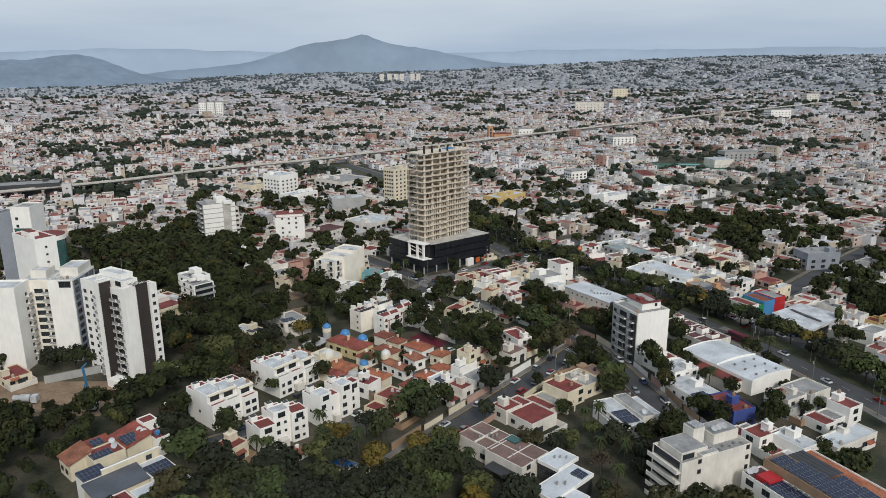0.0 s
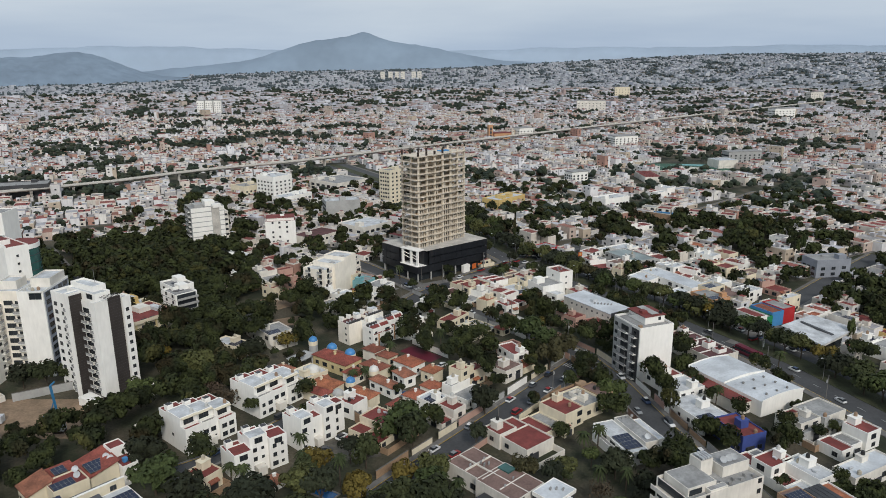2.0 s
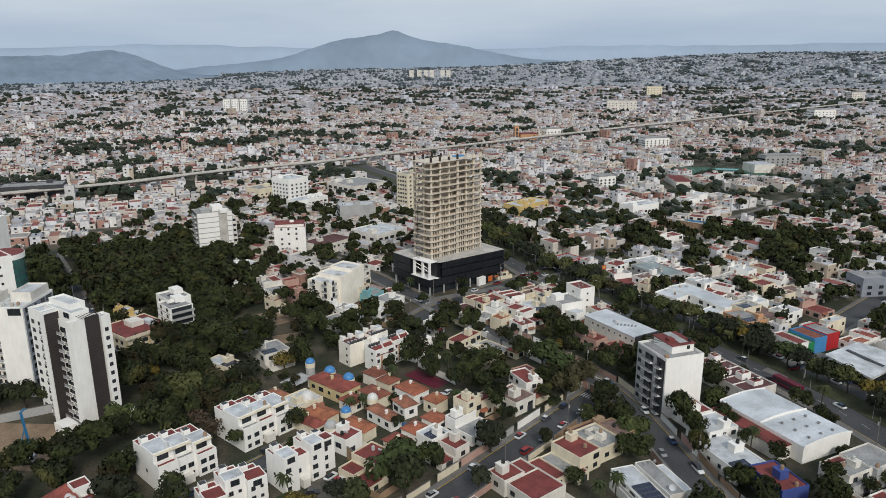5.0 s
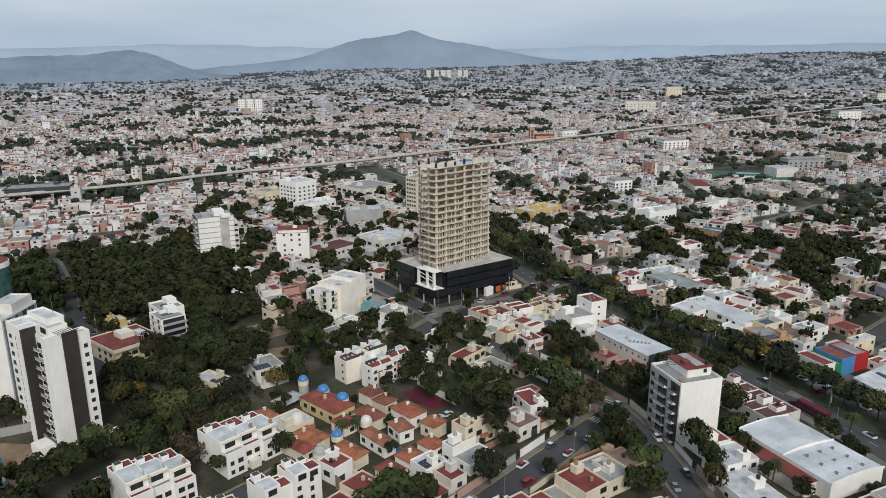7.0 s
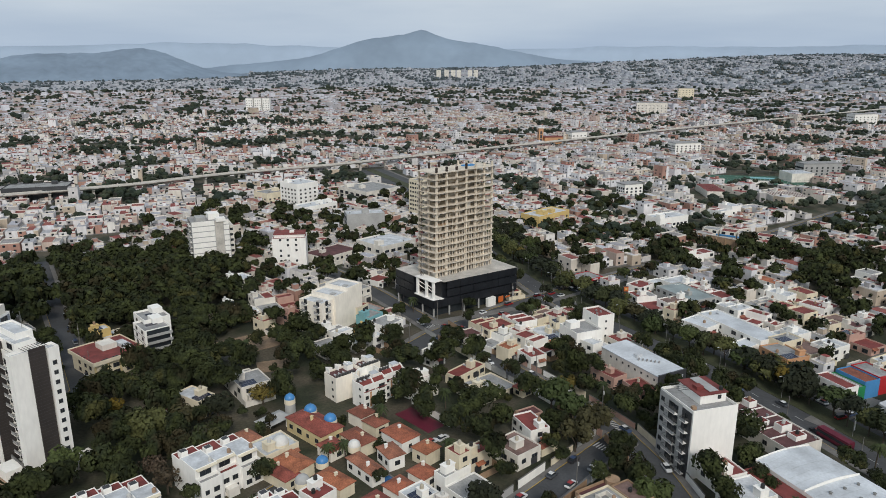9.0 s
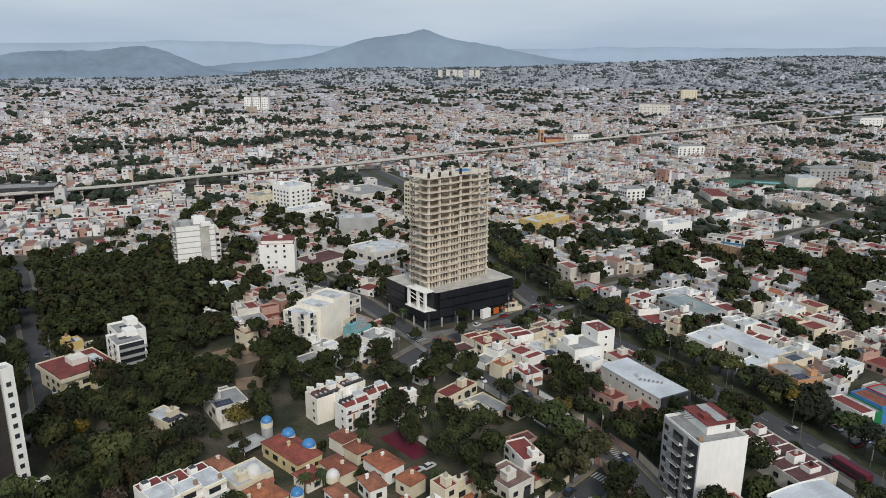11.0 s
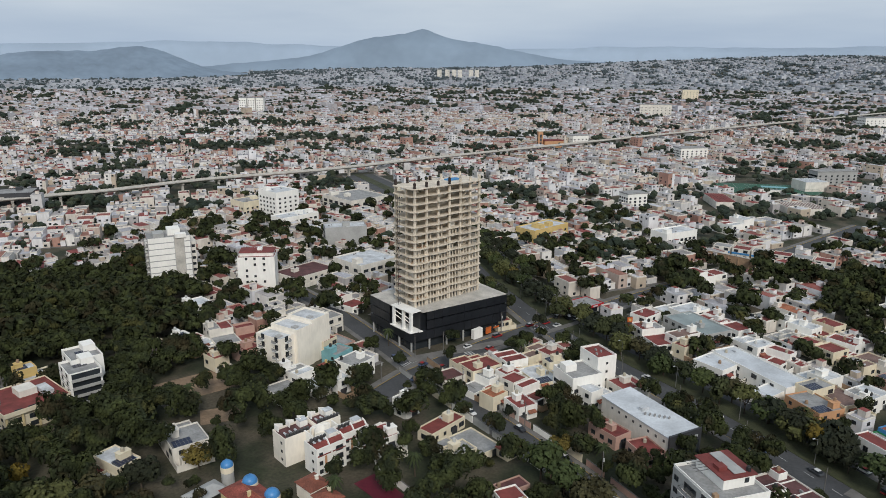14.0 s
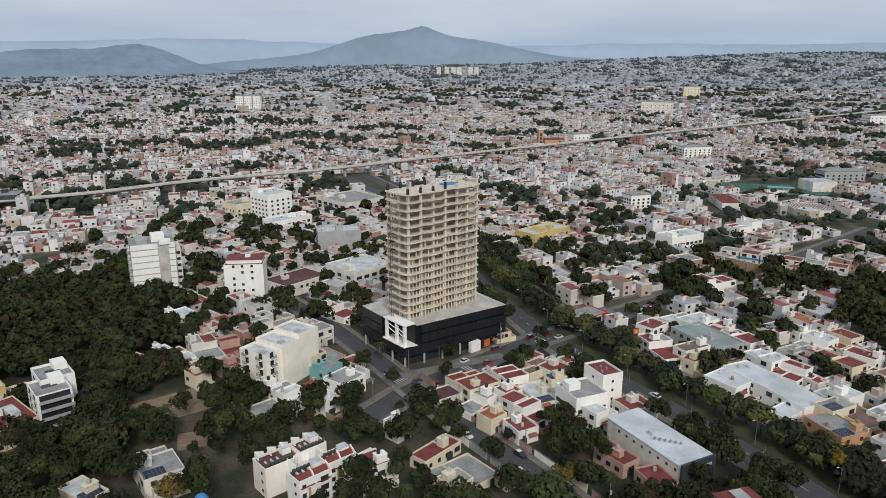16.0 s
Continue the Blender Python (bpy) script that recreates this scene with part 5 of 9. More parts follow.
        for t in range(7):
            shared("water_tank", TANK_BLACK, e, x0 + 1.6 + t * 1.1, yt, hv - 0.72, 0, "black water tank")
        for t in range(3):
            shared("gas_tank", GAS, e, x0 + 1.8 + t * 1.7, yt + (-1.5 if front else 1.6), hv - 0.72, 90)
        boxpart(e, "roof_room", x1 - 3.4, x1 - 0.9, y1 - 3.2, y1 - 0.9, hv - 0.8, hv + 1.2, M_WHITE)
        boxpart(e, "roof_room_top", x1 - 3.5, x1 - 0.8, y1 - 3.3, y1 - 0.8, hv + 1.2, hv + 1.32, M_ROOF_WHITE)
    # open court with a stair block and a curved parapet between the rows
    boxpart(e, "stair_block", -2.0, 3.2, -2.0, 2.0, -0.1, h - 1.8, M_OFFWHITE)
    for r0 in (2.6, 1.5):
        b = bmesh.new()
        arc = [(-0.4 + 2.6 * r0 / 2.0 * math.cos(a * math.pi / 8), 0.2 + 0.85 * r0 * math.sin(a * math.pi / 8)) for a in range(9)]
        inner = [(-0.4 + (2.6 * r0 / 2.0 - 0.25) * math.cos(a * math.pi / 8), 0.2 + (0.85 * r0 - 0.25) * math.sin(a * math.pi / 8)) for a in range(8, -1, -1)]
        prism(b, arc + inner, h - 1.9, h + 0.5)
        part("curved_parapet", b, M_WHITE, e)
    for q in (-4.6, 4.4):
        boxpart(e, "link_wall", q, q + 0.3, -2.3, 2.3, -0.1, h + 0.1, M_WHITE)


bm_t = bmesh.new()
cyl(bm_t, 0, 0, 0.5, 0, 1.05, 12, 0.97)
cyl(bm_t, 0, 0, 0.45, 1.05, 1.25, 12, 0.5)
TANK_BLACK = done("water_tank", bm_t, M_FRAME)


def cream_block():
    x, y, rot = -134.3, 323.0, 76
    e = base("apartment_block", x, y, rot, "cream-white apartment block in three staggered blank-walled volumes", "apartment building")
    take(x, y, 26, 13, rot, 0.5)
    for n, (x0, x1, y0, y1, hv) in enumerate(((-12.5, -5.5, -5.5, 7.2, 14.6), (-5.5, 3.0, -6.9, 6.6, 16.2), (3.0, 12.6, -6.5, 6.2, 17.4))):
        vol(e, x0, x1, y0, y1, hv, M_IVORY, M_ROOF_WHITE, 0.9)
        boxpart(e, "roof_light", x0 + 2, x0 + 4, y0 + 3, y0 + 5, hv - 0.8, hv - 0.2, M_GREY)
    for s in range(5):
        z = 1.8 + s * 3.0
        for yy in (-3.2, 3.6):
            on(e, "window", WIN[(1.4, 2.1)], "w", -12.5, yy, z)
            on(e, "balcony", BAL[2.4], "w", -12.5, yy, z - 1.0)
        on(e, "window", WIN[(1.4, 2.1)], "s", -5.5, -9.6, z)
        on(e, "balcony", BAL[2.4], "s", -5.5, -9.6, z - 1.0)
        on(e, "window", WIN[(1.0, 1.1)], "s", -6.0, 5.2, z + 1.0)
    panel(e, "dark_end_bay", "e", 12.6, -5.6, 5.0, 0.5, 17.4, M_DARKGREY, 0.2, "dark glazed end bay")


def banded_tower():
    x, y, rot, w, d, h = -242.6, 385.4, 45, 20.0, 16.0, 27.0
    e = base("apartment_tower", x, y, rot, "grey apartment tower with white panels between dark floor bands", "apartment building")
    take(x, y, w, d, rot, 0.5)
    vol(e, -w / 2, w / 2, -d / 2, d / 2, h, M_GREY, M_ROOF_GREY, 0.8)
    n = 9
    for s in range(n):
        z0, z1 = 0.4 + s * 3.0, 0.4 + s * 3.0 + 2.5
        panel(e, "white_panel", "s", -d / 2, -w / 2 + 0.3, 2.2, z0, z1, M_WHITE, 0.2)
        panel(e, "white_panel", "s", -d / 2, 7.0, w / 2 - 0.2, z0, z1, M_WHITE, 0.2)
        panel(e, "glazing", "w", -w / 2, -d / 2 + 1.2, d / 2 - 1, z0 + 1.0, z1, M_GLASS, 0.08)
        for yy in (-4.4, 1.6):
            on(e, "balcony", BAL[5.0], "w", -w / 2, yy, z0 + 0.1)
    panel(e, "concrete_strip", "s", -d / 2, 2.4, 6.8, 0, h - 0.3, M_SLAB, 0.25, "bare concrete vertical strip")
    for k, (x0, x1, y0, y1, hh) in enumerate(((-7, -2, -6, 2, 1.6), (0, 6, -2, 6, 2.4), (3, 8, -9, -5, 1.2))):
        boxpart(e, "roof_room", x0, x1, y0, y1, h - 0.8, h + hh, M_WHITE if k else M_GREY)
    boxpart(e, "side_wing", w / 2, w / 2 + 2.6, -d / 2 + 2, d / 2, -0.1, h - 4, M_OFFWHITE)
    for s in range(7):
        on(e, "window", WIN[(1.5, 1.25)], "s", -d / 2 + 2, w / 2 + 1.3, 2.2 + s * 3.1)


def red_top_block():
    x, y, rot, w, d, h = -197.2, 395.4, 26, 18.0, 13.5, 18.2
    e = base("apartment_block", x, y, rot, "white apartment block with small square windows and a red roof", "apartment building")
    take(x, y, w, d, rot, 0.5)
    vol(e, -w / 2, w / 2, -d / 2, d / 2, h, M_WHITE, M_ROOF_RED, 0.5)
    boxpart(e, "roof_cap", -w / 2 + 0.8, w / 2 - 0.8, -d / 2 + 3.2, d / 2 - 0.6, h - 0.5, h + 1.4, M_WHITE)
    boxpart(e, "roof_cap_top", -w / 2 + 0.4, w / 2 - 0.4, -d / 2 + 2.8, d / 2 - 0.2, h + 1.4, h + 1.6, M_ROOF_RED, "flat red roof slab")
    boxpart(e, "roof_hatch", 0, 2.4, 0, 2.4, h + 1.6, h + 2.6, M_WHITE)
    for s in range(6):
        z = 2.6 + s * 2.95
        for k, al in enumerate((-4.6, -0.6, 3.8)):
            if (s + k) % 5 != 4:
                on(e, "window", WIN[(1.0, 1.1)], "s", -d / 2, al, z)
        on(e, "window", WIN[(2.2, 1.5)], "w", -w / 2, -3.8, z)
        on(e, "balcony", BAL[3.4], "w", -w / 2, -3.8, z - 1.2)
        on(e, "window", WIN[(1.5, 1.25)], "w", -w / 2, 3.6, z)


def terraced_flats():
    x, y, rot, w, d, h = 27.4, 170.1, 38, 23.5, 10.8, 14.5
    e = base("apartment_block", x, y, rot, "off-white apartment block with long terraces and a cluttered roof", "apartment building")
    take(x, y, w, d, rot, 0.5)
    vol(e, -w / 2, w / 2, -d / 2, d / 2, h, M_OFFWHITE, M_ROOF_GREY, 1.0)
    for s in range(5):
        z = 0.6 + s * 2.85
        panel(e, "terrace_glazing", "w", -w / 2, -d / 2 + 0.8, d / 2 - 0.6, z + 0.3, z + 2.4, M_GLASS, 0.06)
        b = bmesh.new()
        box(b, -w / 2 - 1.7, -w / 2, -d / 2, d / 2, z - 0.35, z - 0.15)
        box(b, -w / 2 - 1.7, -w / 2 - 1.5, -d / 2, d / 2, z - 0.15, z + 0.85)
        part("terrace", b, M_OFFWHITE, e, "long terrace with a solid parapet")
        if s > 0:
            on(e, "window", WIN[(1.0, 1.1)], "s", -d / 2, 10.4, z + 1.6)
            if s > 2:
                on(e, "window", WIN[(1.0, 1.1)], "s", -d / 2, -6.0, z + 1.6)
    for x0, x1, y0, y1, hh, m in ((-10.2, -1.6, -3.4, 4.6, 1.2, M_OFFWHITE), (-2.0, 1.8, 1.4, 5.2, 3.6, M_OFFWHITE), (3.0, 11.6, -0.8, 5.2, 1.9, M_OFFWHITE), (-5.0, 0.4, -5.2, -3.5, 0.4, M_OFFWHITE)):
        boxpart(e, "roof_room", x0, x1, y0, y1, h - 1, h + hh, m)
        boxpart(e, "roof_room_top", x0 + 0.25, x1 - 0.25, y0 + 0.25, y1 - 0.25, h + hh, h + hh + 0.06, M_ROOF_GREY)
    panel(e, "roof_glazing", "s", -3.4, -9.8, -6.0, h - 0.8, h + 0.7, M_GLASS, 0.06)
    for k in range(3):
        shared("satellite_dish", DISH, e, 4.4 + k * 1.6, 0.6, h + 1.9, -30, "white satellite dish")
    for k in range(7):
        shared("air_conditioner", AIRCON, e, -1.2 + k * 1.9, -3.6 + (k % 2), h - 0.95, 90 * (k % 2))
    for k in range(8):
        shared("gas_tank", GAS, e, -1.3 + (k % 4) * 0.8, 2.0 + (k // 4) * 1.6, h + 3.66, 90)


def banded_white():
    for x, y, w, d, h, bal in ((-184.3, 270.0, 10.0, 12.6, 14.0, True), (-190.2, 277.0, 10.0, 12.6, 15.0, False)):
        e = base("apartment_block", x, y, 60, "slim white apartment block with dark floor lines and glazed balconies", "apartment building")
        take(x, y, w, d, 60, 0.5)
        vol(e, -w / 2, w / 2, -d / 2, d / 2, h, M_WHITE, M_ROOF_GREY, 0.9)
        for s in range(5):
            z = 0.2 + s * 2.75
            panel(e, "floor_line", "w", -w / 2, -d / 2, d / 2, z, z + 0.22, M_DARKGREY, 0.05)
            if bal:
                panel(e, "glazing", "s", -d / 2, -w / 2 + 0.8, w / 2 - 0.6, z + 0.5, z + 2.4, M_GLASS, 0.06)
                b = bmesh.new()
                box(b, -w / 2 + 0.6, w / 2, -d / 2 - 1.4, -d / 2, z + 0.1, z + 0.3)
                box(b, -w / 2 + 0.6, w / 2, -d / 2 - 1.4, -d / 2 - 1.34, z + 0.3, z + 1.2)
                part("balcony", b, M_GREY, e)
            on(e, "window", WIN[(1.5, 1.25)], "w", -w / 2, -d / 2 + 2.6, z + 1.6)
            on(e, "window", WIN[(1.5, 1.25)], "w", -w / 2, 2.4, z + 1.6)
        solar(e, -2, 0, h - 0.8, (4, 1))
        boxpart(e, "roof_room", 0.6, w / 2 - 0.4, 0.5, d / 2 - 0.4, h - 0.9, h + 1.5, M_WHITE)


def yellow_block():
    x, y, rot, w, d, h = -194.3, 256.8, 69, 20.0, 20.5, 7.8
    e = base("apartment_block", x, y, rot, "ochre yellow apartment block with an overhanging cornice and red roof", "apartment building")
    take(x, y, w, d, rot, 0.5)
    boxpart(e, "wall_shell", -w / 2 + 1, w / 2 - 1, -d / 2 + 1, d / 2 - 1, -0.1, h - 1.5, M_CREAM)
    vol(e, -w / 2, w / 2, -d / 2, d / 2, h, M_CREAM, M_ROOF_RED, 0.5, z0=h - 1.5, name="cornice", label="deep ochre cornice")
    boxpart(e, "roof_room", -2, 3.4, -1, 5, h - 0.5, h + 1.7, M_OFFWHITE)
    boxpart(e, "roof_shed", 4, 7, -5, 2, h - 0.5, h + 1.0, M_ROOF_WHITE)
    for s in range(3):
        for al in (-5.4, -1.4, 3.4):
            on(e, "window", WIN[(2.2, 1.5)], "s", -d / 2 + 1, al, 1.6 + s * 2.7)
            on(e, "window", WIN[(1.5, 1.25)], "w", -w / 2 + 1, al, 1.6 + s * 2.7)
    for k in range(4):
        b = bmesh.new()
        box(b, -w / 2 + 0.6 + k * 4.6, -w / 2 + 1.2 + k * 4.6, -d / 2 + 0.5, -d / 2 + 1, -0.1, h - 1.5)
        part("pilaster", b, M_PALEYELLOW, e)


def showroom():
    x, y, rot, w, d, h = -3.4, 311.3, 46, 11.8, 30.0, 8.5
    e = base("showroom", x, y, rot, "long white-roofed showroom with a dark grey street front", "shop building")
    take(x, y, w, d, rot, 0.5)
    boxpart(e, "wall_shell", -w / 2, w / 2, -d / 2 + 0.4, d / 2, -0.1, h - 0.9, M_OFFWHITE)
    b = bmesh.new()
    ve = [b.verts.new(v) for v in ((-w / 2 - 0.2, -d / 2, h - 0.95), (w / 2 + 0.2, -d / 2, h - 0.5), (w / 2 + 0.2, d / 2 + 0.2, h - 0.5), (-w / 2 - 0.2, d / 2 + 0.2, h - 0.95))]
    up_ = [b.verts.new(v.co + Vector((0, 0, 0.3))) for v in ve]
    b.faces.new(ve[::-1]), b.faces.new(up_)
    for i in range(4):
        b.faces.new((ve[i], ve[(i + 1) % 4], up_[(i + 1) % 4], up_[i]))
    part("roof", b, M_ROOF_METAL, e, "smooth white sheet roof")
    b = bmesh.new()
    box(b, -w / 2 - 0.3, w / 2 + 0.3, -d / 2 - 0.3, -d / 2 + 0.4, 0, h)
    box(b, -w / 2 - 0.3, w / 2 + 0.3, -d / 2 - 0.35, -d / 2 - 0.3, 0, h - 1.0)
    part("street_front", b, M_DARKGREY, e, "dark grey clad front")
    panel(e, "shop_glazing", "s", -d / 2 - 0.35, -w / 2 + 5, w / 2 - 0.3, 0.3, h - 3.4, M_GLASS, 0.05)
    for k, (l0, l1) in enumerate(((0.2, 1.6), (1.9, 2.5), (2.7, 3.2), (3.4, 3.9), (4.1, 4.6))):
        panel(e, "sign_bar", "s", -d / 2 - 0.35, l0, l1, h - 2.4, h - 1.6, M_ROOF_WHITE, 0.15)
    for k in range(8):
        panel(e, "side_vent", "w", -w / 2, -d / 2 + 2 + k * 3.2, -d / 2 + 2.8 + k * 3.2, h - 3.0, h - 2.2, M_DARKGREY, 0.05)
    for k in range(6):
        shared("air_conditioner", AIRCON, e, -2.5 + 0.9 * k, -1.0 - 1.1 * k, h - 0.55, 20)
    boxpart(e, "duct", -2.2, 0.6, 0.5, 2.2, h - 0.6, h + 0.7, M_ROOF_WHITE)


def warehouse():
    x, y, rot, w, d, h = 48.2, 250.6, 41, 20.0, 31.0, 6.9
    e = base("warehouse", x, y, rot, "large warehouse under a white curved sheet roof", "warehouse")
    take(x, y, w, d, rot, 0.5)
    boxpart(e, "wall_shell", -w / 2, w / 2, -d / 2, d / 2, -0.1, h - 1.4, M_WHITE)
    for half in range(2):
        n = 6
        y0, y1 = (-d / 2, -0.4) if half == 0 else (0.2, d / 2)
        for k in range(n):
            b = bmesh.new()
            pts = []
            for i in range(9):
                q = i / 8
                pts.append((-w / 2 + w * q, h - 1.4 + (0.9 if half else 0.4) * math.sin(math.pi * q)))
            ya, yb = y0 + (y1 - y0) * k / n + 0.03, y0 + (y1 - y0) * (k + 1) / n - 0.03
            lo, hi = [b.verts.new((px, ya, pz)) for px, pz in pts], [b.verts.new((px, yb, pz)) for px, pz in pts]
            l2, h2 = [b.verts.new((px, ya, pz - 0.15)) for px, pz in pts], [b.verts.new((px, yb, pz - 0.15)) for px, pz in pts]
            for i in range(8):
                b.faces.new((lo[i], lo[i + 1], hi[i + 1], hi[i]))
                b.faces.new((l2[i + 1], l2[i], h2[i], h2[i + 1]))
                b.faces.new((l2[i], l2[i + 1], lo[i + 1], lo[i]))
                b.faces.new((hi[i], hi[i + 1], h2[i + 1], h2[i]))
            part("roof_sheet", b, M_ROOF_METAL, e)
    for y0 in (-d / 2 - 0.25, -0.35, d / 2):
        b = bmesh.new()
        prism_pts = [(-w / 2 - 0.1, h - 1.6)] + [(-w / 2 + w * i / 8, h - 1.0 + 0.8 * math.sin(math.pi * i / 8)) for i in range(9)] + [(w / 2 + 0.1, h - 1.6)]
        f0, f1 = [b.verts.new((px, y0, pz)) for px, pz in prism_pts], [b.verts.new((px, y0 + 0.25, pz)) for px, pz in prism_pts]
        b.faces.new(f0), b.faces.new(f1[::-1])
        for i in range(len(f0)):
            j = (i + 1) % len(f0)
            b.faces.new((f0[j], f0[i], f1[i], f1[j]))
        part("gable_wall", b, M_WHITE, e)
    b = bmesh.new()
    cyl(b, 0, 0, 0.35, 0, 0.6, 8)
    cyl(b, 0, 0, 0.5, 0.6, 0.8, 8, 0.4)
    vent = done("roof_vent", b, M_POLE)
    for i in range(3):
        for j in range(3):
            shared("roof_vent", vent, e, -5 + i * 5, -13 + j * 4.6, h - 1.2)
    boxpart(e, "red_lean_to", -w / 2 - 5.4, -w / 2 - 0.1, -d / 2 + 4, d / 2 - 1, -0.1, 4.2, M_OFFWHITE)
    boxpart(e, "lean_to_roof", -w / 2 - 5.6, -w / 2 - 0.1, -d / 2 + 3.8, d / 2 - 0.8, 4.2, 4.4, M_ROOF_RED, "red lean-to roof")


def dealership():
    x, y, rot, w, d, h = 83.6, 302.6, 50, 27.0, 17.5, 7.0
    e = base("car_showroom", x, y, rot, "car showroom with a sloping white roof and an open glass front", "shop building")
    take(x, y, w, d, rot, 0.5)
    boxpart(e, "wall_shell", -w / 2 + 3, w / 2, -d / 2 + 1, d / 2, -0.1, h - 1.6, M_OFFWHITE)
    b = bmesh.new()
    pts = ((-w / 2, -d / 2, h - 2.0), (w / 2, -d / 2, h - 1.4), (w / 2 - 1, d / 2, h - 0.6), (-w / 2 + 2, d / 2, h + 0.2))
    ve, up_ = [b.verts.new(p) for p in pts], [b.verts.new((p[0], p[1], p[2] + 0.7)) for p in pts]
    b.faces.new(ve[::-1]), b.faces.new(up_)
    for i in range(4):
        b.faces.new((ve[i], ve[(i + 1) % 4], up_[(i + 1) % 4], up_[i]))
    part("roof", b, M_ROOF_WHITE, e, "tilted white slab roof")
    b = bmesh.new()
    ve = [b.verts.new(v) for v in ((-1.6, -d / 2 + 2, h - 1.0), (0.2, -d / 2 + 2, h - 0.96), (0.9, d / 2 - 2, h + 0.42), (-0.9, d / 2 - 2, h + 0.48))]
    up_ = [b.verts.new(v.co + Vector((0, 0, 0.12))) for v in ve]
    b.faces.new(ve[::-1]), b.faces.new(up_)
    for i in range(4):
        b.faces.new((ve[i], ve[(i + 1) % 4], up_[(i + 1) % 4], up_[i]))
    part("skylight", b, M_DARKGREY, e, "long dark skylight strip")
    panel(e, "shop_glazing", "w", -w / 2 + 3, -d / 2 + 2, d / 2 - 1, 0.2, h - 2.6, M_GLASS, 0.06)
    panel(e, "shop_glazing", "s", -d / 2 + 1, -w / 2 + 4, w / 2 - 3, 0.2, h - 3.2, M_GLASS, 0.06)
    for yy in (-d / 2 + 0.8, 0, d / 2 - 0.8):
        b = bmesh.new()
        cyl(b, -w / 2 + 0.9, yy, 0.2, -0.1, h - 1.8, 8)
        part("column", b, M_POLE, e)


def colour_shops():
    x, y, rot = 68.0, 323.4, 40
    e = base("shop_building", x, y, rot, "row of white, green, blue and red shop units under patched roofs", "shop building")
    take(x, y, 26, 13, rot, 0.5)
    for n, (x0, x1, hv, m, rf) in enumerate(((-12, -6.2, 6.4, M_WHITE, M_ROOF_RED), (-6.1, -2.2, 5.4, M_GREEN_PAINT, M_ROOF_GREY), (-2.1, 5.0, 6.6, M_SKYBLUE, M_ROOF_TILE), (5.1, 12.5, 7.0, M_RED_PAINT, M_ROOF_GREY))):
        vol(e, x0, x1, -6.2 + n * 0.4, 6.2, hv, m, rf, 0.5, name="shop_unit")
        if n == 0:
            for al in (-10.4, -8.0):
                on(e, "window", WIN[(1.4, 2.1)], "s", -6.2, al, 3.4)
            for al in (-3, 2):
                on(e, "window", WIN[(1.4, 2.1)], "w", -12, al, 3.4)


def red_canopy_store():
    x, y, rot, w, d, h = -38.1, 415.3, 54, 17.0, 11.0, 4.6
    e = base("corner_shop", x, y, rot, "corner shop under a flat roof with a bright red fascia", "shop")
    take(x, y, w, d, rot, 4)
    boxpart(e, "wall_shell", -w / 2 + 1.5, w / 2 - 1, -d / 2 + 2, d / 2, -0.1, h - 1.0, M_OFFWHITE)
    b = bmesh.new()
    walls_with_parapet(b, -w / 2, w / 2, -d / 2, d / 2, h - 1.2, h, 0.4)
    part("fascia", b, M_RED_PAINT, e, "bright red fascia band")
    roof_slab(e, -w / 2, w / 2, -d / 2, d / 2, h - 0.4, M_ROOF_GREY)
    for l0, l1 in ((-6, -3.4), (-3.0, -1.2), (1.5, 4.6)):
        panel(e, "sign_bar", "s", -d / 2, l0, l1, h - 0.95, h - 0.35, M_ROOF_WHITE, 0.06)
    panel(e, "shop_glazing", "s", -d / 2 + 2, -w / 2 + 2, w / 2 - 2, 0.2, 2.8, M_GLASS, 0.06)
    panel(e, "shop_glazing", "w", -w / 2 + 1.5, -d / 2 + 3, d / 2 - 2, 0.2, 2.8, M_GLASS, 0.06)
    for k in range(3):
        shared("air_conditioner", AIRCON, e, -3 + k * 3, 1.5, h - 0.32)


def office(x, y, w, d, h, rot, wall, roof, label, cols_s, cols_w, kind=(2.2, 1.5), rooms=1, storey=3.1, bands=False):
    e = base("office_building", x, y, rot, label, "building")
    take(x, y, w, d, rot, 0.5)
    vol(e, -w / 2, w / 2, -d / 2, d / 2, h, wall, roof, 0.8)
    n = max(1, int((h - 0.8) / storey))
    if bands:
        for s in range(n):
            panel(e, "window_band", "s", -d / 2, -w / 2 + 0.8, w / 2 - 0.8, 0.9 + s * storey, 2.4 + s * storey, M_GLASS, 0.06)
            panel(e, "window_band", "w", -w / 2, -d / 2 + 0.8, d / 2 - 0.8, 0.9 + s * storey, 2.4 + s * storey, M_GLASS, 0.06)
    else:
        grid_windows(e, "s", -d / 2, -w / 2 + 0.8, w / 2 - 0.8, 1.8, n, storey, cols_s, kind)
        grid_windows(e, "w", -w / 2, -d / 2 + 0.8, d / 2 - 0.8, 1.8, n, storey, cols_w, kind)
    rnd = random.Random(int(x + y))
    for k in range(rooms):
        rx, ry = rnd.uniform(-w / 2 + 3, w / 2 - 4), rnd.uniform(-d / 2 + 3, d / 2 - 4)
        boxpart(e, "roof_room", rx - 2, rx + 2.4, ry - 1.8, ry + 2, h - 0.8, h + 1.8, wall)
    for k in range(3):
        shared("air_conditioner", AIRCON, e, rnd.uniform(-w / 2 + 2, w / 2 - 2), rnd.uniform(-d / 2 + 2, d / 2 - 2), h - 0.72, rnd.choice((0, 90)))
    return e


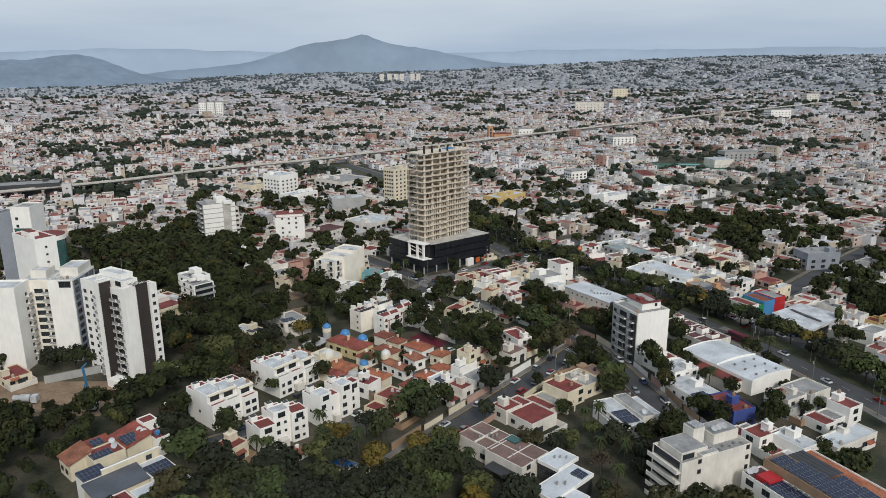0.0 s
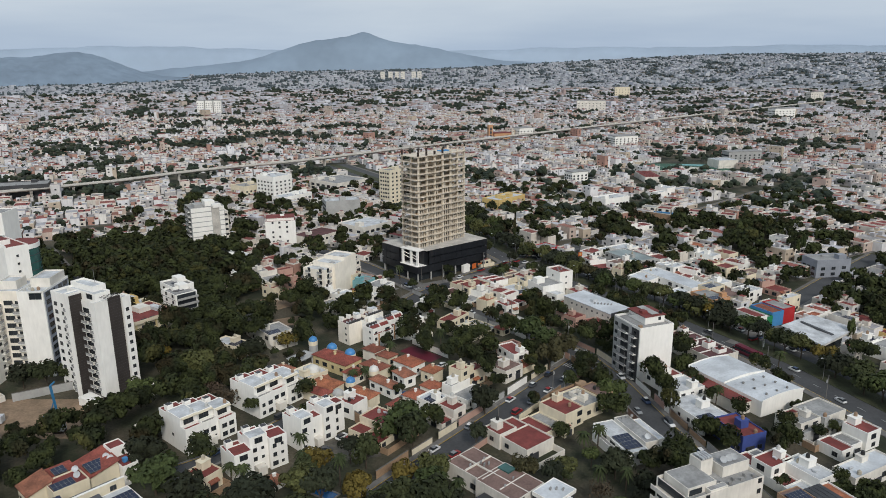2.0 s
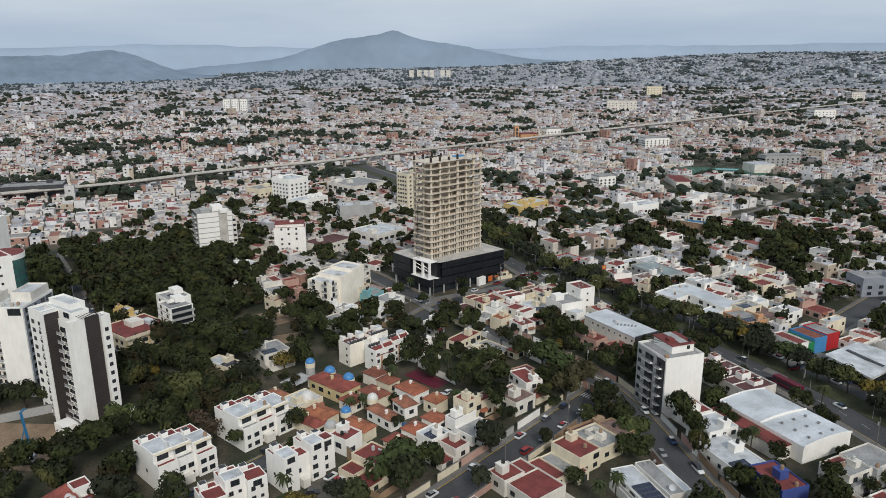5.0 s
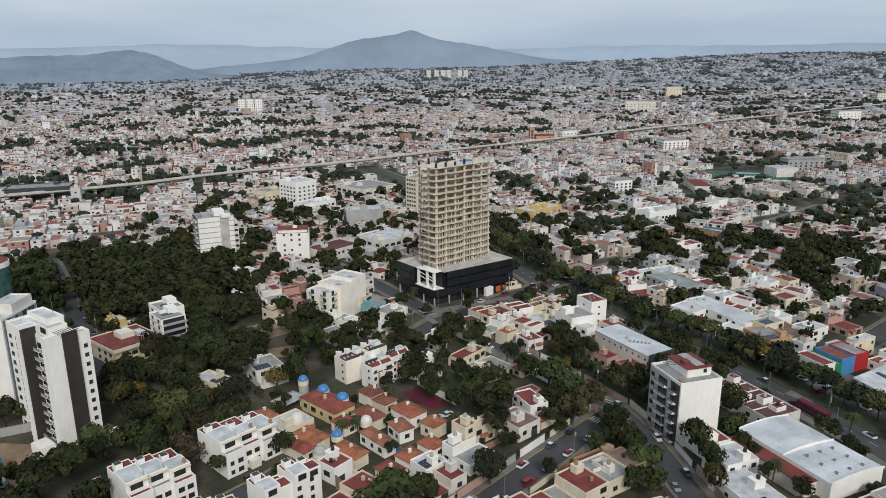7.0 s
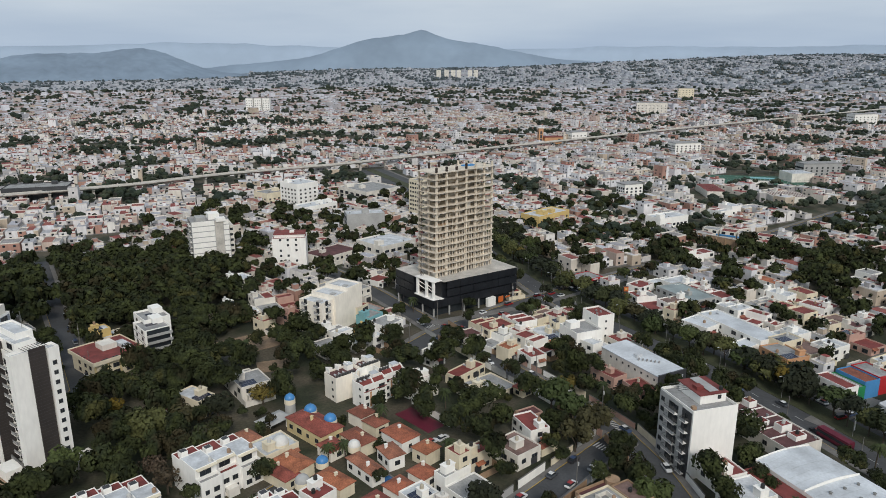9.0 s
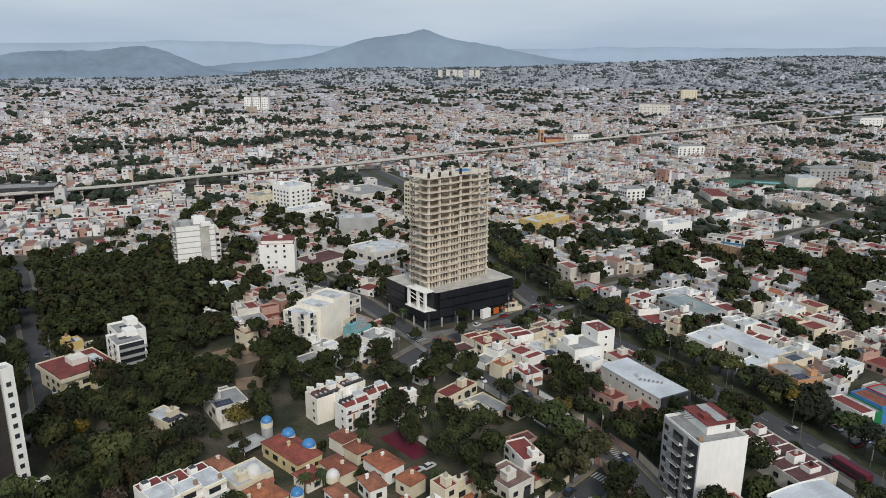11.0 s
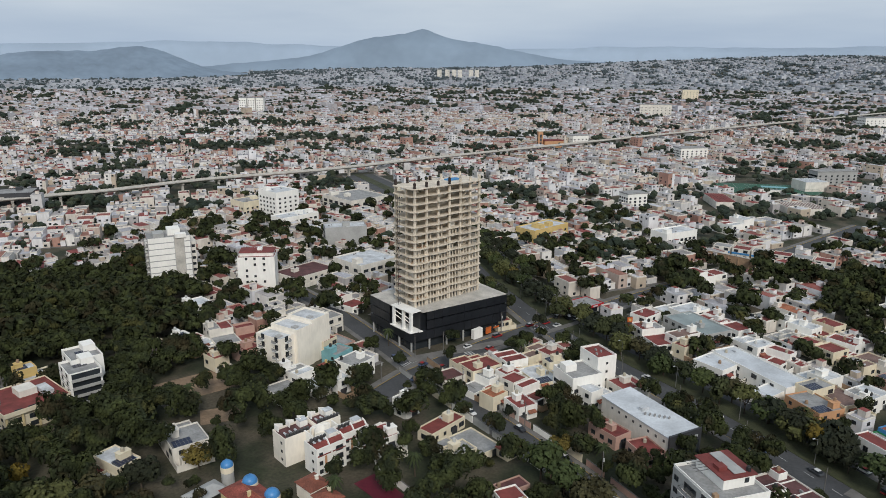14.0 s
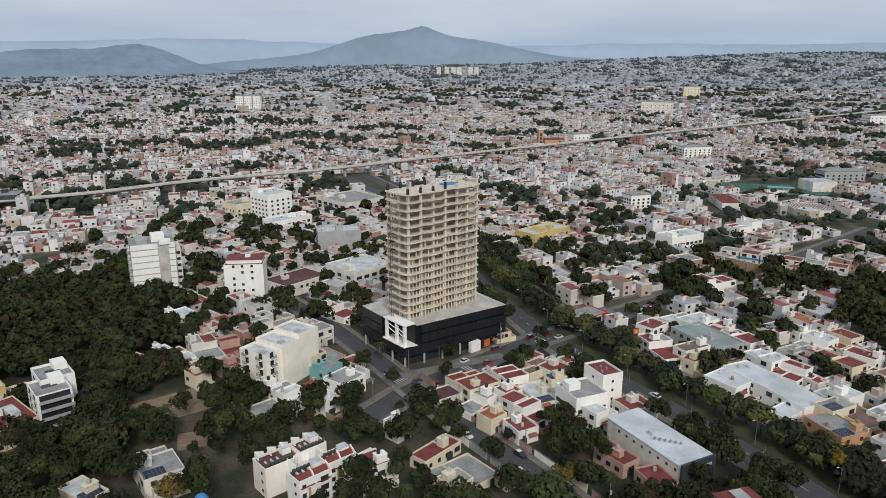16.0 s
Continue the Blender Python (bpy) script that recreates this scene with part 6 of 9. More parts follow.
right_tower()
balcony_tower()
slab_tower()
red_roof_tower()
stepped_block(-119.0, 180.8, 17.0, 15.0, 11.2, 63, 3, 1)
stepped_block(-109.0, 206.2, 18.4, 15.5, 11.4, 65, 3, 2)
stepped_block(-83.6, 188.6, 17.5, 9.6, 11.4, 60, 4, 3, True)
stepped_block(-94.0, 169.4, 16.0, 10.0, 11.2, 53, 3, 4, True)
terrace_complex()
cream_block()
banded_tower()
red_top_block()
terraced_flats()
banded_white()
yellow_block()
showroom()
warehouse()
dealership()
colour_shops()
red_canopy_store()
office(-28.2, 331.4, 12.0, 12.2, 9.7, 42, M_WHITE, M_ROOF_GREY, "white four-storey office block with dark window bands and a roof terrace", 3, 3, bands=True)
office(-22.5, 340.2, 7.8, 10.7, 13.8, 42, M_WHITE, M_ROOF_RED, "white stair tower with small windows and a red roof", 1, 1, (0.7, 0.7), rooms=0)
office(-279.4, 549.3, 20.0, 22.0, 19.3, 67, M_WHITE, M_ROOF_WHITE, "white eight-storey apartment block with many small windows", 4, 5, (1.5, 1.25))
office(-250.7, 522.8, 30.0, 14.0, 8.6, 67, M_WHITE, M_ROOF_WHITE, "white three-storey block with glazed stair bays", 7, 3, (2.2, 1.5), 2)
office(-241.3, 599.1, 36.0, 38.0, 9.0, 62, M_OFFWHITE, M_ROOF_GREY, "large pale commercial building with deep roof terraces", 4, 5, (4.2, 2.2), 3)
office(-192.0, 482.0, 25.0, 14.1, 14.6, 33, M_GREY, M_ROOF_WHITE, "grey blank-walled office block with a glazed end", 0, 3, (3.0, 1.6), 1)
office(-158.6, 439.9, 26.0, 24.0, 8.5, 64, M_OFFWHITE, M_ROOF_WHITE, "low grey commercial building with a gridded glass front", 5, 3, (3.0, 1.6), 1)
office(-170.5, 535.4, 15.0, 12.0, 29.4, 62, M_CREAM, M_ROOF_GREY, "beige apartment tower behind the unfinished tower", 3, 4, (1.5, 1.25))
office(-306.4, 549.5, 18.3, 18.0, 10.0, 67, M_CREAM, M_ROOF_GREY, "tan low block with rows of windows", 4, 4, (1.5, 1.25))
office(-82.3, 546.8, 34.0, 16.0, 9.0, 62, M_YELLOW, M_ROOF_WHITE, "yellow three-storey apartment row with white roofs", 8, 3, (1.5, 1.25), 3)
office(-0.8, 557.8, 26.0, 13.8, 10.0, 47, M_WHITE, M_ROOF_WHITE, "white three-storey apartment house with balconies", 7, 3, (2.2, 1.5), 1)


def solar_villa():
    """The large house whose roofs are full of solar panels."""
    x, y, rot = 53.0, 165.4, 38
    e = base("house", x, y, rot, "large brown-roofed house covered in rows of solar panels", "house", "houses of the quarter")
    take(x, y, 23, 24, rot)
    vol(e, -11.5, -5.0, -12, 11, 9.4, M_WHITE, M_MAROON, 0.5)
    vol(e, -4.98, 1.6, -12, 10.4, 12.0, M_BRICKY, M_ROOF_BROWN, 0.3, name="middle_shell")
    vol(e, 1.62, 11.5, -14, 9.6, 11.0, M_WHITE, M_ROOF_TILE, 0.5, name="rear_shell")
    for py in (-11.4, -6.0, -0.6):
        solar(e, -4.6, py, 11.75, (6, 3))
    for py in (-13.4, -8.0):
        solar(e, 2.2, py, 10.55, (5, 3))
    for py in (-11.4, -6.0, -0.6):
        solar(e, -11.2, py, 8.95, (5, 3))
    solar(e, -4.4, 5.4, 11.75, (5, 2))
    for k in range(9):
        boxpart(e, "dark_sheet", 1.8 + k * 0.68, 2.44 + k * 0.68, -2.6, 9.2, 11.5 + 0.05 * (k % 2), 11.6 + 0.05 * (k % 2), M_DARKGREY)
    boxpart(e, "sheet_support", 1.8, 7.8, 3.0, 3.4, 10.5, 11.5, M_BRICKY)
    boxpart(e, "red_awning", -10.4, -5.8, 3.6, 7.6, 9.0, 10.2, M_RED_PAINT, "red roof-terrace awning")
    for s in range(3):
        for al in (-8.4, -2.4, 3.4, 8.4):
            on(e, "window", WIN[(2.2, 1.5)], "w", -11.5, al, 2.0 + s * 2.8)
    for k in range(8):
        shared("air_conditioner", AIRCON, e, -5.5, -9.0 + k * 1.5, 8.95 + 0.01 * k, 90)
    for k in range(2):
        shared("satellite_dish", DISH, e, -10.4 + k * 1.6, 9.6, 8.95, -40, "white satellite dish")


solar_villa()


def garden_wall(x0, y0, x1, y1, h, mat, label):
    n = math.hypot(x1 - x0, y1 - y0)
    e = base("garden_wall", x0, y0, math.degrees(math.atan2(y1 - y0, x1 - x0)), label, "wall", "garden walls")
    boxpart(e, "wall_body", 0, n, -0.12, 0.12, -0.1, h, mat)
    boxpart(e, "coping", 0, n, -0.17, 0.17, h, h + 0.1, M_PAVING)


wr = random.Random(3)
WALL_LOOKS = ((M_WHITE, "white rendered garden wall along the street"), (M_CREAM, "cream rendered garden wall along the street"), (M_PINK, "salmon garden wall along the pavement"), (M_BRICKY, "tan brick garden wall along the pavement"), (M_GREY, "grey block garden wall along the pavement"))


def wall_row(pts, off, s0, s1):
    line = offset_line(pts, off)
    s = s0
    while s < s1:
        ln = wr.uniform(9, 16)
        k, lb = wr.choice(WALL_LOOKS)
        a, c = along_line(line, s), along_line(line, s + ln - wr.uniform(0.5, 3.5))
        if not any(abs((c[0] + a[0]) / 2 - sx) < hw + 1 and abs((c[1] + a[1]) / 2 - sy) < hd + 1 for sx, sy, hw, hd, r in SPOTS):
            garden_wall(a[0], a[1], c[0], c[1], wr.uniform(2.0, 2.8), k, lb)
        s += ln


def along_line(pts, s):
    for (x0, y0), (x1, y1) in zip(pts, pts[1:]):
        n = math.hypot(x1 - x0, y1 - y0)
        if s <= n:
            return x0 + (x1 - x0) * s / n, y0 + (y1 - y0) * s / n
        s -= n
    return pts[-1]


for pts, off, s0, s1 in ((STREET_THREE, 6.4, 20, 120), (STREET_THREE, -6.4, 20, 115), (STREET_TWO, 6.4, 130, 340), (STREET_TWO, -6.4, 130, 340)):
    wall_row(pts, off, s0, s1)
garden_wall(-75.5, 266.0, -57.9, 254.9, 2.6, M_WHITE, "long white wall beside the parking court")
garden_wall(-78.8, 150.4, -60.8, 158.5, 2.4, M_CREAM, "cream garden wall behind the pool")
garden_wall(-61.6, 190.4, -75.4, 199.8, 4.0, M_BRICKY, "tall weathered wall beside the parking yard")

# ---- houses near the camera's way ----
flat_house(41.4, 214.7, 8.6, 12.4, 6.0, 34, M_BLUE, M_ROOF_RED, "deep blue house with white window surrounds and a red roof", split=False)
flat_house(-14.7, 211.0, 19.9, 11.0, 6.0, 54, M_CREAM, M_ROOF_RED)
flat_house(-22.7, 197.7, 12.3, 17.1, 5.0, 54, M_OFFWHITE, M_ROOF_RED)
flat_house(-22.3, 327.2, 11.0, 9.0, 7.0, 54, M_WHITE, M_ROOF_WHITE)
flat_house(38.2, 606.2, 20.1, 12.6, 10.0, 45, M_WHITE, M_ROOF_WHITE)
flat_house(16.9, 477.9, 21.3, 9.6, 9.0, 45, M_WHITE, M_ROOF_RED)
flat_house(58.5, 395.1, 9.3, 15.1, 6.5, 45, M_CREAM, M_ROOF_RED)
flat_house(47.4, 434.2, 20.6, 13.1, 5.0, 45, M_OFFWHITE, M_ROOF_TILE)
flat_house(-47.8, 229.6, 4.7, 5.8, 9.0, 60, M_CREAM, M_ROOF_RED)
flat_house(-44.5, 223.5, 10.6, 11.6, 6.0, 60, M_WHITE, M_ROOF_GREY)
flat_house(-49.1, 164.1, 7.4, 6.0, 4.0, 60, M_OFFWHITE, M_ROOF_WHITE, split=False, extras=False)
tile_house(-84.4, 161.8, 5.1, 5.3, 3.0, 67, M_WHITE, "small open pavilion under a clay-tile roof")
flat_house(-65.9, 194.0, 14.5, 13.0, 5.0, 67, M_CREAM, M_ROOF_RED)
flat_house(-102.8, 157.6, 6.5, 6.9, 5.0, 70, M_CREAM, M_ROOF_RED)
flat_house(72.4, 218.6, 18.2, 7.7, 6.0, 42, M_WHITE, M_ROOF_RED)
flat_house(45.6, 199.6, 9.6, 12.1, 6.0, 42, M_WHITE, M_ROOF_RED)
flat_house(71.7, 201.8, 19.0, 6.6, 5.0, 42, M_OFFWHITE, M_ROOF_METAL, split=False)
flat_house(64.2, 229.8, 21.8, 9.6, 6.0, 42, M_OFFWHITE, M_ROOF_GREY)
flat_house(53.2, 192.5, 13.9, 11.2, 6.0, 42, M_WHITE, M_ROOF_WHITE)
tile_house(-41.3, 285.6, 6.8, 5.4, 4.0, 60)
flat_house(-53.1, 212.5, 7.7, 6.9, 5.5, 60, M_WHITE, M_ROOF_WHITE, panels=True)
flat_house(-47.3, 207.4, 11.0, 7.1, 5.0, 60, M_OFFWHITE, M_ROOF_RED)
flat_house(64.0, 224.0, 16.6, 5.0, 4.0, 42, M_GREY, M_ROOF_GREY, "wide low building with a grey slab roof", split=False)
flat_house(53.3, 368.7, 8.3, 12.6, 5.0, 45, M_WHITE, M_ROOF_WHITE)
flat_house(86.5, 395.2, 12.6, 6.3, 5.5, 45, M_WHITE, M_ROOF_RED)
flat_house(80.7, 339.9, 11.2, 4.3, 8.0, 45, M_CREAM, M_ROOF_WHITE, split=False)
flat_house(71.2, 331.6, 13.3, 10.0, 6.0, 45, M_OFFWHITE, M_ROOF_GREY)
flat_house(88.5, 329.9, 12.9, 9.4, 5.5, 45, M_WHITE, M_ROOF_TILE)
flat_house(96.6, 461.9, 24.8, 8.8, 6.0, 45, M_WHITE, M_ROOF_GREY)
flat_house(-136.8, 178.8, 5.1, 3.7, 3.2, 70, M_WHITE, M_ROOF_RED, split=False, extras=False)
flat_house(49.1, 425.8, 13.2, 8.9, 5.5, 45, M_WHITE, M_ROOF_GREY)
flat_house(63.0, 421.3, 14.3, 10.1, 5.5, 45, M_CREAM, M_ROOF_RED)
flat_house(-107.7, 306.3, 6.1, 6.8, 6.0, 67, M_WHITE, M_ROOF_WHITE)
flat_house(-153.2, 318.7, 7.2, 9.8, 6.0, 67, M_PINK, M_ROOF_RED)
flat_house(-159.5, 308.5, 6.0, 7.9, 5.5, 67, M_CREAM, M_ROOF_RED)
flat_house(-79.3, 299.0, 6.3, 6.4, 6.0, 67, M_WHITE, M_ROOF_GREY)
flat_house(-49.3, 325.3, 7.3, 6.4, 6.0, 61, M_OFFWHITE, M_ROOF_RED)
flat_house(-53.4, 313.4, 7.1, 6.4, 5.5, 61, M_CREAM, M_ROOF_TILE)
tile_house(-96.6, 237.2, 9.1, 18.2, 6.5, 66, M_PALEYELLOW, "pale yellow villa with clay-tile roofs and blue domes")
tile_house(-80.4, 234.3, 6.6, 10.4, 5.5, 62, M_CREAM)
tile_house(-69.2, 240.0, 7.6, 10.5, 6, 62, M_WHITE)
tile_house(-72.5, 222.1, 5.1, 12.6, 5, 61, M_WHITE)
tile_house(-68.2, 230.1, 5.8, 8.0, 5.5, 52, M_WHITE)
tile_house(-92.2, 216.8, 7.5, 10.7, 5.5, 70, M_CREAM)
tile_house(-93.1, 211.9, 5.7, 10.4, 4.6, 70, M_CREAM)
flat_house(-101.7, 222.0, 11.0, 9.6, 5, 64, M_CREAM, M_ROOF_WHITE, "cream house with a white roof terrace and dome", split=False)
flat_house(-78.1, 205.0, 6.8, 6.9, 5.5, 69, M_WHITE, M_ROOF_RED)
tile_house(-77.5, 213.2, 6.0, 10.9, 5, 68, M_CREAM)
tile_house(-111.8, 223.7, 5.8, 8.1, 5.5, 67, M_CREAM)
flat_house(-77.8, 277.9, 5.7, 8.3, 5.5, 54, M_WHITE, M_ROOF_RED, split=False)
flat_house(-78.9, 273.2, 7.5, 5.7, 3.2, 71, M_WHITE, M_ROOF_RED, split=False, extras=False)
flat_house(-143.8, 237.4, 13.6, 11.9, 5.2, 76, M_CREAM, M_ROOF_WHITE, "cream flat-roofed villa with solar panels on two levels", panels=True)
flat_house(-135.0, 257.7, 10.7, 20.5, 6, 55, M_OFFWHITE, M_ROOF_GREY, "off-white cubic villa with solar panels on its roofs", panels=True)
flat_house(-64.1, 290.9, 15.4, 6.1, 4, 67, M_CREAM, M_ROOF_RED, split=False)
flat_house(-54.1, 282.5, 17.2, 13.7, 5.4, 58, M_CREAM, M_ROOF_GREY)
flat_house(-33.0, 256.5, 6.7, 11.0, 6.2, 43, M_WHITE, M_ROOF_RED, split=False)
tile_house(-26.8, 250.6, 7.6, 3.2, 3.6, 58, M_CREAM)
flat_house(-35.9, 265.7, 8.7, 4.9, 4, 50, M_PINK, M_MAROON, split=False)
flat_house(-34.8, 244.4, 9.5, 10.8, 5, 58, M_OFFWHITE, M_ROOF_BROWN, split=False)
flat_house(-44.9, 236.0, 9.4, 5.0, 6, 58, M_CREAM, M_ROOF_RED)
flat_house(-14.3, 304.2, 6.7, 11.1, 4.5, 53, M_PINK, M_ROOF_RED, "salmon bungalow with a red flat roof behind the showroom", split=False)
flat_house(-3.1, 296.4, 7.3, 9.6, 4.5, 39, M_PINK, M_ROOF_RED, split=False)
flat_house(-41.8, 322.2, 8.5, 9.3, 5.5, 58, M_WHITE, M_ROOF_RED)
flat_house(-43.7, 311.1, 7.3, 8.8, 5, 47, M_WHITE, M_ROOF_RED)
flat_house(-61.0, 322.3, 12.4, 7.3, 5.2, 63, M_WHITE, M_ROOF_GREY)
flat_house(-65.8, 334.2, 13.0, 15.0, 6, 52, M_CREAM, M_ROOF_RED, "cream house with stepped red roofs")
flat_house(-73.4, 325.9, 9.7, 8.0, 3.2, 54, M_OFFWHITE, M_MAROON, split=False, extras=False)
flat_house(-52.5, 331.3, 6.7, 7.0, 5.5, 57, M_WHITE, M_ROOF_RED, split=False)
flat_house(-47.9, 353.0, 14.5, 9.2, 5.5, 58, M_CREAM, M_ROOF_BROWN)
flat_house(-41.0, 353.6, 9.0, 8.6, 5.8, 58, M_OFFWHITE, M_ROOF_RED, split=False)
flat_house(5.1, 423.2, 15.0, 19.4, 6, 49, M_WHITE, M_ROOF_WHITE)
flat_house(-4.2, 388.7, 11.7, 19.6, 6, 36, M_WHITE, M_ROOF_RED, "white restaurant building with a red roof and dark sign front")
flat_house(11.7, 401.4, 14.6, 24.5, 6.4, 43, M_GREY, M_ROOF_SHEET, "hall under a grey-green sheet roof", split=False)
flat_house(-9.5, 407.9, 10.9, 8.4, 6, 58, M_WHITE, M_ROOF_RED, split=False)
flat_house(6.1, 387.5, 12.6, 6.7, 6.5, 45, M_WHITE, M_ROOF_BROWN, split=False)
flat_house(8.5, 380.7, 12.9, 6.0, 5.5, 53, M_CREAM, M_ROOF_RED)
flat_house(16.9, 416.2, 12.7, 6.5, 5.5, 50, M_WHITE, M_ROOF_RED)
flat_house(25.8, 408.9, 9.9, 14.5, 5.5, 45, M_WHITE, M_ROOF_RED)
flat_house(19.3, 365.9, 14.7, 12.5, 5.5, 54, M_WHITE, M_ROOF_METAL, "white shop wing with a flat white roof and red sign", split=False)
flat_house(32.4, 364.3, 11.4, 34.8, 6, 42, M_WHITE, M_ROOF_METAL, "long white commercial wing with a smooth white roof", split=False)
flat_house(35.7, 349.1, 14.5, 7.0, 4.5, 53, M_WHITE, M_ROOF_METAL, "low white canopy building", split=False)
flat_house(47.1, 339.5, 10.5, 14.0, 6.2, 38, M_ORANGE, M_ROOF_GREY, "orange-trimmed house with solar panels on its roof", split=False, panels=True)
flat_house(49.0, 352.0, 11.0, 6.9, 7, 44, M_CREAM, M_ROOF_GREY, split=False, panels=True)
flat_house(65.5, 354.6, 13.2, 9.4, 6, 48, M_WHITE, M_ROOF_WHITE, "white two-storey shop house with a white gate")
flat_house(56.6, 351.2, 10.0, 13.9, 4.5, 36, M_CREAM, M_ROOF_BROWN, split=False)
flat_house(66.0, 401.5, 13.7, 11.5, 5.5, 54, M_WHITE, M_ROOF_RED)
flat_house(52.7, 414.3, 15.4, 10.7, 5.5, 52, M_WHITE, M_ROOF_WHITE)
flat_house(40.2, 382.1, 11.6, 10.3, 5.5, 56, M_WHITE, M_ROOF_RED)
flat_house(71.5, 385.7, 17.1, 9.6, 5.5, 45, M_CREAM, M_ROOF_BROWN)
flat_house(80.8, 383.7, 12.7, 7.5, 5.5, 45, M_OFFWHITE, M_MAROON)
flat_house(21.5, 249.6, 8.7, 9.0, 5.5, 38, M_WHITE, M_ROOF_RED, split=False)
flat_house(26.9, 239.9, 10.8, 9.8, 6, 38, M_WHITE, M_ROOF_WHITE, split=False)
flat_house(30.7, 226.2, 10.9, 17.7, 4.6, 37, M_WHITE, M_ROOF_WHITE, split=False, panels=True)
flat_house(-131.1, 308.8, 5.6, 8.6, 5.4, 66, M_WHITE, M_ROOF_WHITE, split=False)
flat_house(-120.8, 306.2, 7.9, 15.9, 5.6, 66, M_WHITE, M_ROOF_WHITE)
flat_house(-122.5, 295.9, 9.9, 13.2, 3.2, 62, M_OFFWHITE, M_ROOF_GREY, split=False, extras=False)
tile_house(-116.2, 312.9, 4.9, 4.9, 6.5, 75, M_YELLOW)
flat_house(-118.2, 326.3, 9.5, 7.3, 6.2, 76, M_TEAL, M_ROOF_GREY, "teal-walled house with a cluttered grey roof", split=False)
flat_house(-128.1, 333.5, 7.6, 8.2, 7, 76, M_CREAM, M_ROOF_RED, split=False)
flat_house(-107.8, 320.0, 10.9, 9.8, 6.6, 71, M_WHITE, M_ROOF_GREY, "white terraced house with long balconies and a planted roof", split=False)
flat_house(-187.7, 310.2, 11.5, 16.8, 5, 76, M_CREAM, M_ROOF_BROWN, "cream house with a rust-brown roof and roof tanks")
flat_house(-179.5, 321.0, 11.3, 13.8, 6, 68, M_WHITE, M_ROOF_WHITE, panels=True)
flat_house(-171.6, 328.9, 9.8, 20.3, 6.5, 52, M_OFFWHITE, M_ROOF_GREY)
flat_house(-166.0, 336.5, 7.8, 15.6, 5.5, 52, M_PINK, M_ROOF_RED)
flat_house(-183.8, 418.0, 26.9, 18.3, 5, 69, M_OFFWHITE, M_MAROON, split=False)
flat_house(-204.8, 352.3, 12.3, 17.3, 7, 65, M_WHITE, M_ROOF_WHITE)
flat_house(-199.1, 340.5, 6.2, 9.8, 5.5, 62, M_CREAM, M_ROOF_RED)
flat_house(-141.9, 384.6, 9.8, 14.6, 6, 70, M_WHITE, M_ROOF_RED)
flat_house(-79.1, 280.3, 4.8, 8.4, 4.2, 64, M_WHITE, M_ROOF_RED, split=False)

# ---- river wall, sports court, signs ----
def river_wall():
    pts = ((19.0, 527.0), (46.0, 512.0), (80.0, 503.0), (108.0, 497.0))
    for (x0, y0), (x1, y1) in zip(pts, pts[1:]):
        n = math.hypot(x1 - x0, y1 - y0)
        e = base("river_wall", x0, y0, math.degrees(math.atan2(y1 - y0, x1 - x0)), "tall brown stone retaining wall along the river bed", "retaining wall", "river walls")
        boxpart(e, "wall_body", 0, n, 0, 0.8, -0.1, 6.0, M_BRICKY)
        boxpart(e, "coping", 0, n, -0.15, 0.95, 6.0, 6.25, M_SLAB)
        k = 0
        while k < n - 1:
            boxpart(e, "buttress", k, k + 0.6, -0.5, 0.05, -0.1, 5.4, M_BRICKY)
            k += 6.0
    for k in range(6):
        x, y = 28.0 + k * 10.4, 543.0 - k * 3.2
        e = base("house", x, y, -17, "low white row house with blue fascia and red roof", "house", "row houses by the river")
        take(x, y, 10, 10, -17, 0.4)
        vol(e, -4.9, 4.9, -4.4, 4.4, 6.4, M_OFFWHITE, M_ROOF_RED if k % 2 else M_ROOF_GREY, 0.4)
        boxpart(e, "fascia", -4.95, 4.95, -4.7, -4.38, 3.0, 4.0, M_SKYBLUE)
        for al in (-2.6, 2.6):
            on(e, "window", WIN[(2.2, 1.5)], "s", -4.4, al, 5.0)
            on(e, "window", WIN[(1.5, 1.25)], "s", -4.4, al, 1.6)


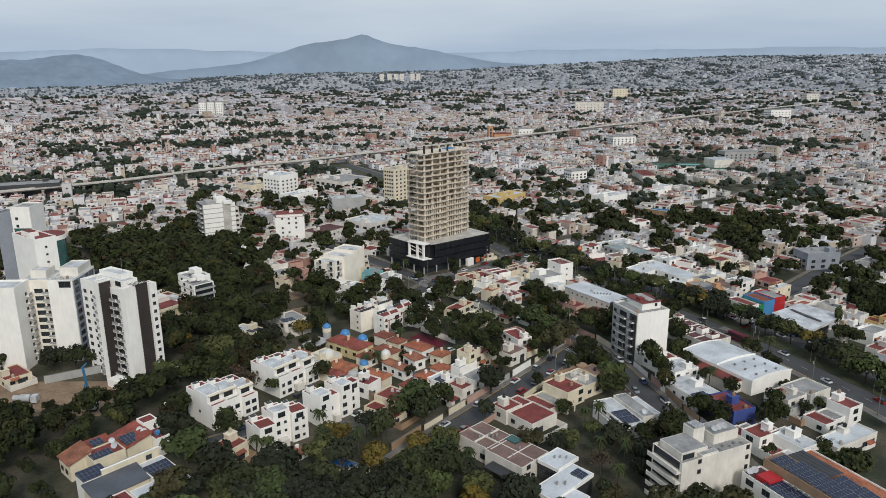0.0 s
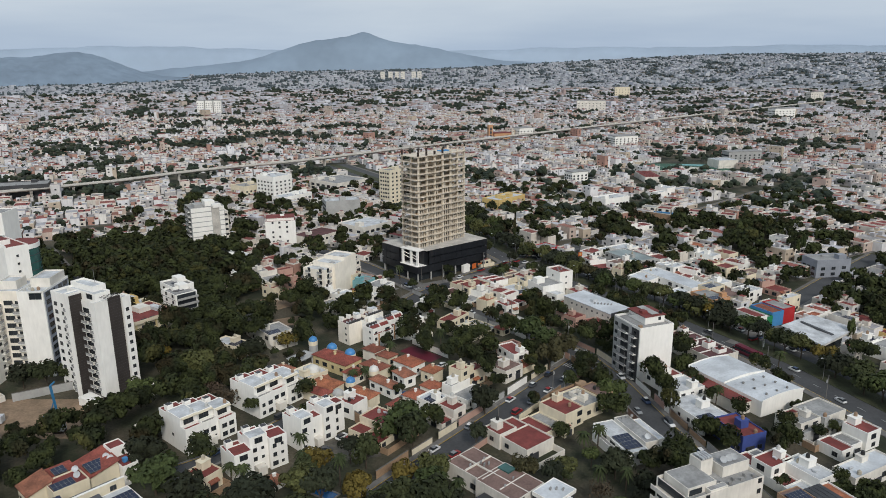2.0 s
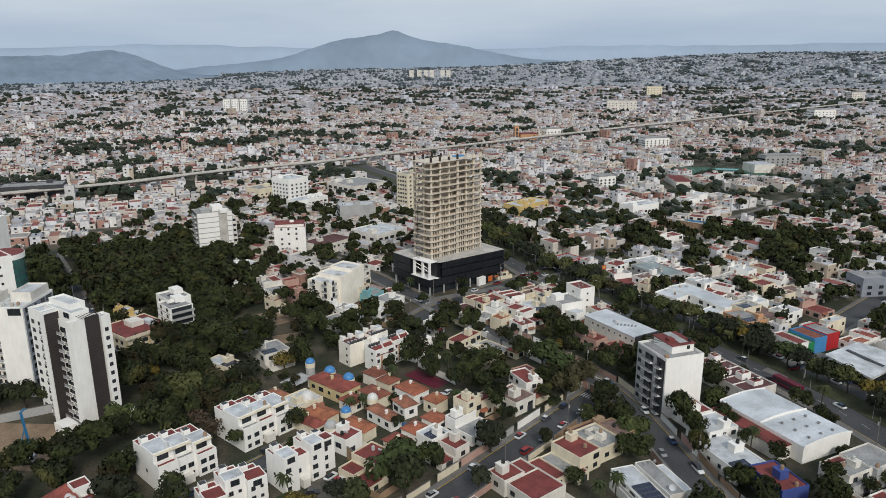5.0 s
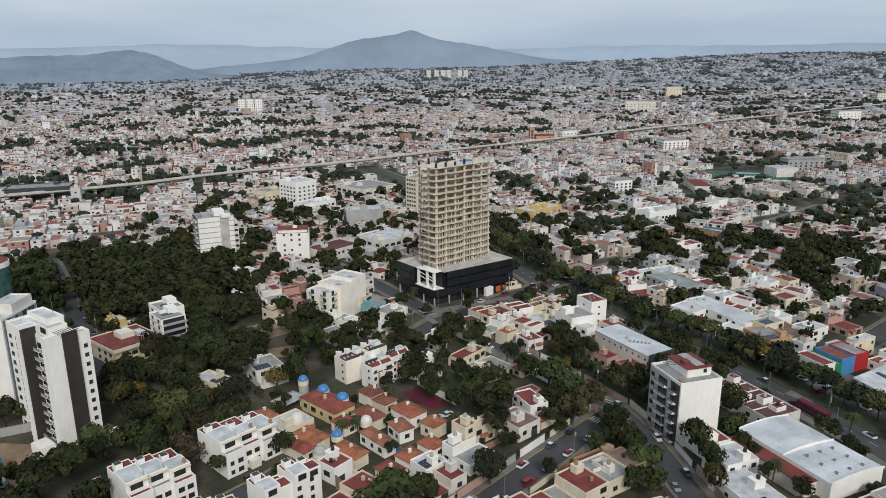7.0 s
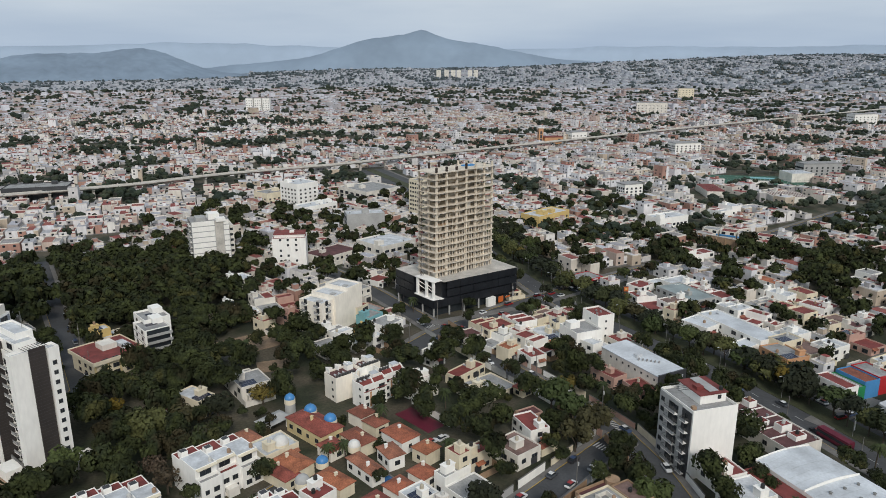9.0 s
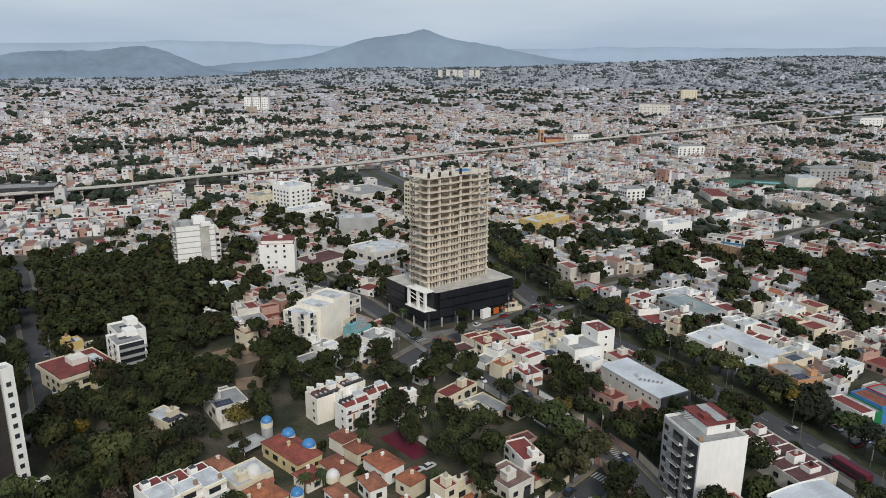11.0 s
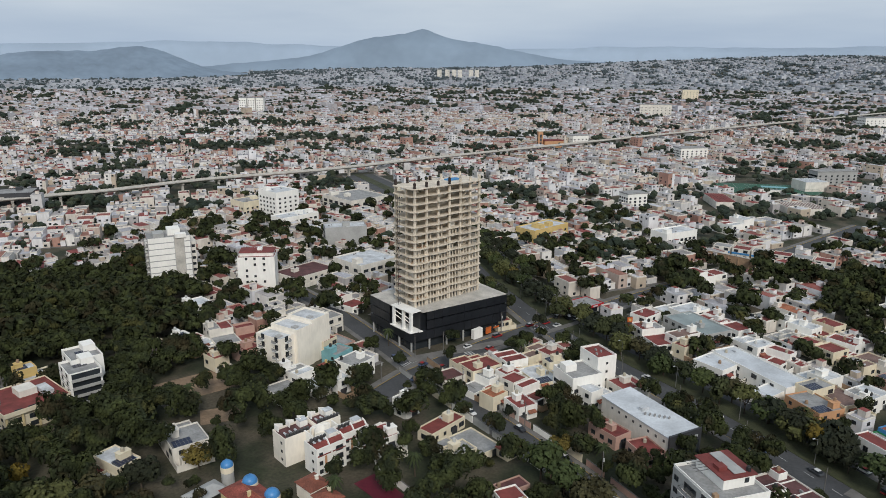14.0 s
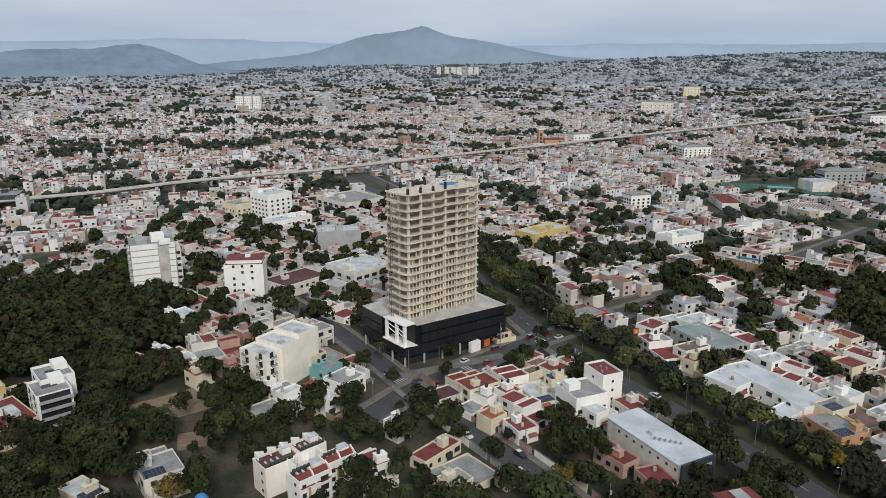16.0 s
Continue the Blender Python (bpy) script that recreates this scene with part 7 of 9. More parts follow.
def sports_court():
    e = base("sports_court", 76.0, 797.0, 8, "green fenced sports court among trees", "sports court")
    take(76.0, 797.0, 90, 52, 8, 2)
    boxpart(e, "playing_surface", -44, 44, -25, 25, -0.05, 0.06, M_COURT)
    for x in (-40, -26, -14, 0, 13, 26, 40):
        boxpart(e, "line", x - 0.08, x + 0.08, -20, 20, 0.06, 0.075, M_PAINT_LINE)
    for y in (-20, 0, 20):
        boxpart(e, "line", -40, 40, y - 0.08, y + 0.08, 0.061, 0.078, M_PAINT_LINE)
    for k in range(15):
        for y in (-25.5, 25.5):
            b = bmesh.new()
            beam(b, (-43 + k * 6.1, y, 0), (-43 + k * 6.1, y, 5), 0.08, 5)
            part("fence_post", b, M_POLE, e)
    for y in (-25.5, 25.5):
        boxpart(e, "fence_rail", -43.5, 43.5, y - 0.05, y + 0.05, 4.9, 5.0, M_POLE)
    e = base("grandstand", 79.0, 774.0, 0, "white grandstand with a teal roof beside the court", "grandstand")
    boxpart(e, "stand_body", -10, 10, -3, 3, 0.0, 3.4, M_WHITE)
    boxpart(e, "stand_roof", -10.6, 10.6, -3.8, 3.6, 5.4, 5.7, M_TEAL, "teal sheet roof")
    for k in range(6):
        boxpart(e, "stand_post", -9.8 + k * 3.9, -9.6 + k * 3.9, -3.2, -3.0, 3.4, 5.4, M_WHITE)
    for e, w, d, h, roof, rib in ((base("sports_hall", 32.0, 706.0, 14, "sports hall with a red ribbed roof", "hall"), 16, 38, 5.5, M_ROOF_RED, M_ROOF_RED), (base("sports_hall", 90.0, 696.0, 14, "long low hall with brown and white roof strips", "hall"), 28, 26, 5.0, M_ROOF_BROWN, M_OFFWHITE), (base("sports_hall", 112.0, 806.0, 24, "white sports hall with a pale sheet roof", "hall"), 22, 22, 8.5, M_ROOF_METAL, M_ROOF_WHITE)):
        take(e.location.x, e.location.y, w, d, 14, 1)
        vol(e, -w / 2, w / 2, -d / 2, d / 2, h, M_OFFWHITE, roof, 0.2)
        for k in range(int(w / 2.3)):
            boxpart(e, "roof_rib", -w / 2 + 0.6 + k * 2.3, -w / 2 + 1.2 + k * 2.3, -d / 2 + 0.3, d / 2 - 0.3, h - 0.15, h + 0.05, rib)


def pylon_sign():
    e = base("pylon_sign", -15.2, 392.8, 20, "black and orange pylon sign beside the avenue", "sign")
    boxpart(e, "pillar", -1.0, 1.0, -0.3, 0.3, 0, 8.6, M_DARKGREY)
    boxpart(e, "sign_panel", -1.05, 1.05, -0.36, 0.36, 6.2, 8.4, M_ORANGE_PAINT, "orange sign panel")
    boxpart(e, "emblem", -0.5, 0.5, -0.42, -0.36, 6.8, 7.8, M_YELLOW, "plain yellow emblem")
    for z in (4.6, 3.2, 1.8):
        boxpart(e, "sign_band", -0.9, 0.9, -0.36, -0.3, z, z + 0.6, M_RED_PAINT if z > 4 else M_YELLOW)


def sign_gantry():
    e = base("entrance_gantry", 62.6, 293.6, math.degrees(math.atan2(4.9, 6.9)), "green and white entrance gantry over a car park drive", "gantry")
    for x in (0, 10):
        boxpart(e, "post", x - 0.12, x + 0.12, -0.12, 0.12, 0, 4.6, M_WHITE)
    boxpart(e, "sign_beam", -0.4, 10.4, -0.18, 0.18, 3.7, 4.6, M_GREEN_PAINT)
    for k in range(7):
        boxpart(e, "bar", 0.6 + k * 1.35, 1.5 + k * 1.35, -0.2, -0.18, 3.95, 4.35, M_WHITE)


M_COURT = material("green_court_paint", (0.03, 0.11, 0.07), 0.85, 0.12, 0.8, 0.2, 8.0)
river_wall()
sports_court()
pylon_sign()
sign_gantry()
office(113.0, 407.7, 20, 12, 9.6, 24, M_SLATE, M_ROOF_GREY, "plain grey box building with tall doors", 3, 3)


# ---- villas with shapes of their own ----
def brown_roof_house(x, y, w, d, h, rot):
    e = base("house", x, y, rot, "wide house with brown ribbed flat roofs and a black awning", "house", "houses of the quarter")
    take(x, y, w, d, rot, 0.3)
    vol(e, -w / 2, w / 2, -d / 2, 0.8, h, M_OFFWHITE, M_ROOF_BROWN, 0.16)
    vol(e, -w / 2 + 1.0, w / 2, 0.81, d / 2, h - 0.4, M_OFFWHITE, M_ROOF_BROWN, 0.16)
    for k in (-0.27, -0.02, 0.22):
        boxpart(e, "roof_rib", -w / 2 + 1.2, w / 2 - 0.3, k * d, k * d + 0.35, h - 0.5, h - 0.02, M_OFFWHITE)
    boxpart(e, "roof_rib", -0.4, -0.1, -d / 2 + 0.3, d / 2 - 0.4, h - 0.5, h - 0.03, M_OFFWHITE)
    boxpart(e, "roof_glazing", 2.2, w / 2 - 0.6, -3.6, 0.2, h - 0.1, h + 0.35, M_GREENGLASS, "green-tinted roof glazing")
    boxpart(e, "black_awning", -w / 2 - 4.0, -w / 2 - 0.05, -11.0, -2.4, 2.9, 3.2, M_DARKGREY, "black patio awning")
    for px in (-3.9, -0.2):
        for py in (-10.9, -2.6):
            boxpart(e, "awning_post", -w / 2 + px, -w / 2 + px + 0.1, py, py + 0.1, 0, 2.9, M_DARKGREY)
    for px, py in ((1.0, 4.0), (1.2, 5.4), (2.4, 3.6), (-2.0, 6.4), (-2.6, -6.6), (1.6, -5.8), (3.0, 6.0)):
        shared("air_conditioner", AIRCON, e, px, py, h - 0.5, 30)
    for al in (-8.0, -3.0, 2.4, 7.4):
        on(e, "window", WIN[(2.2, 1.5)], "w", -w / 2 + (1.0 if al > 0.8 else 0), al, 2.0)
    for al in (-3.0, 2.6):
        on(e, "window", WIN[(1.5, 1.25)], "s", -d / 2, al, 2.2)
        on(e, "window", WIN[(1.5, 1.25)], "s", -d / 2, al, 4.6)


def white_modern_house(x, y, h, rot):
    e = base("house", x, y, rot, "modern white cubic house with black lower walls", "house", "houses of the quarter")
    take(x - 1, y, 20, 14, rot, 0.3)
    for x0, x1, y0, y1, hv in ((-0.7, 8.2, 1.8, 9.0, h + 0.2), (-12.4, 4.7, -5.6, 1.5, h), (-12.0, -4.0, -10.5, -5.62, h - 0.4)):
        boxpart(e, "dark_wall", x0 + 0.3, x1 - 0.3, y0 + 0.3, y1 - 0.3, -0.1, hv - 1.0, M_DARKGREY)
        vol(e, x0, x1, y0, y1, hv, M_WHITE, M_ROOF_METAL, 0.22, z0=hv - 1.1, name="roof_box")
    for px, py in ((4.6, 5.4), (5.6, 4.0), (3.4, 6.4), (-4.4, -3.0), (-6.0, -1.6)):
        shared("air_conditioner", AIRCON, e, px, py, h - 0.2, 20)
    solar(e, 0.2, -4.8, h - 0.2, (3, 2))
    for al in (3.4, 6.6):
        on(e, "window", WIN[(3.0, 1.6)], "w", -0.4, al, h - 2.6)
    for al in (-3.6, -0.4):
        on(e, "window", WIN[(3.0, 1.6)], "w", -12.1, al, h - 2.6)


def court_villa(x, y, w, d, h, rot):
    e = base("house", x, y, rot, "low white villa with stepped roofs and a row of solar panels", "house", "houses of the quarter")
    take(x, y, w, d, rot, 0.3)
    vol(e, -w / 2, -0.5, -d / 2, d / 2, h - 0.6, M_WHITE, M_ROOF_WHITE, 0.3)
    vol(e, -0.49, w / 2 - 3, -d / 2 + 1.5, d / 2 - 1, h + 0.6, M_OFFWHITE, M_ROOF_GREY, 0.3)
    vol(e, w / 2 - 2.99, w / 2, -d / 2 + 3, d / 2 - 3, h - 0.2, M_WHITE, M_ROOF_WHITE, 0.3)
    vol(e, -w / 2 - 1.4, -w / 2 - 0.01, -d / 2 + 2, d / 2 - 2, 3.0, M_WHITE, M_ROOF_GREY, 0.2, name="veranda")
    for py in (-d / 2 + 2.0, -d / 2 + 6.0):
        solar(e, -w / 2 + 0.9, py, h - 0.85, (5, 2))
    shared("satellite_dish", DISH, e, 1.4, -d / 2 + 3.2, h + 0.3, -40, "white satellite dish")
    for k in range(4):
        on(e, "window", WIN[(2.2, 1.5)], "w", -w / 2, -d / 2 + 3.4 + k * 4.4, h - 2.0)
        on(e, "window", WIN[(1.5, 1.25)], "s", -d / 2, -w / 2 + 2.0 + k * 1.6, h - 2.2) if k == 1 else None
    for k in range(3):
        shared("air_conditioner", AIRCON, e, 1.6 + k * 1.6, d / 2 - 2.4, h + 0.3, 10)


def red_deck_row(x, y, w, d, h, rot):
    """The long red roof deck by the avenue with its rows of roof rooms."""
    e = base("house", x, y, rot, "long low house with a cluttered maroon roof deck beside the avenue", "house", "houses of the quarter")
    take(x, y, w, d, rot, 0.3)
    vol(e, -w / 2, w / 2, -d / 2, d / 2, h - 1.2, M_OFFWHITE, M_MAROON, 0.5)
    rnd = random.Random(12)
    for k in range(5):
        ya = -d / 2 + 2.4 + k * d / 5.2
        rw = rnd.uniform(3.0, 5.5)
        xa = rnd.uniform(-w / 2 + 1.0, w / 2 - rw - 1.0)
        rd, rh = rnd.uniform(2.4, 3.6), rnd.uniform(1.4, 2.6)
        vol(e, xa, xa + rw, ya, ya + rd, h - 1.7 + rh, M_WHITE, rnd.choice((M_ROOF_RED, M_MAROON, M_ROOF_GREY)), 0.2, z0=h - 1.75, name="roof_room")
        shared("water_tank", TANK, e, xa + rw * 0.5, ya + rd * 0.5, h - 1.82 + rh)
        boxpart(e, "parapet_rib", -w / 2 + 0.3, w / 2 - 0.3, ya + rd + 0.6, ya + rd + 0.8, h - 1.72, h - 1.25, M_WHITE)
        shared("air_conditioner", AIRCON, e, rnd.uniform(-w / 2 + 1, w / 2 - 1), ya - 0.9, h - 1.62, 90)
    for k in range(6):
        on(e, "window", WIN[(1.5, 1.25)], "w", -w / 2, -d / 2 + 3 + k * 4.8, 2.6)


def brick_corner_house(x, y, w, d, h, rot):
    """The tan corner house with a worn roof, courtyard walls and a rounded corner."""
    e = base("house", x, y, rot, "tan brick corner house with worn patched roofs and roof walls", "house", "houses of the quarter")
    take(x, y, w, d, rot, 0.3)
    vol(e, -w / 2, w * 0.12, -d / 2, d * 0.28, h - 0.6, M_CREAM, M_ROOF_GREY, 0.7)
    vol(e, w * 0.12 + 0.01, w / 2, -d / 2 + 1.2, d * 0.2, h - 0.2, M_BRICKY, M_ROOF_BROWN, 0.5)
    vol(e, -w / 2 + 1.4, w / 2 - 2.5, d * 0.28 + 0.01, d / 2, h - 1.6, M_BRICKY, M_MAROON, 0.9)
    b = bmesh.new()
    cyl(b, w / 2 - 2.5, d * 0.39, 2.0, -0.1, h - 0.9, 16, 1.0)
    part("rounded_corner", b, M_BRICKY, e)
    for x0, x1, y0, y1, z1 in ((-4.6, -4.4, -5.0, 2.0, 1.5), (-4.4, -1.0, 1.8, 2.0, 1.2), (-1.2, -1.0, -2.0, 1.8, 1.5), (-w / 2 + 0.4, -4.6, -1.6, -1.4, 1.2)):
        boxpart(e, "roof_wall", x0, x1, y0, y1, h - 1.35, h - 1.3 + z1, M_OFFWHITE)
    boxpart(e, "roof_room", -3.9, -1.9, -4.2, -1.6, h - 1.35, h + 0.8, M_OFFWHITE)
    shared("water_tank", TANK, e, -3.0, -2.8, h + 0.8)
    shared("water_tank", TANK, e, w * 0.3, -1.0, h - 0.62)
    for al in (-5.0, -1.0):
        on(e, "window", WIN[(1.5, 1.25)], "s", -d / 2, al, 2.2)
    for al in (-3.5, 1.5):
        on(e, "window", WIN[(1.5, 1.25)], "w", -w / 2, al, 2.2)


brown_roof_house(-26.3, 173.6, 11.6, 25.5, 5.6, 57.5)
white_modern_house(-7.0, 162.0, 6.0, 57.5)


def mono_roof(e, x0, x1, y0, y1, z_low, z_high, mat, side, label=""):
    """A single-pitch roof slab, high on one side (e or n), on a shell of the same slope."""
    zs = {"e": (z_low, z_high, z_high, z_low), "n": (z_low, z_low, z_high, z_high), "w": (z_high, z_low, z_low, z_high), "s": (z_high, z_high, z_low, z_low)}[side]
    for name, o, lo, m in (("gable_shell", 0.0, None, M_CREAM), ("roof", 0.45, 0.22, mat)):
        b = bmesh.new()
        ring_xy = ((x0 - o, y0 - o), (x1 + o, y0 - o), (x1 + o, y1 + o), (x0 - o, y1 + o))
        top = [b.verts.new((px, py, z + (0.0 if lo is None else 0.24))) for (px, py), z in zip(ring_xy, zs)]
        bot = [b.verts.new((px, py, -0.1 if lo is None else z + 0.02)) for (px, py), z in zip(ring_xy, zs)]
        b.faces.new(top), b.faces.new(bot[::-1])
        for i in range(4):
            j = (i + 1) % 4
            b.faces.new((bot[i], bot[j], top[j], top[i]))
        part(name, b, m, e, label if lo else "")


def tile_solar_villa(x, y, rot):
    e = base("house", x, y, rot, "rambling villa with sloping clay-tile roofs, solar panels and big dishes", "house", "houses of the quarter")
    take(x, y, 25, 16, rot, 0.3)
    mono_roof(e, 1.5, 9.5, -6.0, 4.5, 5.4, 7.4, M_ROOF_TILE, "e")
    mono_roof(e, -4.6, 1.0, 0.5, 5.5, 4.6, 6.2, M_ROOF_TILE, "n")
    mono_roof(e, -12.0, -6.0, -2.0, 5.4, 5.0, 7.0, M_ROOF_TILE, "e")
    vol(e, -7.5, 1.4, -7.0, 0.2, 6.4, M_CREAM, M_ROOF_RED, 0.5)
    vol(e, 9.7, 14.0, -1.0, 3.4, 8.6, M_WHITE, M_ROOF_RED, 0.4, name="stair_tower")
    vol(e, 9.7, 14.0, -8.0, -1.2, 6.0, M_WHITE, M_ROOF_RED, 0.4, name="rear_shell")
    solar(e, 2.4, -5.4, 6.3, (6, 3))
    solar(e, -6.9, -6.4, 5.9, (5, 2))
    solar(e, -4.0, 1.4, 5.9, (3, 2))
    for px, py in ((-0.6, -4.6), (0.2, -1.4), (8.4, -1.2), (8.8, -3.0)):
        shared("satellite_dish", DISH, e, px, py, 6.2, -40, "large white satellite dish")
    boxpart(e, "roof_cistern", 11.0, 12.2, -6.0, -4.8, 5.8, 7.0, M_SKYBLUE, "blue roof cistern")
    for al in (-4.5, 0.5, 3.6):
        on(e, "window", WIN[(1.5, 1.25)], "s", -7.0, al - 4.0, 2.4)
        on(e, "window", WIN[(1.5, 1.25)], "w", -12.0, al, 2.2) if al > 0 else None


def slate_villa(x, y, rot):
    e = base("house", x, y, rot, "cream villa with dark grey pitched roofs and solar panels", "house", "houses of the quarter")
    take(x, y, 24, 18, rot, 0.3)
    mono_roof(e, -4.0, 10.0, 3.2, 7.0, 6.0, 7.6, M_SLATE_ROOF, "s", "dark grey metal roof")
    boxpart(e, "parapet_wall", -5.0, 10.6, 2.4, 2.9, -0.1, 8.6, M_CREAM)
    boxpart(e, "parapet_coping", -5.1, 10.7, 2.3, 3.0, 8.6, 8.72, M_WHITE)
    on(e, "window", WIN[(1.5, 1.25)], "s", 2.4, 7.6, 6.9)
    mono_roof(e, -10.0, 3.6, -5.4, 2.0, 5.6, 6.8, M_SLATE_ROOF, "n", "dark grey metal roof")
    vol(e, 3.9, 11.0, -8.0, 2.0, 6.2, M_WHITE, M_ROOF_METAL, 0.25)
    vol(e, -11.0, -3.0, -12.0, -5.9, 5.6, M_WHITE, M_ROOF_RED, 0.4, name="front_shell")
    vol(e, -2.8, 11.0, -14.0, -8.2, 6.0, M_WHITE, M_ROOF_METAL, 0.25, name="rear_shell")
    boxpart(e, "panel_stand", -9.6, -3.2, 2.6, 8.0, -0.1, 7.2, M_WHITE)
    solar(e, -9.6, 2.7, 7.2, (6, 3))
    solar(e, 4.2, -6.4, 6.0, (6, 3))
    for al in (-10.6, -8.0):
        on(e, "window", WIN[(2.2, 1.5)], "w", -11.0, al, 2.2)


tile_solar_villa(-135.6, 147.4, 62)
slate_villa(-120.4, 134.4, 62)

court_villa(9.9, 204.7, 14.5, 18.5, 5.0, 34)
red_deck_row(36.0, 281.0, 14.0, 27.0, 6.0, 41)
brick_corner_house(-5.4, 227.6, 15.6, 15.0, 5.6, 50)

# ---- cars, poles, street things ----
def car_parts(long=4.4, van=False):
    L, W = long, 1.75
    b = bmesh.new()
    secs = ((-0.5, 0.42, 0.62, 0.82), (-0.47, 0.30, 0.74, 0.94), (-0.30, 0.26, 0.90, 1.0), (0.10, 0.26, 0.92, 1.0), (0.34, 0.26, 0.86, 1.0), (0.47, 0.30, 0.68, 0.94), (0.5, 0.42, 0.60, 0.8))
    prev = None
    for fx, z0, z1, k in secs:
        cur = [b.verts.new((fx * L, s * W / 2 * k, z)) for s, z in ((-1, z0), (1, z0), (1, z1), (-1, z1))]
        if prev:
            for i in range(4):
                b.faces.new((prev[i], prev[(i + 1) % 4], cur[(i + 1) % 4], cur[i]))
        else:
            b.faces.new(cur[::-1])
        prev = cur
    b.faces.new(prev)
    bmesh.ops.recalc_face_normals(b, faces=b.faces)
    body = done("body", b, M_CAR)

    def cabin(z0, z1, in0, in1, mat, name):
        c = bmesh.new()
        lo = [c.verts.new(v) for v in ((-0.40 * L if not van else -0.48 * L, -W * 0.45, z0), (0.24 * L, -W * 0.45, z0), (0.24 * L, W * 0.45, z0), (-0.40 * L if not van else -0.48 * L, W * 0.45, z0))]
        hi = [c.verts.new(v) for v in ((-0.27 * L if not van else -0.46 * L, -W * 0.38, z1), (0.06 * L, -W * 0.38, z1), (0.06 * L, W * 0.38, z1), (-0.27 * L if not van else -0.46 * L, W * 0.38, z1))]
        c.faces.new(lo[::-1]), c.faces.new(hi)
        for i in range(4):
            c.faces.new((lo[i], lo[(i + 1) % 4], hi[(i + 1) % 4], hi[i]))
        return done(name, c, mat)

    top = 1.42 if not van else 1.75
    glass = cabin(0.88, top, 0, 0, M_GLASS, "windows")
    c = bmesh.new()
    a0 = -0.28 * L if not van else -0.47 * L
    box(c, a0, 0.07 * L, -W * 0.385, W * 0.385, top - 0.02, top + 0.04)
    roof = done("roof", c, M_CAR)
    c = bmesh.new()
    beam(c, (0, -0.1, 0), (0, 0.1, 0), 0.31, 12)
    for f in c.faces:
        f.material_index = 0
    wheel = done("wheel", c, [M_TYRE])
    rim = None
    return body, glass, roof, wheel, rim, L, W


CAR_SETS = [car_parts(4.4), car_parts(4.0), car_parts(4.8, True)]


def car(x, y, rz, kind=0, z=0.06, label=""):
    body, glass, roof, wheel, rim, L, W = CAR_SETS[kind]
    e = base("car", x, y, rz, label or ("parked saloon car", "small hatchback car", "boxy van-like car")[kind] + " on the street", "car", "cars", z=z)
    shared("body", body, e), shared("glazing", glass, e), shared("roof", roof, e)
    for sx in (-0.30, 0.31):
        for sy in (-0.43, 0.43):
            shared("wheel", wheel, e, sx * L, sy * W, 0.31)
    return e


def along(pts, s, off):
    """The place s metres along a polyline, off metres to its right, and the heading there."""
    for (x0, y0), (x1, y1) in zip(pts, pts[1:]):
        n = math.hypot(x1 - x0, y1 - y0)
        if s <= n:
            k = s / n
            return x0 + (x1 - x0) * k + (y1 - y0) / n * off, y0 + (y1 - y0) * k - (x1 - x0) / n * off, math.degrees(math.atan2(y1 - y0, x1 - x0))
        s -= n
    return x1, y1, math.degrees(math.atan2(y1 - y0, x1 - x0))


crnd = random.Random(12)
for pts, s0, s1, off, gap in ((STREET_THREE, 30, 118, 3.2, 12), (STREET_THREE, 40, 118, -3.2, 16), (STREET_TWO, 120, 330, 3.1, 26), (STREET_TWO, 190, 330, -3.1, 20), (STREET_FRONT, 20, 130, 3.6, 13), (STREET_FRONT, 30, 120, -3.4, 17), (AVENUE, 60, 330, 2.4, 34), (AVENUE, 70, 330, -2.2, 41), (AVENUE_R, 70, 330, 2.0, 38), (AVENUE_R, 90, 330, -2.0, 47), (STREET_WEST, 20, 120, 2.9, 17)):
    s = s0
    while s < s1:
        x, y, a = along(pts, s + crnd.uniform(-2, 2), off)
        car(x, y, a + (180 if off > 0 and pts is AVENUE_R else 0), crnd.choice((0, 0, 1, 1, 2)), 0.07)
        s += gap * crnd.uniform(0.75, 1.4)
for x, y, a in ((-76.0, 189.6, 70), (-73.2, 188.4, 70), (-68.2, 186.4, 70), (-65.4, 185.0, 70), (-77.6, 181.4, 20), (-86.1, 157.8, 10), (-99.8, 197.0, 65), (-108.4, 173.0, 64), (-63.4, 241.3, 60), (-60.8, 244.3, 60), (-58.3, 247.4, 60), (60.2, 300.9, 40), (63.7, 304.1, 40), (68.2, 307.2, 40), (56.2, 310.6, 130), (-48.8, 407.6, 30), (-42.7, 404.4, 120), (-31.4, 401.2, 120), (-53.8, 387.5, 100), (-50.8, 394.9, 60), (56.3, 346.2, 125), (60.3, 341.9, 125)):
    car(x, y, a, crnd.choice((0, 1, 2)))


def bus(x, y, rz):
    e = base("bus", x, y, rz, "long maroon city bus in the carriageway", "bus", z=0.08)
    boxpart(e, "body", -5.6, 5.6, -1.25, 1.25, 0.45, 2.95, M_PURPLE)
    boxpart(e, "window_band", -5.3, 5.65, -1.28, 1.28, 1.5, 2.4, M_GLASS)
    boxpart(e, "roof", -5.5, 5.5, -1.2, 1.2, 2.95, 3.1, M_PURPLE)
    for sx in (-3.6, 3.4):
        for sy in (-1.05, 1.05):
            b = bmesh.new()
            beam(b, (sx, sy - 0.15, 0.48), (sx, sy + 0.15, 0.48), 0.48, 12)
            part("wheel", b, M_TYRE, e)


x, y, a = along(AVENUE, 190, -2.2)
bus(x, y, a)


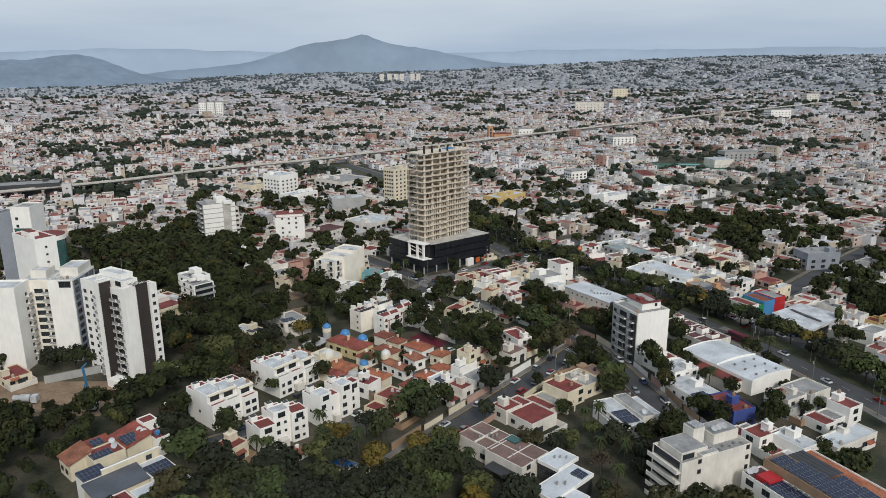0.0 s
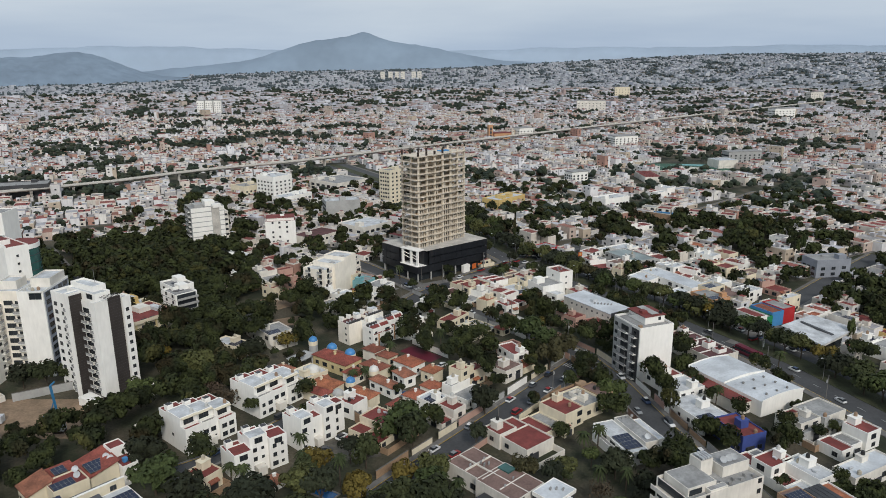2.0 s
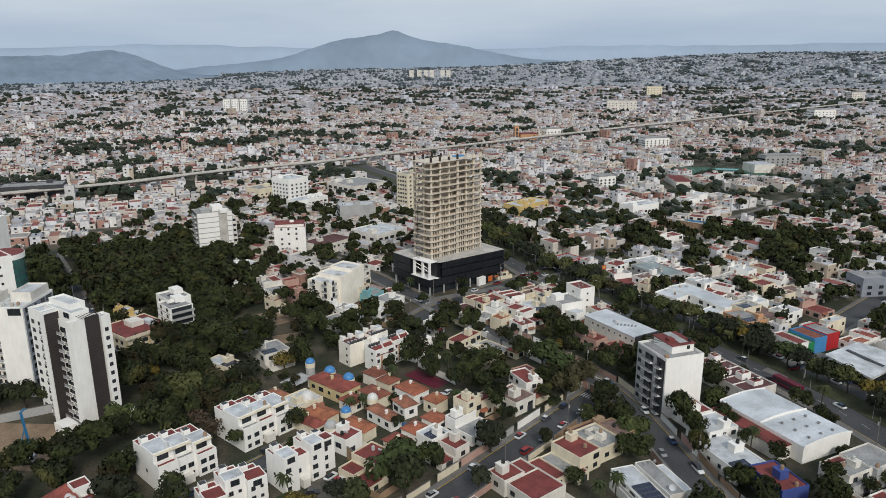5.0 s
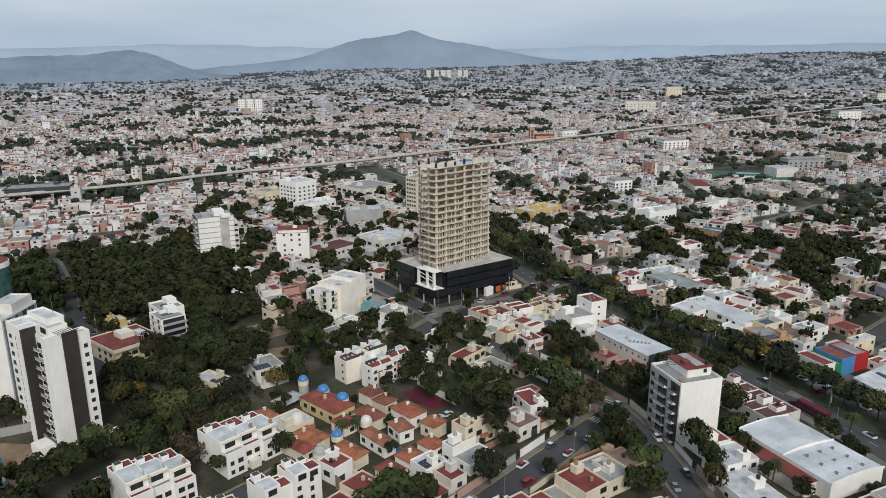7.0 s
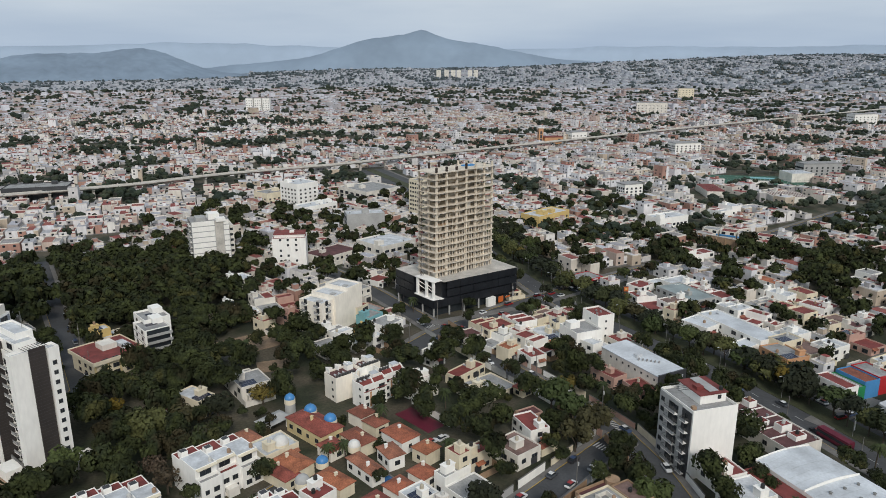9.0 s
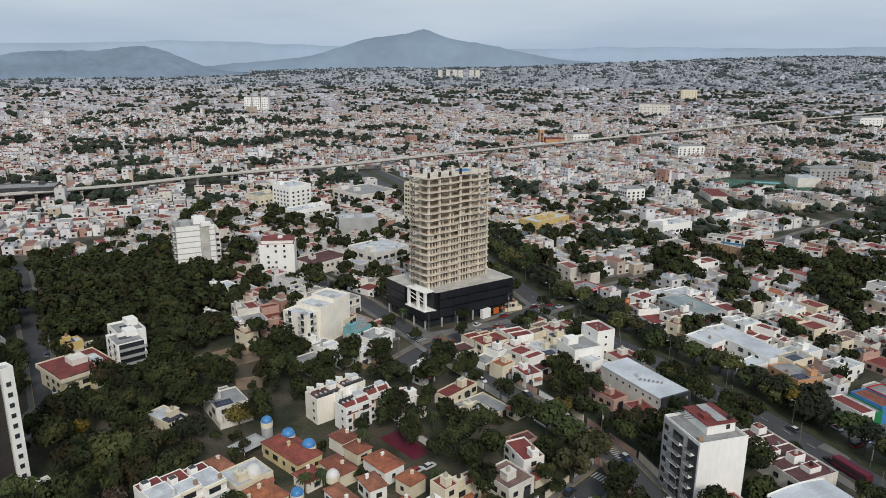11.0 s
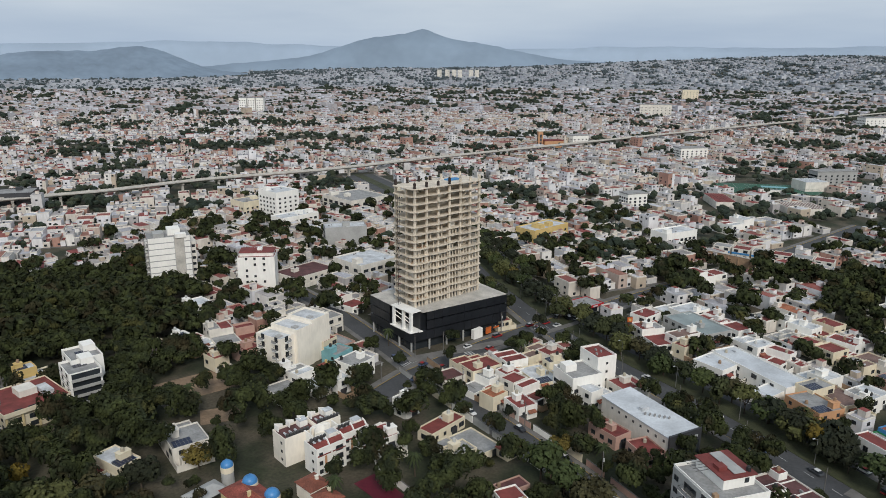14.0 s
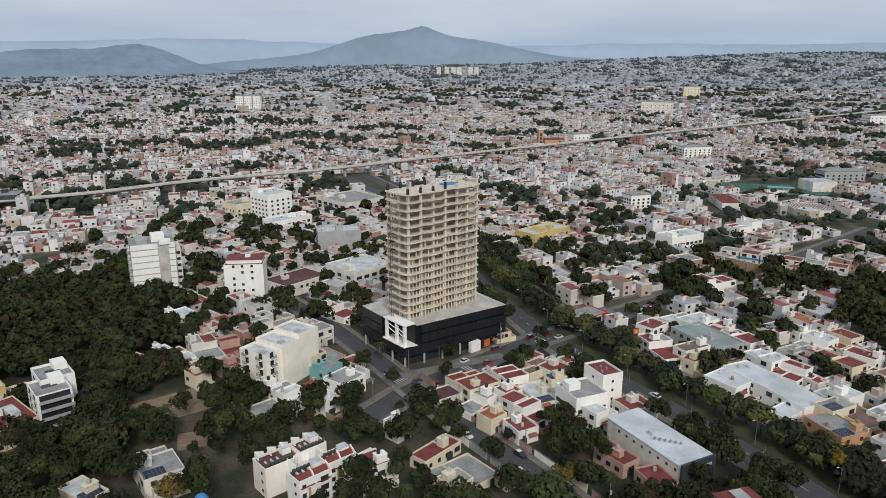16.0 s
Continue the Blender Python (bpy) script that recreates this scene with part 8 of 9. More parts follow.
def pole_meshes():
    b = bmesh.new()
    cyl(b, 0, 0, 0.16, -0.2, 9.5, 8, 0.6)
    pole = done("pole", b, M_PAVING)
    b = bmesh.new()
    beam(b, (-1.1, 0, 9.0), (1.1, 0, 9.0), 0.07), beam(b, (-0.8, 0, 8.2), (0.8, 0, 8.2), 0.06)
    arm = done("cross_arm", b, M_STEEL)
    b = bmesh.new()
    cyl(b, 0.35, 0, 0.28, 6.6, 7.6, 8)
    tr = done("transformer", b, M_GREY)
    b = bmesh.new()
    cyl(b, 0, 0, 0.1, -0.2, 8.0, 8, 0.6)
    beam(b, (0, 0, 7.9), (1.6, 0, 8.6), 0.05)
    lp = done("pole", b, M_POLE)
    b = bmesh.new()
    box(b, 1.4, 2.2, -0.14, 0.14, 8.52, 8.66)
    head = done("lamp_head", b, M_ROOF_WHITE)
    return pole, arm, tr, lp, head


P_POLE, P_ARM, P_TRANS, P_LAMP, P_HEAD = pole_meshes()


def power_pole(x, y, rz, transformer=False):
    e = base("power_pole", x, y, rz, "concrete power pole with two cross arms", "power pole", "power poles")
    shared("pole", P_POLE, e), shared("cross_arm", P_ARM, e)
    if transformer:
        shared("transformer", P_TRANS, e)


def street_lamp(x, y, rz):
    e = base("street_lamp", x, y, rz, "galvanised street lamp with a curved arm", "street lamp", "street lamps")
    shared("pole", P_LAMP, e), shared("lamp_head", P_HEAD, e)


for k, s in enumerate(range(70, 380, 27)):
    x, y, a = along(AVENUE, s, -6.4)
    power_pole(x, y, a, k % 3 == 0)
    x, y, a = along(AVENUE, s + 13, 6.2)
    street_lamp(x, y, a + 90)
for pts, s0, s1, off in ((STREET_THREE, 30, 120, 4.6), (STREET_TWO, 90, 330, -4.6), (STREET_FRONT, 10, 140, -5.4), (STREET_WEST, 10, 150, 4.2)):
    for s in range(s0, s1, 33):
        x, y, a = along(pts, s, off)
        power_pole(x, y, a, s % 2 == 0)

# lane marks and crossings
b = bmesh.new()
for pts, s1 in ((AVENUE, 420), (AVENUE_R, 420)):
    for s in range(60, s1, 9):
        x0, y0, a = along(pts, s, 0)
        x1, y1, a = along(pts, s + 3.2, 0)
        nx, ny = -math.sin(math.radians(a)) * 0.08, math.cos(math.radians(a)) * 0.08
        b.faces.new([b.verts.new(v) for v in ((x0 - nx, y0 - ny, 0.062), (x1 - nx, y1 - ny, 0.062), (x1 + nx, y1 + ny, 0.062), (x0 + nx, y0 + ny, 0.062))])
tagged(new("lane_marks", done("lane_marks", b, M_PAINT_LINE)), "broken white lane lines on the avenue", "road marking", kind="structure")


def crossing(x, y, rot, n=7, length=3.2):
    e = base("zebra_crossing", x, y, rot, "worn white zebra crossing on the asphalt", "road marking", kind="structure", z=0.075)
    bm_z = bmesh.new()
    box(bm_z, -0.22, 0.22, -length / 2, length / 2, -0.01, 0.006)
    me = done("stripe", bm_z, M_PAINT_LINE)
    for k in range(n):
        shared("stripe", me, e, (k - (n - 1) / 2) * 1.0, 0, 0)


for x, y, r in ((-74.0, 353.0, 150), (-92.3, 335.5, 60), (-78.1, 324.5, 60), (-53.8, 389.6, 150), (-8.7, 273.5, 130), (-10.7, 258.1, 150)):
    crossing(x, y, r)
strip("forecourt", [(-95.3, 339.6), (-64.4, 369.7)], 1.6, 5.0, -0.1, 0.21, M_PAVING, "paved forecourt of the podium", "pavement")
strip("forecourt", [(-51.9, 405.4), (-29.6, 435.3)], -4, 16, -0.1, 0.09, M_PAVING, "concrete shop forecourt", "pavement")
strip("car_park", [(52.2, 293.7), (72.3, 321.2)], 0, 9.0, -0.1, 0.1, M_PAVING, "concrete car park in front of the shops", "pavement")
strip("car_park", [(-79.0, 181.0), (-63.6, 188.4)], 0, 13.0, -0.1, 0.06, M_YARD, "unpaved parking yard with worn grass", "yard")
strip("car_park", [(-76.5, 260.5), (-62.0, 252.6)], 0, 7.0, -0.1, 0.06, M_PURPLE, "maroon paved parking court", "yard")
strip("earth_lot", [(-141.0, 274.0), (-131.0, 282.0)], 0, 10, -0.1, 0.075, M_EARTH, "bare brown earth patch in a dry garden", "yard")
strip("earth_lot", [(-168.0, 286.5), (-151.0, 278.0)], 0, 9, -0.1, 0.085, M_YARD, "worn open yard with rubble and dry grass", "yard")
strip("earth_lot", [(-164.7, 282.4), (-147.9, 306.7)], 0, 18, -0.1, 0.08, M_EARTH, "bare earth lot with dry grass", "yard")


def CLEAR_AREA(x, y):
    """Open ground that carries no trees."""
    for cx, cy, rx, ry in ((-71.5, 184.6, 11, 8), (-61.4, 245.4, 6, 8), (-155.9, 294.4, 9, 11), (-136.0, 278.0, 9, 7), (-159.0, 282.0, 12, 7), (-184.7, 178.7, 27, 17), (62.2, 304.1, 9, 9), (-41.7, 413.9, 15, 14), (-73.4, 214.4, 5, 5), (-104.3, 247.1, 9, 9)):
        if ((x - cx) / rx) ** 2 + ((y - cy) / ry) ** 2 < 1:
            return True
    return False


# ---- small clay-tile villas between the domed ones ----
def inside_spot_near(x, y, margin=1.0):
    """Whether something here would stand in a house."""
    for sx, sy, hw, hd, r in SPOTS:
        dx, dy = x - sx, y - sy
        if abs(dx * math.cos(r) + dy * math.sin(r)) < hw + margin and abs(dy * math.cos(r) - dx * math.sin(r)) < hd + margin:
            return True
    return False


vrnd = random.Random(63)
for i in range(-4, 5):
    for j in range(-4, 5):
        lx, ly = i * 8.6 + vrnd.uniform(-0.8, 0.8), j * 7.6 + vrnd.uniform(-0.8, 0.8)
        x, y = -80.0 + lx * math.cos(1.13) - ly * math.sin(1.13), 226.0 + lx * math.sin(1.13) + ly * math.cos(1.13)
        if math.hypot((x + 80) / 30, (y - 226) / 24) > 1 or inside_spot_near(x, y, 2.7) or CLEAR_AREA(x, y):
            continue
        if any(min(math.hypot(x - ax - (bx - ax) * q / 8, y - ay - (by - ay) * q / 8) for q in range(9)) < half + 3.4 for pts, half in ROADS for (ax, ay), (bx, by) in zip(pts, pts[1:]) if math.hypot(x - ax, y - ay) < 60):
            continue
        tile_house(x, y, vrnd.uniform(5.8, 7.0), vrnd.uniform(6.4, 8.0), vrnd.uniform(4.4, 5.8), 65, vrnd.choice((M_CREAM, M_IVORY, M_WHITE)))

# ---- the avenue's and streets' trees ----
trnd = random.Random(31)
for s0 in range(300, 640, 8):
    x, y, a = along(AVENUE, s0 + trnd.uniform(-2, 2), trnd.choice((-8.6, 21.5, 23.0)))
    if not inside_spot_near(x, y):
        tree(x, y, trnd.uniform(3.2, 5.0), trnd.uniform(7.0, 9.5), "g", s0)
s = 95.0
while s < 620:
    x, y, a = along(AVENUE, s, 10.8 + trnd.uniform(-2.0, 4.0))
    tree(x, y, trnd.uniform(4.4, 6.8), trnd.uniform(7.5, 10.5), "y" if trnd.random() < 0.06 else "g", int(s * 7))
    s += trnd.uniform(5.0, 9.0)
for x, y, r, h in ((-35.9, 213.9, 5.6, 9.5), (-58.0, 192.8, 8.0, 10.5), (18.0, 149.2, 5.0, 12.5), (-14.2, 265.3, 6.0, 9.5), (-22.8, 271.7, 6.0, 9.0), (-30.0, 275.9, 6.5, 10.5), (-18.7, 253.0, 5.4, 9.0), (3.9, 234.1, 5.6, 7.5), (47.1, 317.1, 7.6, 9.8), (41.0, 323.6, 7.0, 9.0), (32.9, 330.7, 6.0, 8.6), (22.8, 342.1, 5.4, 8.4), (-84.9, 150.5, 6.5, 9.0), (-101.1, 144.6, 7.0, 10.0), (-113.4, 150.8, 7.0, 10.5), (-124.0, 161.4, 6.0, 9.0), (-142.9, 217.4, 6.5, 9.5), (-136.9, 225.7, 6.0, 8.5), (-130.9, 236.0, 5.6, 8.5), (-191.1, 198.4, 5.6, 9.5), (-198.4, 195.5, 5.2, 9.0), (-184.9, 202.7, 4.4, 8.0), (-148.9, 192.9, 5.0, 10.0), (-68.7, 146.2, 6.0, 8.6), (-44.5, 145.9, 6.0, 8.4), (-28.5, 151.8, 5.0, 8.0)):
    tree(x, y, r, h)
for x, y, r, h, k in ((-58.9, 160.6, 5.2, 7.8, "y"), (-50.7, 170.8, 4.6, 7.0, "y"), (-29.4, 146.8, 5.0, 7.5, "y"), (-122.8, 249.4, 4.6, 7.5, "y"), (-163.7, 226.1, 4.0, 6.5, "y"), (-26.8, 288.4, 3.8, 7.5, "y"), (-119.1, 197.5, 5.4, 8.5, "b"), (-126.2, 201.6, 5.0, 8.0, "b")):
    tree(x, y, r, h, k)
for x, y, h in ((37.5, 235.6, 8.5), (-3.5, 197.1, 8.0), (-96.6, 160.4, 6.6), (-92.6, 160.0, 6.4), (-84.6, 179.4, 7.0), (-79.6, 169.6, 7.4), (-85.7, 225.0, 6.0), (-81.6, 228.0, 6.4), (-78.7, 247.7, 8.5), (-52.2, 234.9, 9.0), (-63.5, 266.1, 8.0), (-52.6, 352.9, 9.0), (-106.6, 349.0, 8.0), (-14.6, 289.2, 7.0), (-143.8, 275.8, 8.5), (-150.1, 280.1, 8.0), (63.7, 272.3, 8.0), (-66.9, 165.8, 10.0), (0.5, 201.1, 8.0)):
    palm(x, y, h)
for x, y, h in ((-201.6, 430.0, 9.0), (-204.7, 433.1, 8.0), (-207.8, 436.2, 8.5), (-46.2, 305.4, 6.0), (-60.5, 450.0, 14.0), (101.8, 431.8, 13.0), (105.0, 436.1, 12.0), (109.1, 440.5, 14.0), (96.4, 303.7, 12.0)):
    cypress(x, y, h, 1.5)

# ---- building site, viaduct, landmarks ----
def build_site():
    strip("building_site", [(-211.4, 170.5), (-161.1, 182.7)], 0, 26, -0.1, 0.07, M_EARTH, "excavated earth building site", "building site")
    for pts in ([(-194.2, 186.2), (-180.8, 199.2), (-161.2, 191.0), (-154.9, 180.4)],):
        for (x0, y0), (x1, y1) in zip(pts, pts[1:]):
            n = math.hypot(x1 - x0, y1 - y0)
            e = base("site_wall", x0, y0, math.degrees(math.atan2(y1 - y0, x1 - x0)), "grey concrete block site wall", "wall")
            boxpart(e, "wall_body", 0, n, -0.12, 0.12, -0.1, 3.0, M_GREY)
            boxpart(e, "coping", 0, n, -0.2, 0.2, 3.0, 3.12, M_PAVING)
    e = base("drilling_rig", -169.7, 176.9, 30, "blue piling rig with a tall leaning mast", "construction machine")
    boxpart(e, "undercarriage", -2, 2, -1.5, 1.5, 0.05, 1.0, M_STEEL)
    boxpart(e, "cab_body", -2.6, 1.6, -1.3, 1.3, 1.0, 2.6, M_BLUE_PAINT)
    b = bmesh.new()
    beam(b, (2.0, 0, 0.6), (1.0, 0, 13.0), 0.42)
    beam(b, (1.0, 0, 13.0), (2.4, 0, 14.2), 0.3)
    part("mast", b, M_BLUE_PAINT, e)
    b = bmesh.new()
    beam(b, (-0.5, 0, 2.4), (1.4, 0, 8.0), 0.16)
    part("strut", b, M_BLUE_PAINT, e)
    e = base("excavator", -163.3, 172.9, 200, "red tracked excavator with its arm lowered", "construction machine")
    boxpart(e, "tracks", -1.6, 1.6, -1.3, 1.3, 0.05, 0.8, M_STEEL)
    boxpart(e, "cab_body", -1.6, 1.2, -1.2, 1.2, 0.8, 2.4, M_ROOF_WHITE)
    b = bmesh.new()
    beam(b, (1.0, 0, 1.6), (3.8, 0, 3.4), 0.25), beam(b, (3.8, 0, 3.4), (5.6, 0, 0.8), 0.2)
    part("arm", b, M_RED_PAINT, e)
    e = base("mixer_truck", -189.1, 171.8, 20, "white concrete mixer truck on bare earth", "truck")
    boxpart(e, "cab", 2.4, 4.4, -1.2, 1.2, 0.6, 2.9, M_ROOF_WHITE)
    boxpart(e, "chassis", -4, 4.2, -1.0, 1.0, 0.5, 0.9, M_STEEL)
    b = bmesh.new()
    beam(b, (-3.4, 0, 2.4), (-1.0, 0, 2.2), 0.9, 12), beam(b, (-1.0, 0, 2.2), (2.0, 0, 2.0), 1.25, 12)
    part("drum", b, M_ROOF_WHITE, e)
    for sx in (-3, -1.8, 3.2):
        for sy in (-0.95, 0.95):
            b = bmesh.new()
            beam(b, (sx, sy - 0.15, 0.5), (sx, sy + 0.15, 0.5), 0.5, 12)
            part("wheel", b, M_TYRE, e)


build_site()

VIADUCT = [(-788.6, 340.3), (-572.8, 427.9), (-495.3, 471.1), (-436.5, 541.3), (-400.5, 612.2), (-318.8, 712.2), (-259.9, 813.5), (-147.8, 986.8), (8.2, 1228.0), (222.2, 1546.0), (623.8, 2131.6)]


def build_viaduct():
    e = base("rail_viaduct", -0.2, -0.2, 0, "pale concrete elevated railway viaduct crossing the town", "viaduct")
    total = sum(math.hypot(b[0] - a[0], b[1] - a[1]) for a, b in zip(VIADUCT, VIADUCT[1:]))
    n = int(total / 32)
    for k in range(n):
        x0, y0, a = along(VIADUCT, k * 32.0, 0)
        x1, y1, _ = along(VIADUCT, (k + 1) * 32.0, 0)
        ang = math.degrees(math.atan2(y1 - y0, x1 - x0))
        L = math.hypot(x1 - x0, y1 - y0)
        b = bmesh.new()
        ve = []
        for xx in (0, L - 0.1):
            ve.append([b.verts.new((xx, yy, zz)) for yy, zz in ((-4.6, 9.6), (-4.6, 8.8), (-2.2, 7.6), (2.2, 7.6), (4.6, 8.8), (4.6, 9.6), (4.3, 9.6), (4.3, 9.0), (-4.3, 9.0), (-4.3, 9.6))])
        for i in range(10):
            j = (i + 1) % 10
            b.faces.new((ve[0][i], ve[0][j], ve[1][j], ve[1][i]))
        b.faces.new(ve[0][::-1]), b.faces.new(ve[1])
        bmesh.ops.recalc_face_normals(b, faces=b.faces)
        o = part("deck_span", b, M_SLAB, e)
        o.matrix_local = pose(x0, y0, 0, 0, 0, ang)
        b = bmesh.new()
        box(b, -0.9, 0.9, -1.2, 1.2, -0.2, 6.4), box(b, -1.1, 1.1, -2.6, 2.6, 6.4, 7.6)
        o = part("pier", b, M_SLAB, e)
        o.matrix_local = pose(x0, y0, 0, 0, 0, ang)


build_viaduct()


def far_tower(x, y, w, d, h, rot, wall, label, cols, rows, z=None):
    e = base("far_building", x, y, rot, label, "building", z=land(x, y) if z is None else z)
    boxpart(e, "wall_shell", -w / 2, w / 2, -d / 2, d / 2, -0.5, h, wall)
    boxpart(e, "roof", -w / 2 - 0.3, w / 2 + 0.3, -d / 2 - 0.3, d / 2 + 0.3, h, h + 0.8, M_ROOF_GREY)
    b = bmesh.new()
    box(b, -0.9, 0.9, -0.1, 0.1, -0.8, 0.8)
    me = done("window", b, M_GLASS)
    for f in "sw":
        L = w if f == "s" else d
        for i in range(cols):
            for j in range(rows):
                on(e, "window", me, f, -d / 2 if f == "s" else -w / 2, -L / 2 + L * (i + 0.5) / cols, 2.2 + (h - 3) * j / rows)
    SPOTS.append((x, y, w / 2 + 4, d / 2 + 4, math.radians(rot)))


for k in range(3):
    far_tower(-874 + k * 17.0, 1385 + k * 5.5, 15, 15, 31.0, 20, M_WHITE, "pale slab apartment tower rising over low houses", 3, 6)
for k, dx in enumerate((0, 38, 70, 98, 150, 178)):
    far_tower(-1112 + dx, 3330 + dx * 0.12, 20, 16, 38.0, 15, M_OFFWHITE, "far pale apartment slab on the skyline", 3, 4)
far_tower(-58.2, 1625.7, 62, 16, 24.0, 8, M_OFFWHITE, "long cream hospital-like block far off", 8, 4)
far_tower(8.8, 2270.1, 44, 18, 30.0, 10, M_CREAM, "tan far high-rise block", 5, 5)
far_tower(302.2, 1478.1, 46, 20, 20.0, 30, M_WHITE, "white far office block", 6, 4)
far_tower(496.8, 2060.5, 40, 18, 26.0, 30, M_OFFWHITE, "pale far office block", 5, 5)
far_tower(-133.9, 1055.3, 24, 18, 15.0, 40, M_WHITE, "white glazed block beside the viaduct", 4, 3)
far_tower(-33.8, 672.5, 18, 12, 11.0, 40, M_WHITE, "white block with rows of windows", 4, 3)
far_tower(137.1, 849.0, 40, 14, 12.0, 25, M_GREY, "grey unfinished block with open bays", 7, 3)
far_tower(9.2, 975.7, 34, 18, 14.0, 30, M_WHITE, "white mid-rise behind the viaduct", 6, 4)
e = base("bell_tower", -178.4, 1027.0, 30, "orange church bell tower over red roofs", "tower")
SPOTS.append((-178.4, 1027.0, 22, 14, 0.5))
boxpart(e, "shaft", -3.2, 3.2, -3.2, 3.2, -0.2, 21, M_ORANGE)
boxpart(e, "nave", 4, 30, -8, 8, -0.2, 9, M_ORANGE)
boxpart(e, "nave_roof", 3.6, 30.4, -8.4, 8.4, 9, 9.8, M_ROOF_RED)
# Solid dark panels stand for the shade inside the belfry's arches.
for z in (3, 8, 13):
    panel(e, "opening", "s", -3.2, -1.4, 1.4, z, z + 4, M_DARKGREY, 0.1)
    panel(e, "opening", "w", -3.2, -1.4, 1.4, z, z + 4, M_DARKGREY, 0.1)
boxpart(e, "cornice", -3.8, 3.8, -3.8, 3.8, 21, 22, M_OFFWHITE)
office(-651.6, 458.4, 60, 26, 11, 40, M_DARKGREY, M_ROOF_METAL, "dark glazed mall block with a green roof truss", 6, 3, (4.2, 2.2), 1)


# ---- domes and small garden things ----
def little_dome(x, y, z, r, mat, label):
    e = base("dome", x, y, 0, label, "dome", "domes", z=z)
    b = bmesh.new()
    cyl(b, 0, 0, r * 1.05, -1.6, 0.1, 14)
    part("drum", b, M_CREAM, e)
    b = bmesh.new()
    dome(b, 0, 0, 0.1, r, 18, 7, 0.95)
    part("shell", b, mat, e)
    b = bmesh.new()
    cyl(b, 0, 0, 0.18, r * 0.93, r * 0.93 + 0.5, 8, 0.6)
    part("finial", b, mat, e)


for x, y, z, r, m, lb in ((-109.3, 244.4, 6.9, 1.7, M_DOME_BLUE, "small blue glazed dome on a round turret"), (-100.2, 241.4, 5.9, 2.0, M_DOME_BLUE, "blue glazed dome over a villa roof"), (-91.7, 238.4, 5.7, 2.0, M_DOME_BLUE, "blue glazed dome over a villa roof"), (-83.9, 218.3, 4.6, 1.7, M_DOME_BLUE, "blue glazed dome over a villa roof"), (-99.4, 222.3, 5.2, 2.3, M_DOME_WHITE, "plain white dome on a roof terrace"), (-78.8, 228.2, 4.9, 1.8, M_DOME_WHITE, "plain white dome on a villa roof"), (-84.1, 207.7, 4.9, 2.0, M_GREY, "grey dome on a villa roof")):
    little_dome(x, y, z, r, m, lb)
b = bmesh.new()
cyl(b, -109.3, 244.4, 1.7, -0.1, 5.4, 14)
tagged(new("turret", done("turret", b, M_GREY)), "round grey stone turret under a blue dome", "turret")
take(-108.3, 240.9, 4, 4, 0)
e = base("gate_pavilion", -110.6, 236.4, 70, "white gate pavilion with a grey hipped roof", "pavilion")
take(-111.9, 235.8, 9, 6, 70)
for px in (-3.8, 3.8):
    for py in (-2.3, 2.3):
        boxpart(e, "pier", px - 0.5, px + 0.5, py - 0.5, py + 0.5, -0.1, 3.6, M_WHITE)
b = bmesh.new()
ve = [b.verts.new(v) for v in ((-5, -3.4, 3.6), (5, -3.4, 3.6), (5, 3.4, 3.6), (-5, 3.4, 3.6))]
rp = [b.verts.new(v) for v in ((-2.4, 0, 5.0), (2.4, 0, 5.0))]
b.faces.new(ve[::-1])
for f in ((ve[0], ve[1], rp[1], rp[0]), (ve[1], ve[2], rp[1]), (ve[2], ve[3], rp[0], rp[1]), (ve[3], ve[0], rp[0])):
    b.faces.new(f)
part("roof", b, M_GREY, e)


def pool(x, y, w, d, rot):
    e = base("swimming_pool", x, y, rot, "blue garden swimming pool with a pale rim", "pool")
    b = bmesh.new()
    for x0, x1, y0, y1 in ((-w / 2 - 0.5, w / 2 + 0.5, -d / 2 - 0.5, -d / 2), (-w / 2 - 0.5, w / 2 + 0.5, d / 2, d / 2 + 0.5), (-w / 2 - 0.5, -w / 2, -d / 2, d / 2), (w / 2, w / 2 + 0.5, -d / 2, d / 2)):
        box(b, x0, x1, y0, y1, -0.1, 0.2)
    part("rim", b, M_PAVING, e)
    boxpart(e, "water", -w / 2, w / 2, -d / 2, d / 2, -0.1, 0.08, M_POOL)
    take(x, y, w + 3, d + 3, rot)


pool(-64.1, 221.2, 3.4, 7.0, 62)
pool(-70.0, 161.7, 3.2, 7.5, 72)
pool(-9.6, 190.6, 4.0, 6.0, 54)

office(-493.7, 499.9, 48, 24, 12.4, 36, M_DARKGREY, M_ROOF_GREY, "long black-fronted shopping hall beside the viaduct", 2, 2)

# ---- the town beyond: houses and trees nobody could count ----
def quads_object(name, verts, quads, mats, mat_index, label, category):
    me = bpy.data.meshes.new(name)
    nv, nq = len(verts), len(quads)
    me.vertices.add(nv)
    me.vertices.foreach_set("co", np.asarray(verts, np.float32).ravel())
    me.loops.add(nq * 4)
    me.loops.foreach_set("vertex_index", np.asarray(quads, np.int32).ravel())
    me.polygons.add(nq)
    me.polygons.foreach_set("loop_start", np.arange(0, nq * 4, 4, dtype=np.int32))
    me.polygons.foreach_set("material_index", np.asarray(mat_index, np.int32))
    me.polygons.foreach_set("use_smooth", np.zeros(nq, bool))
    for m in mats:
        me.materials.append(m)
    me.update(calc_edges=True)
    return tagged(new(name, me), label, category, kind="stuff")


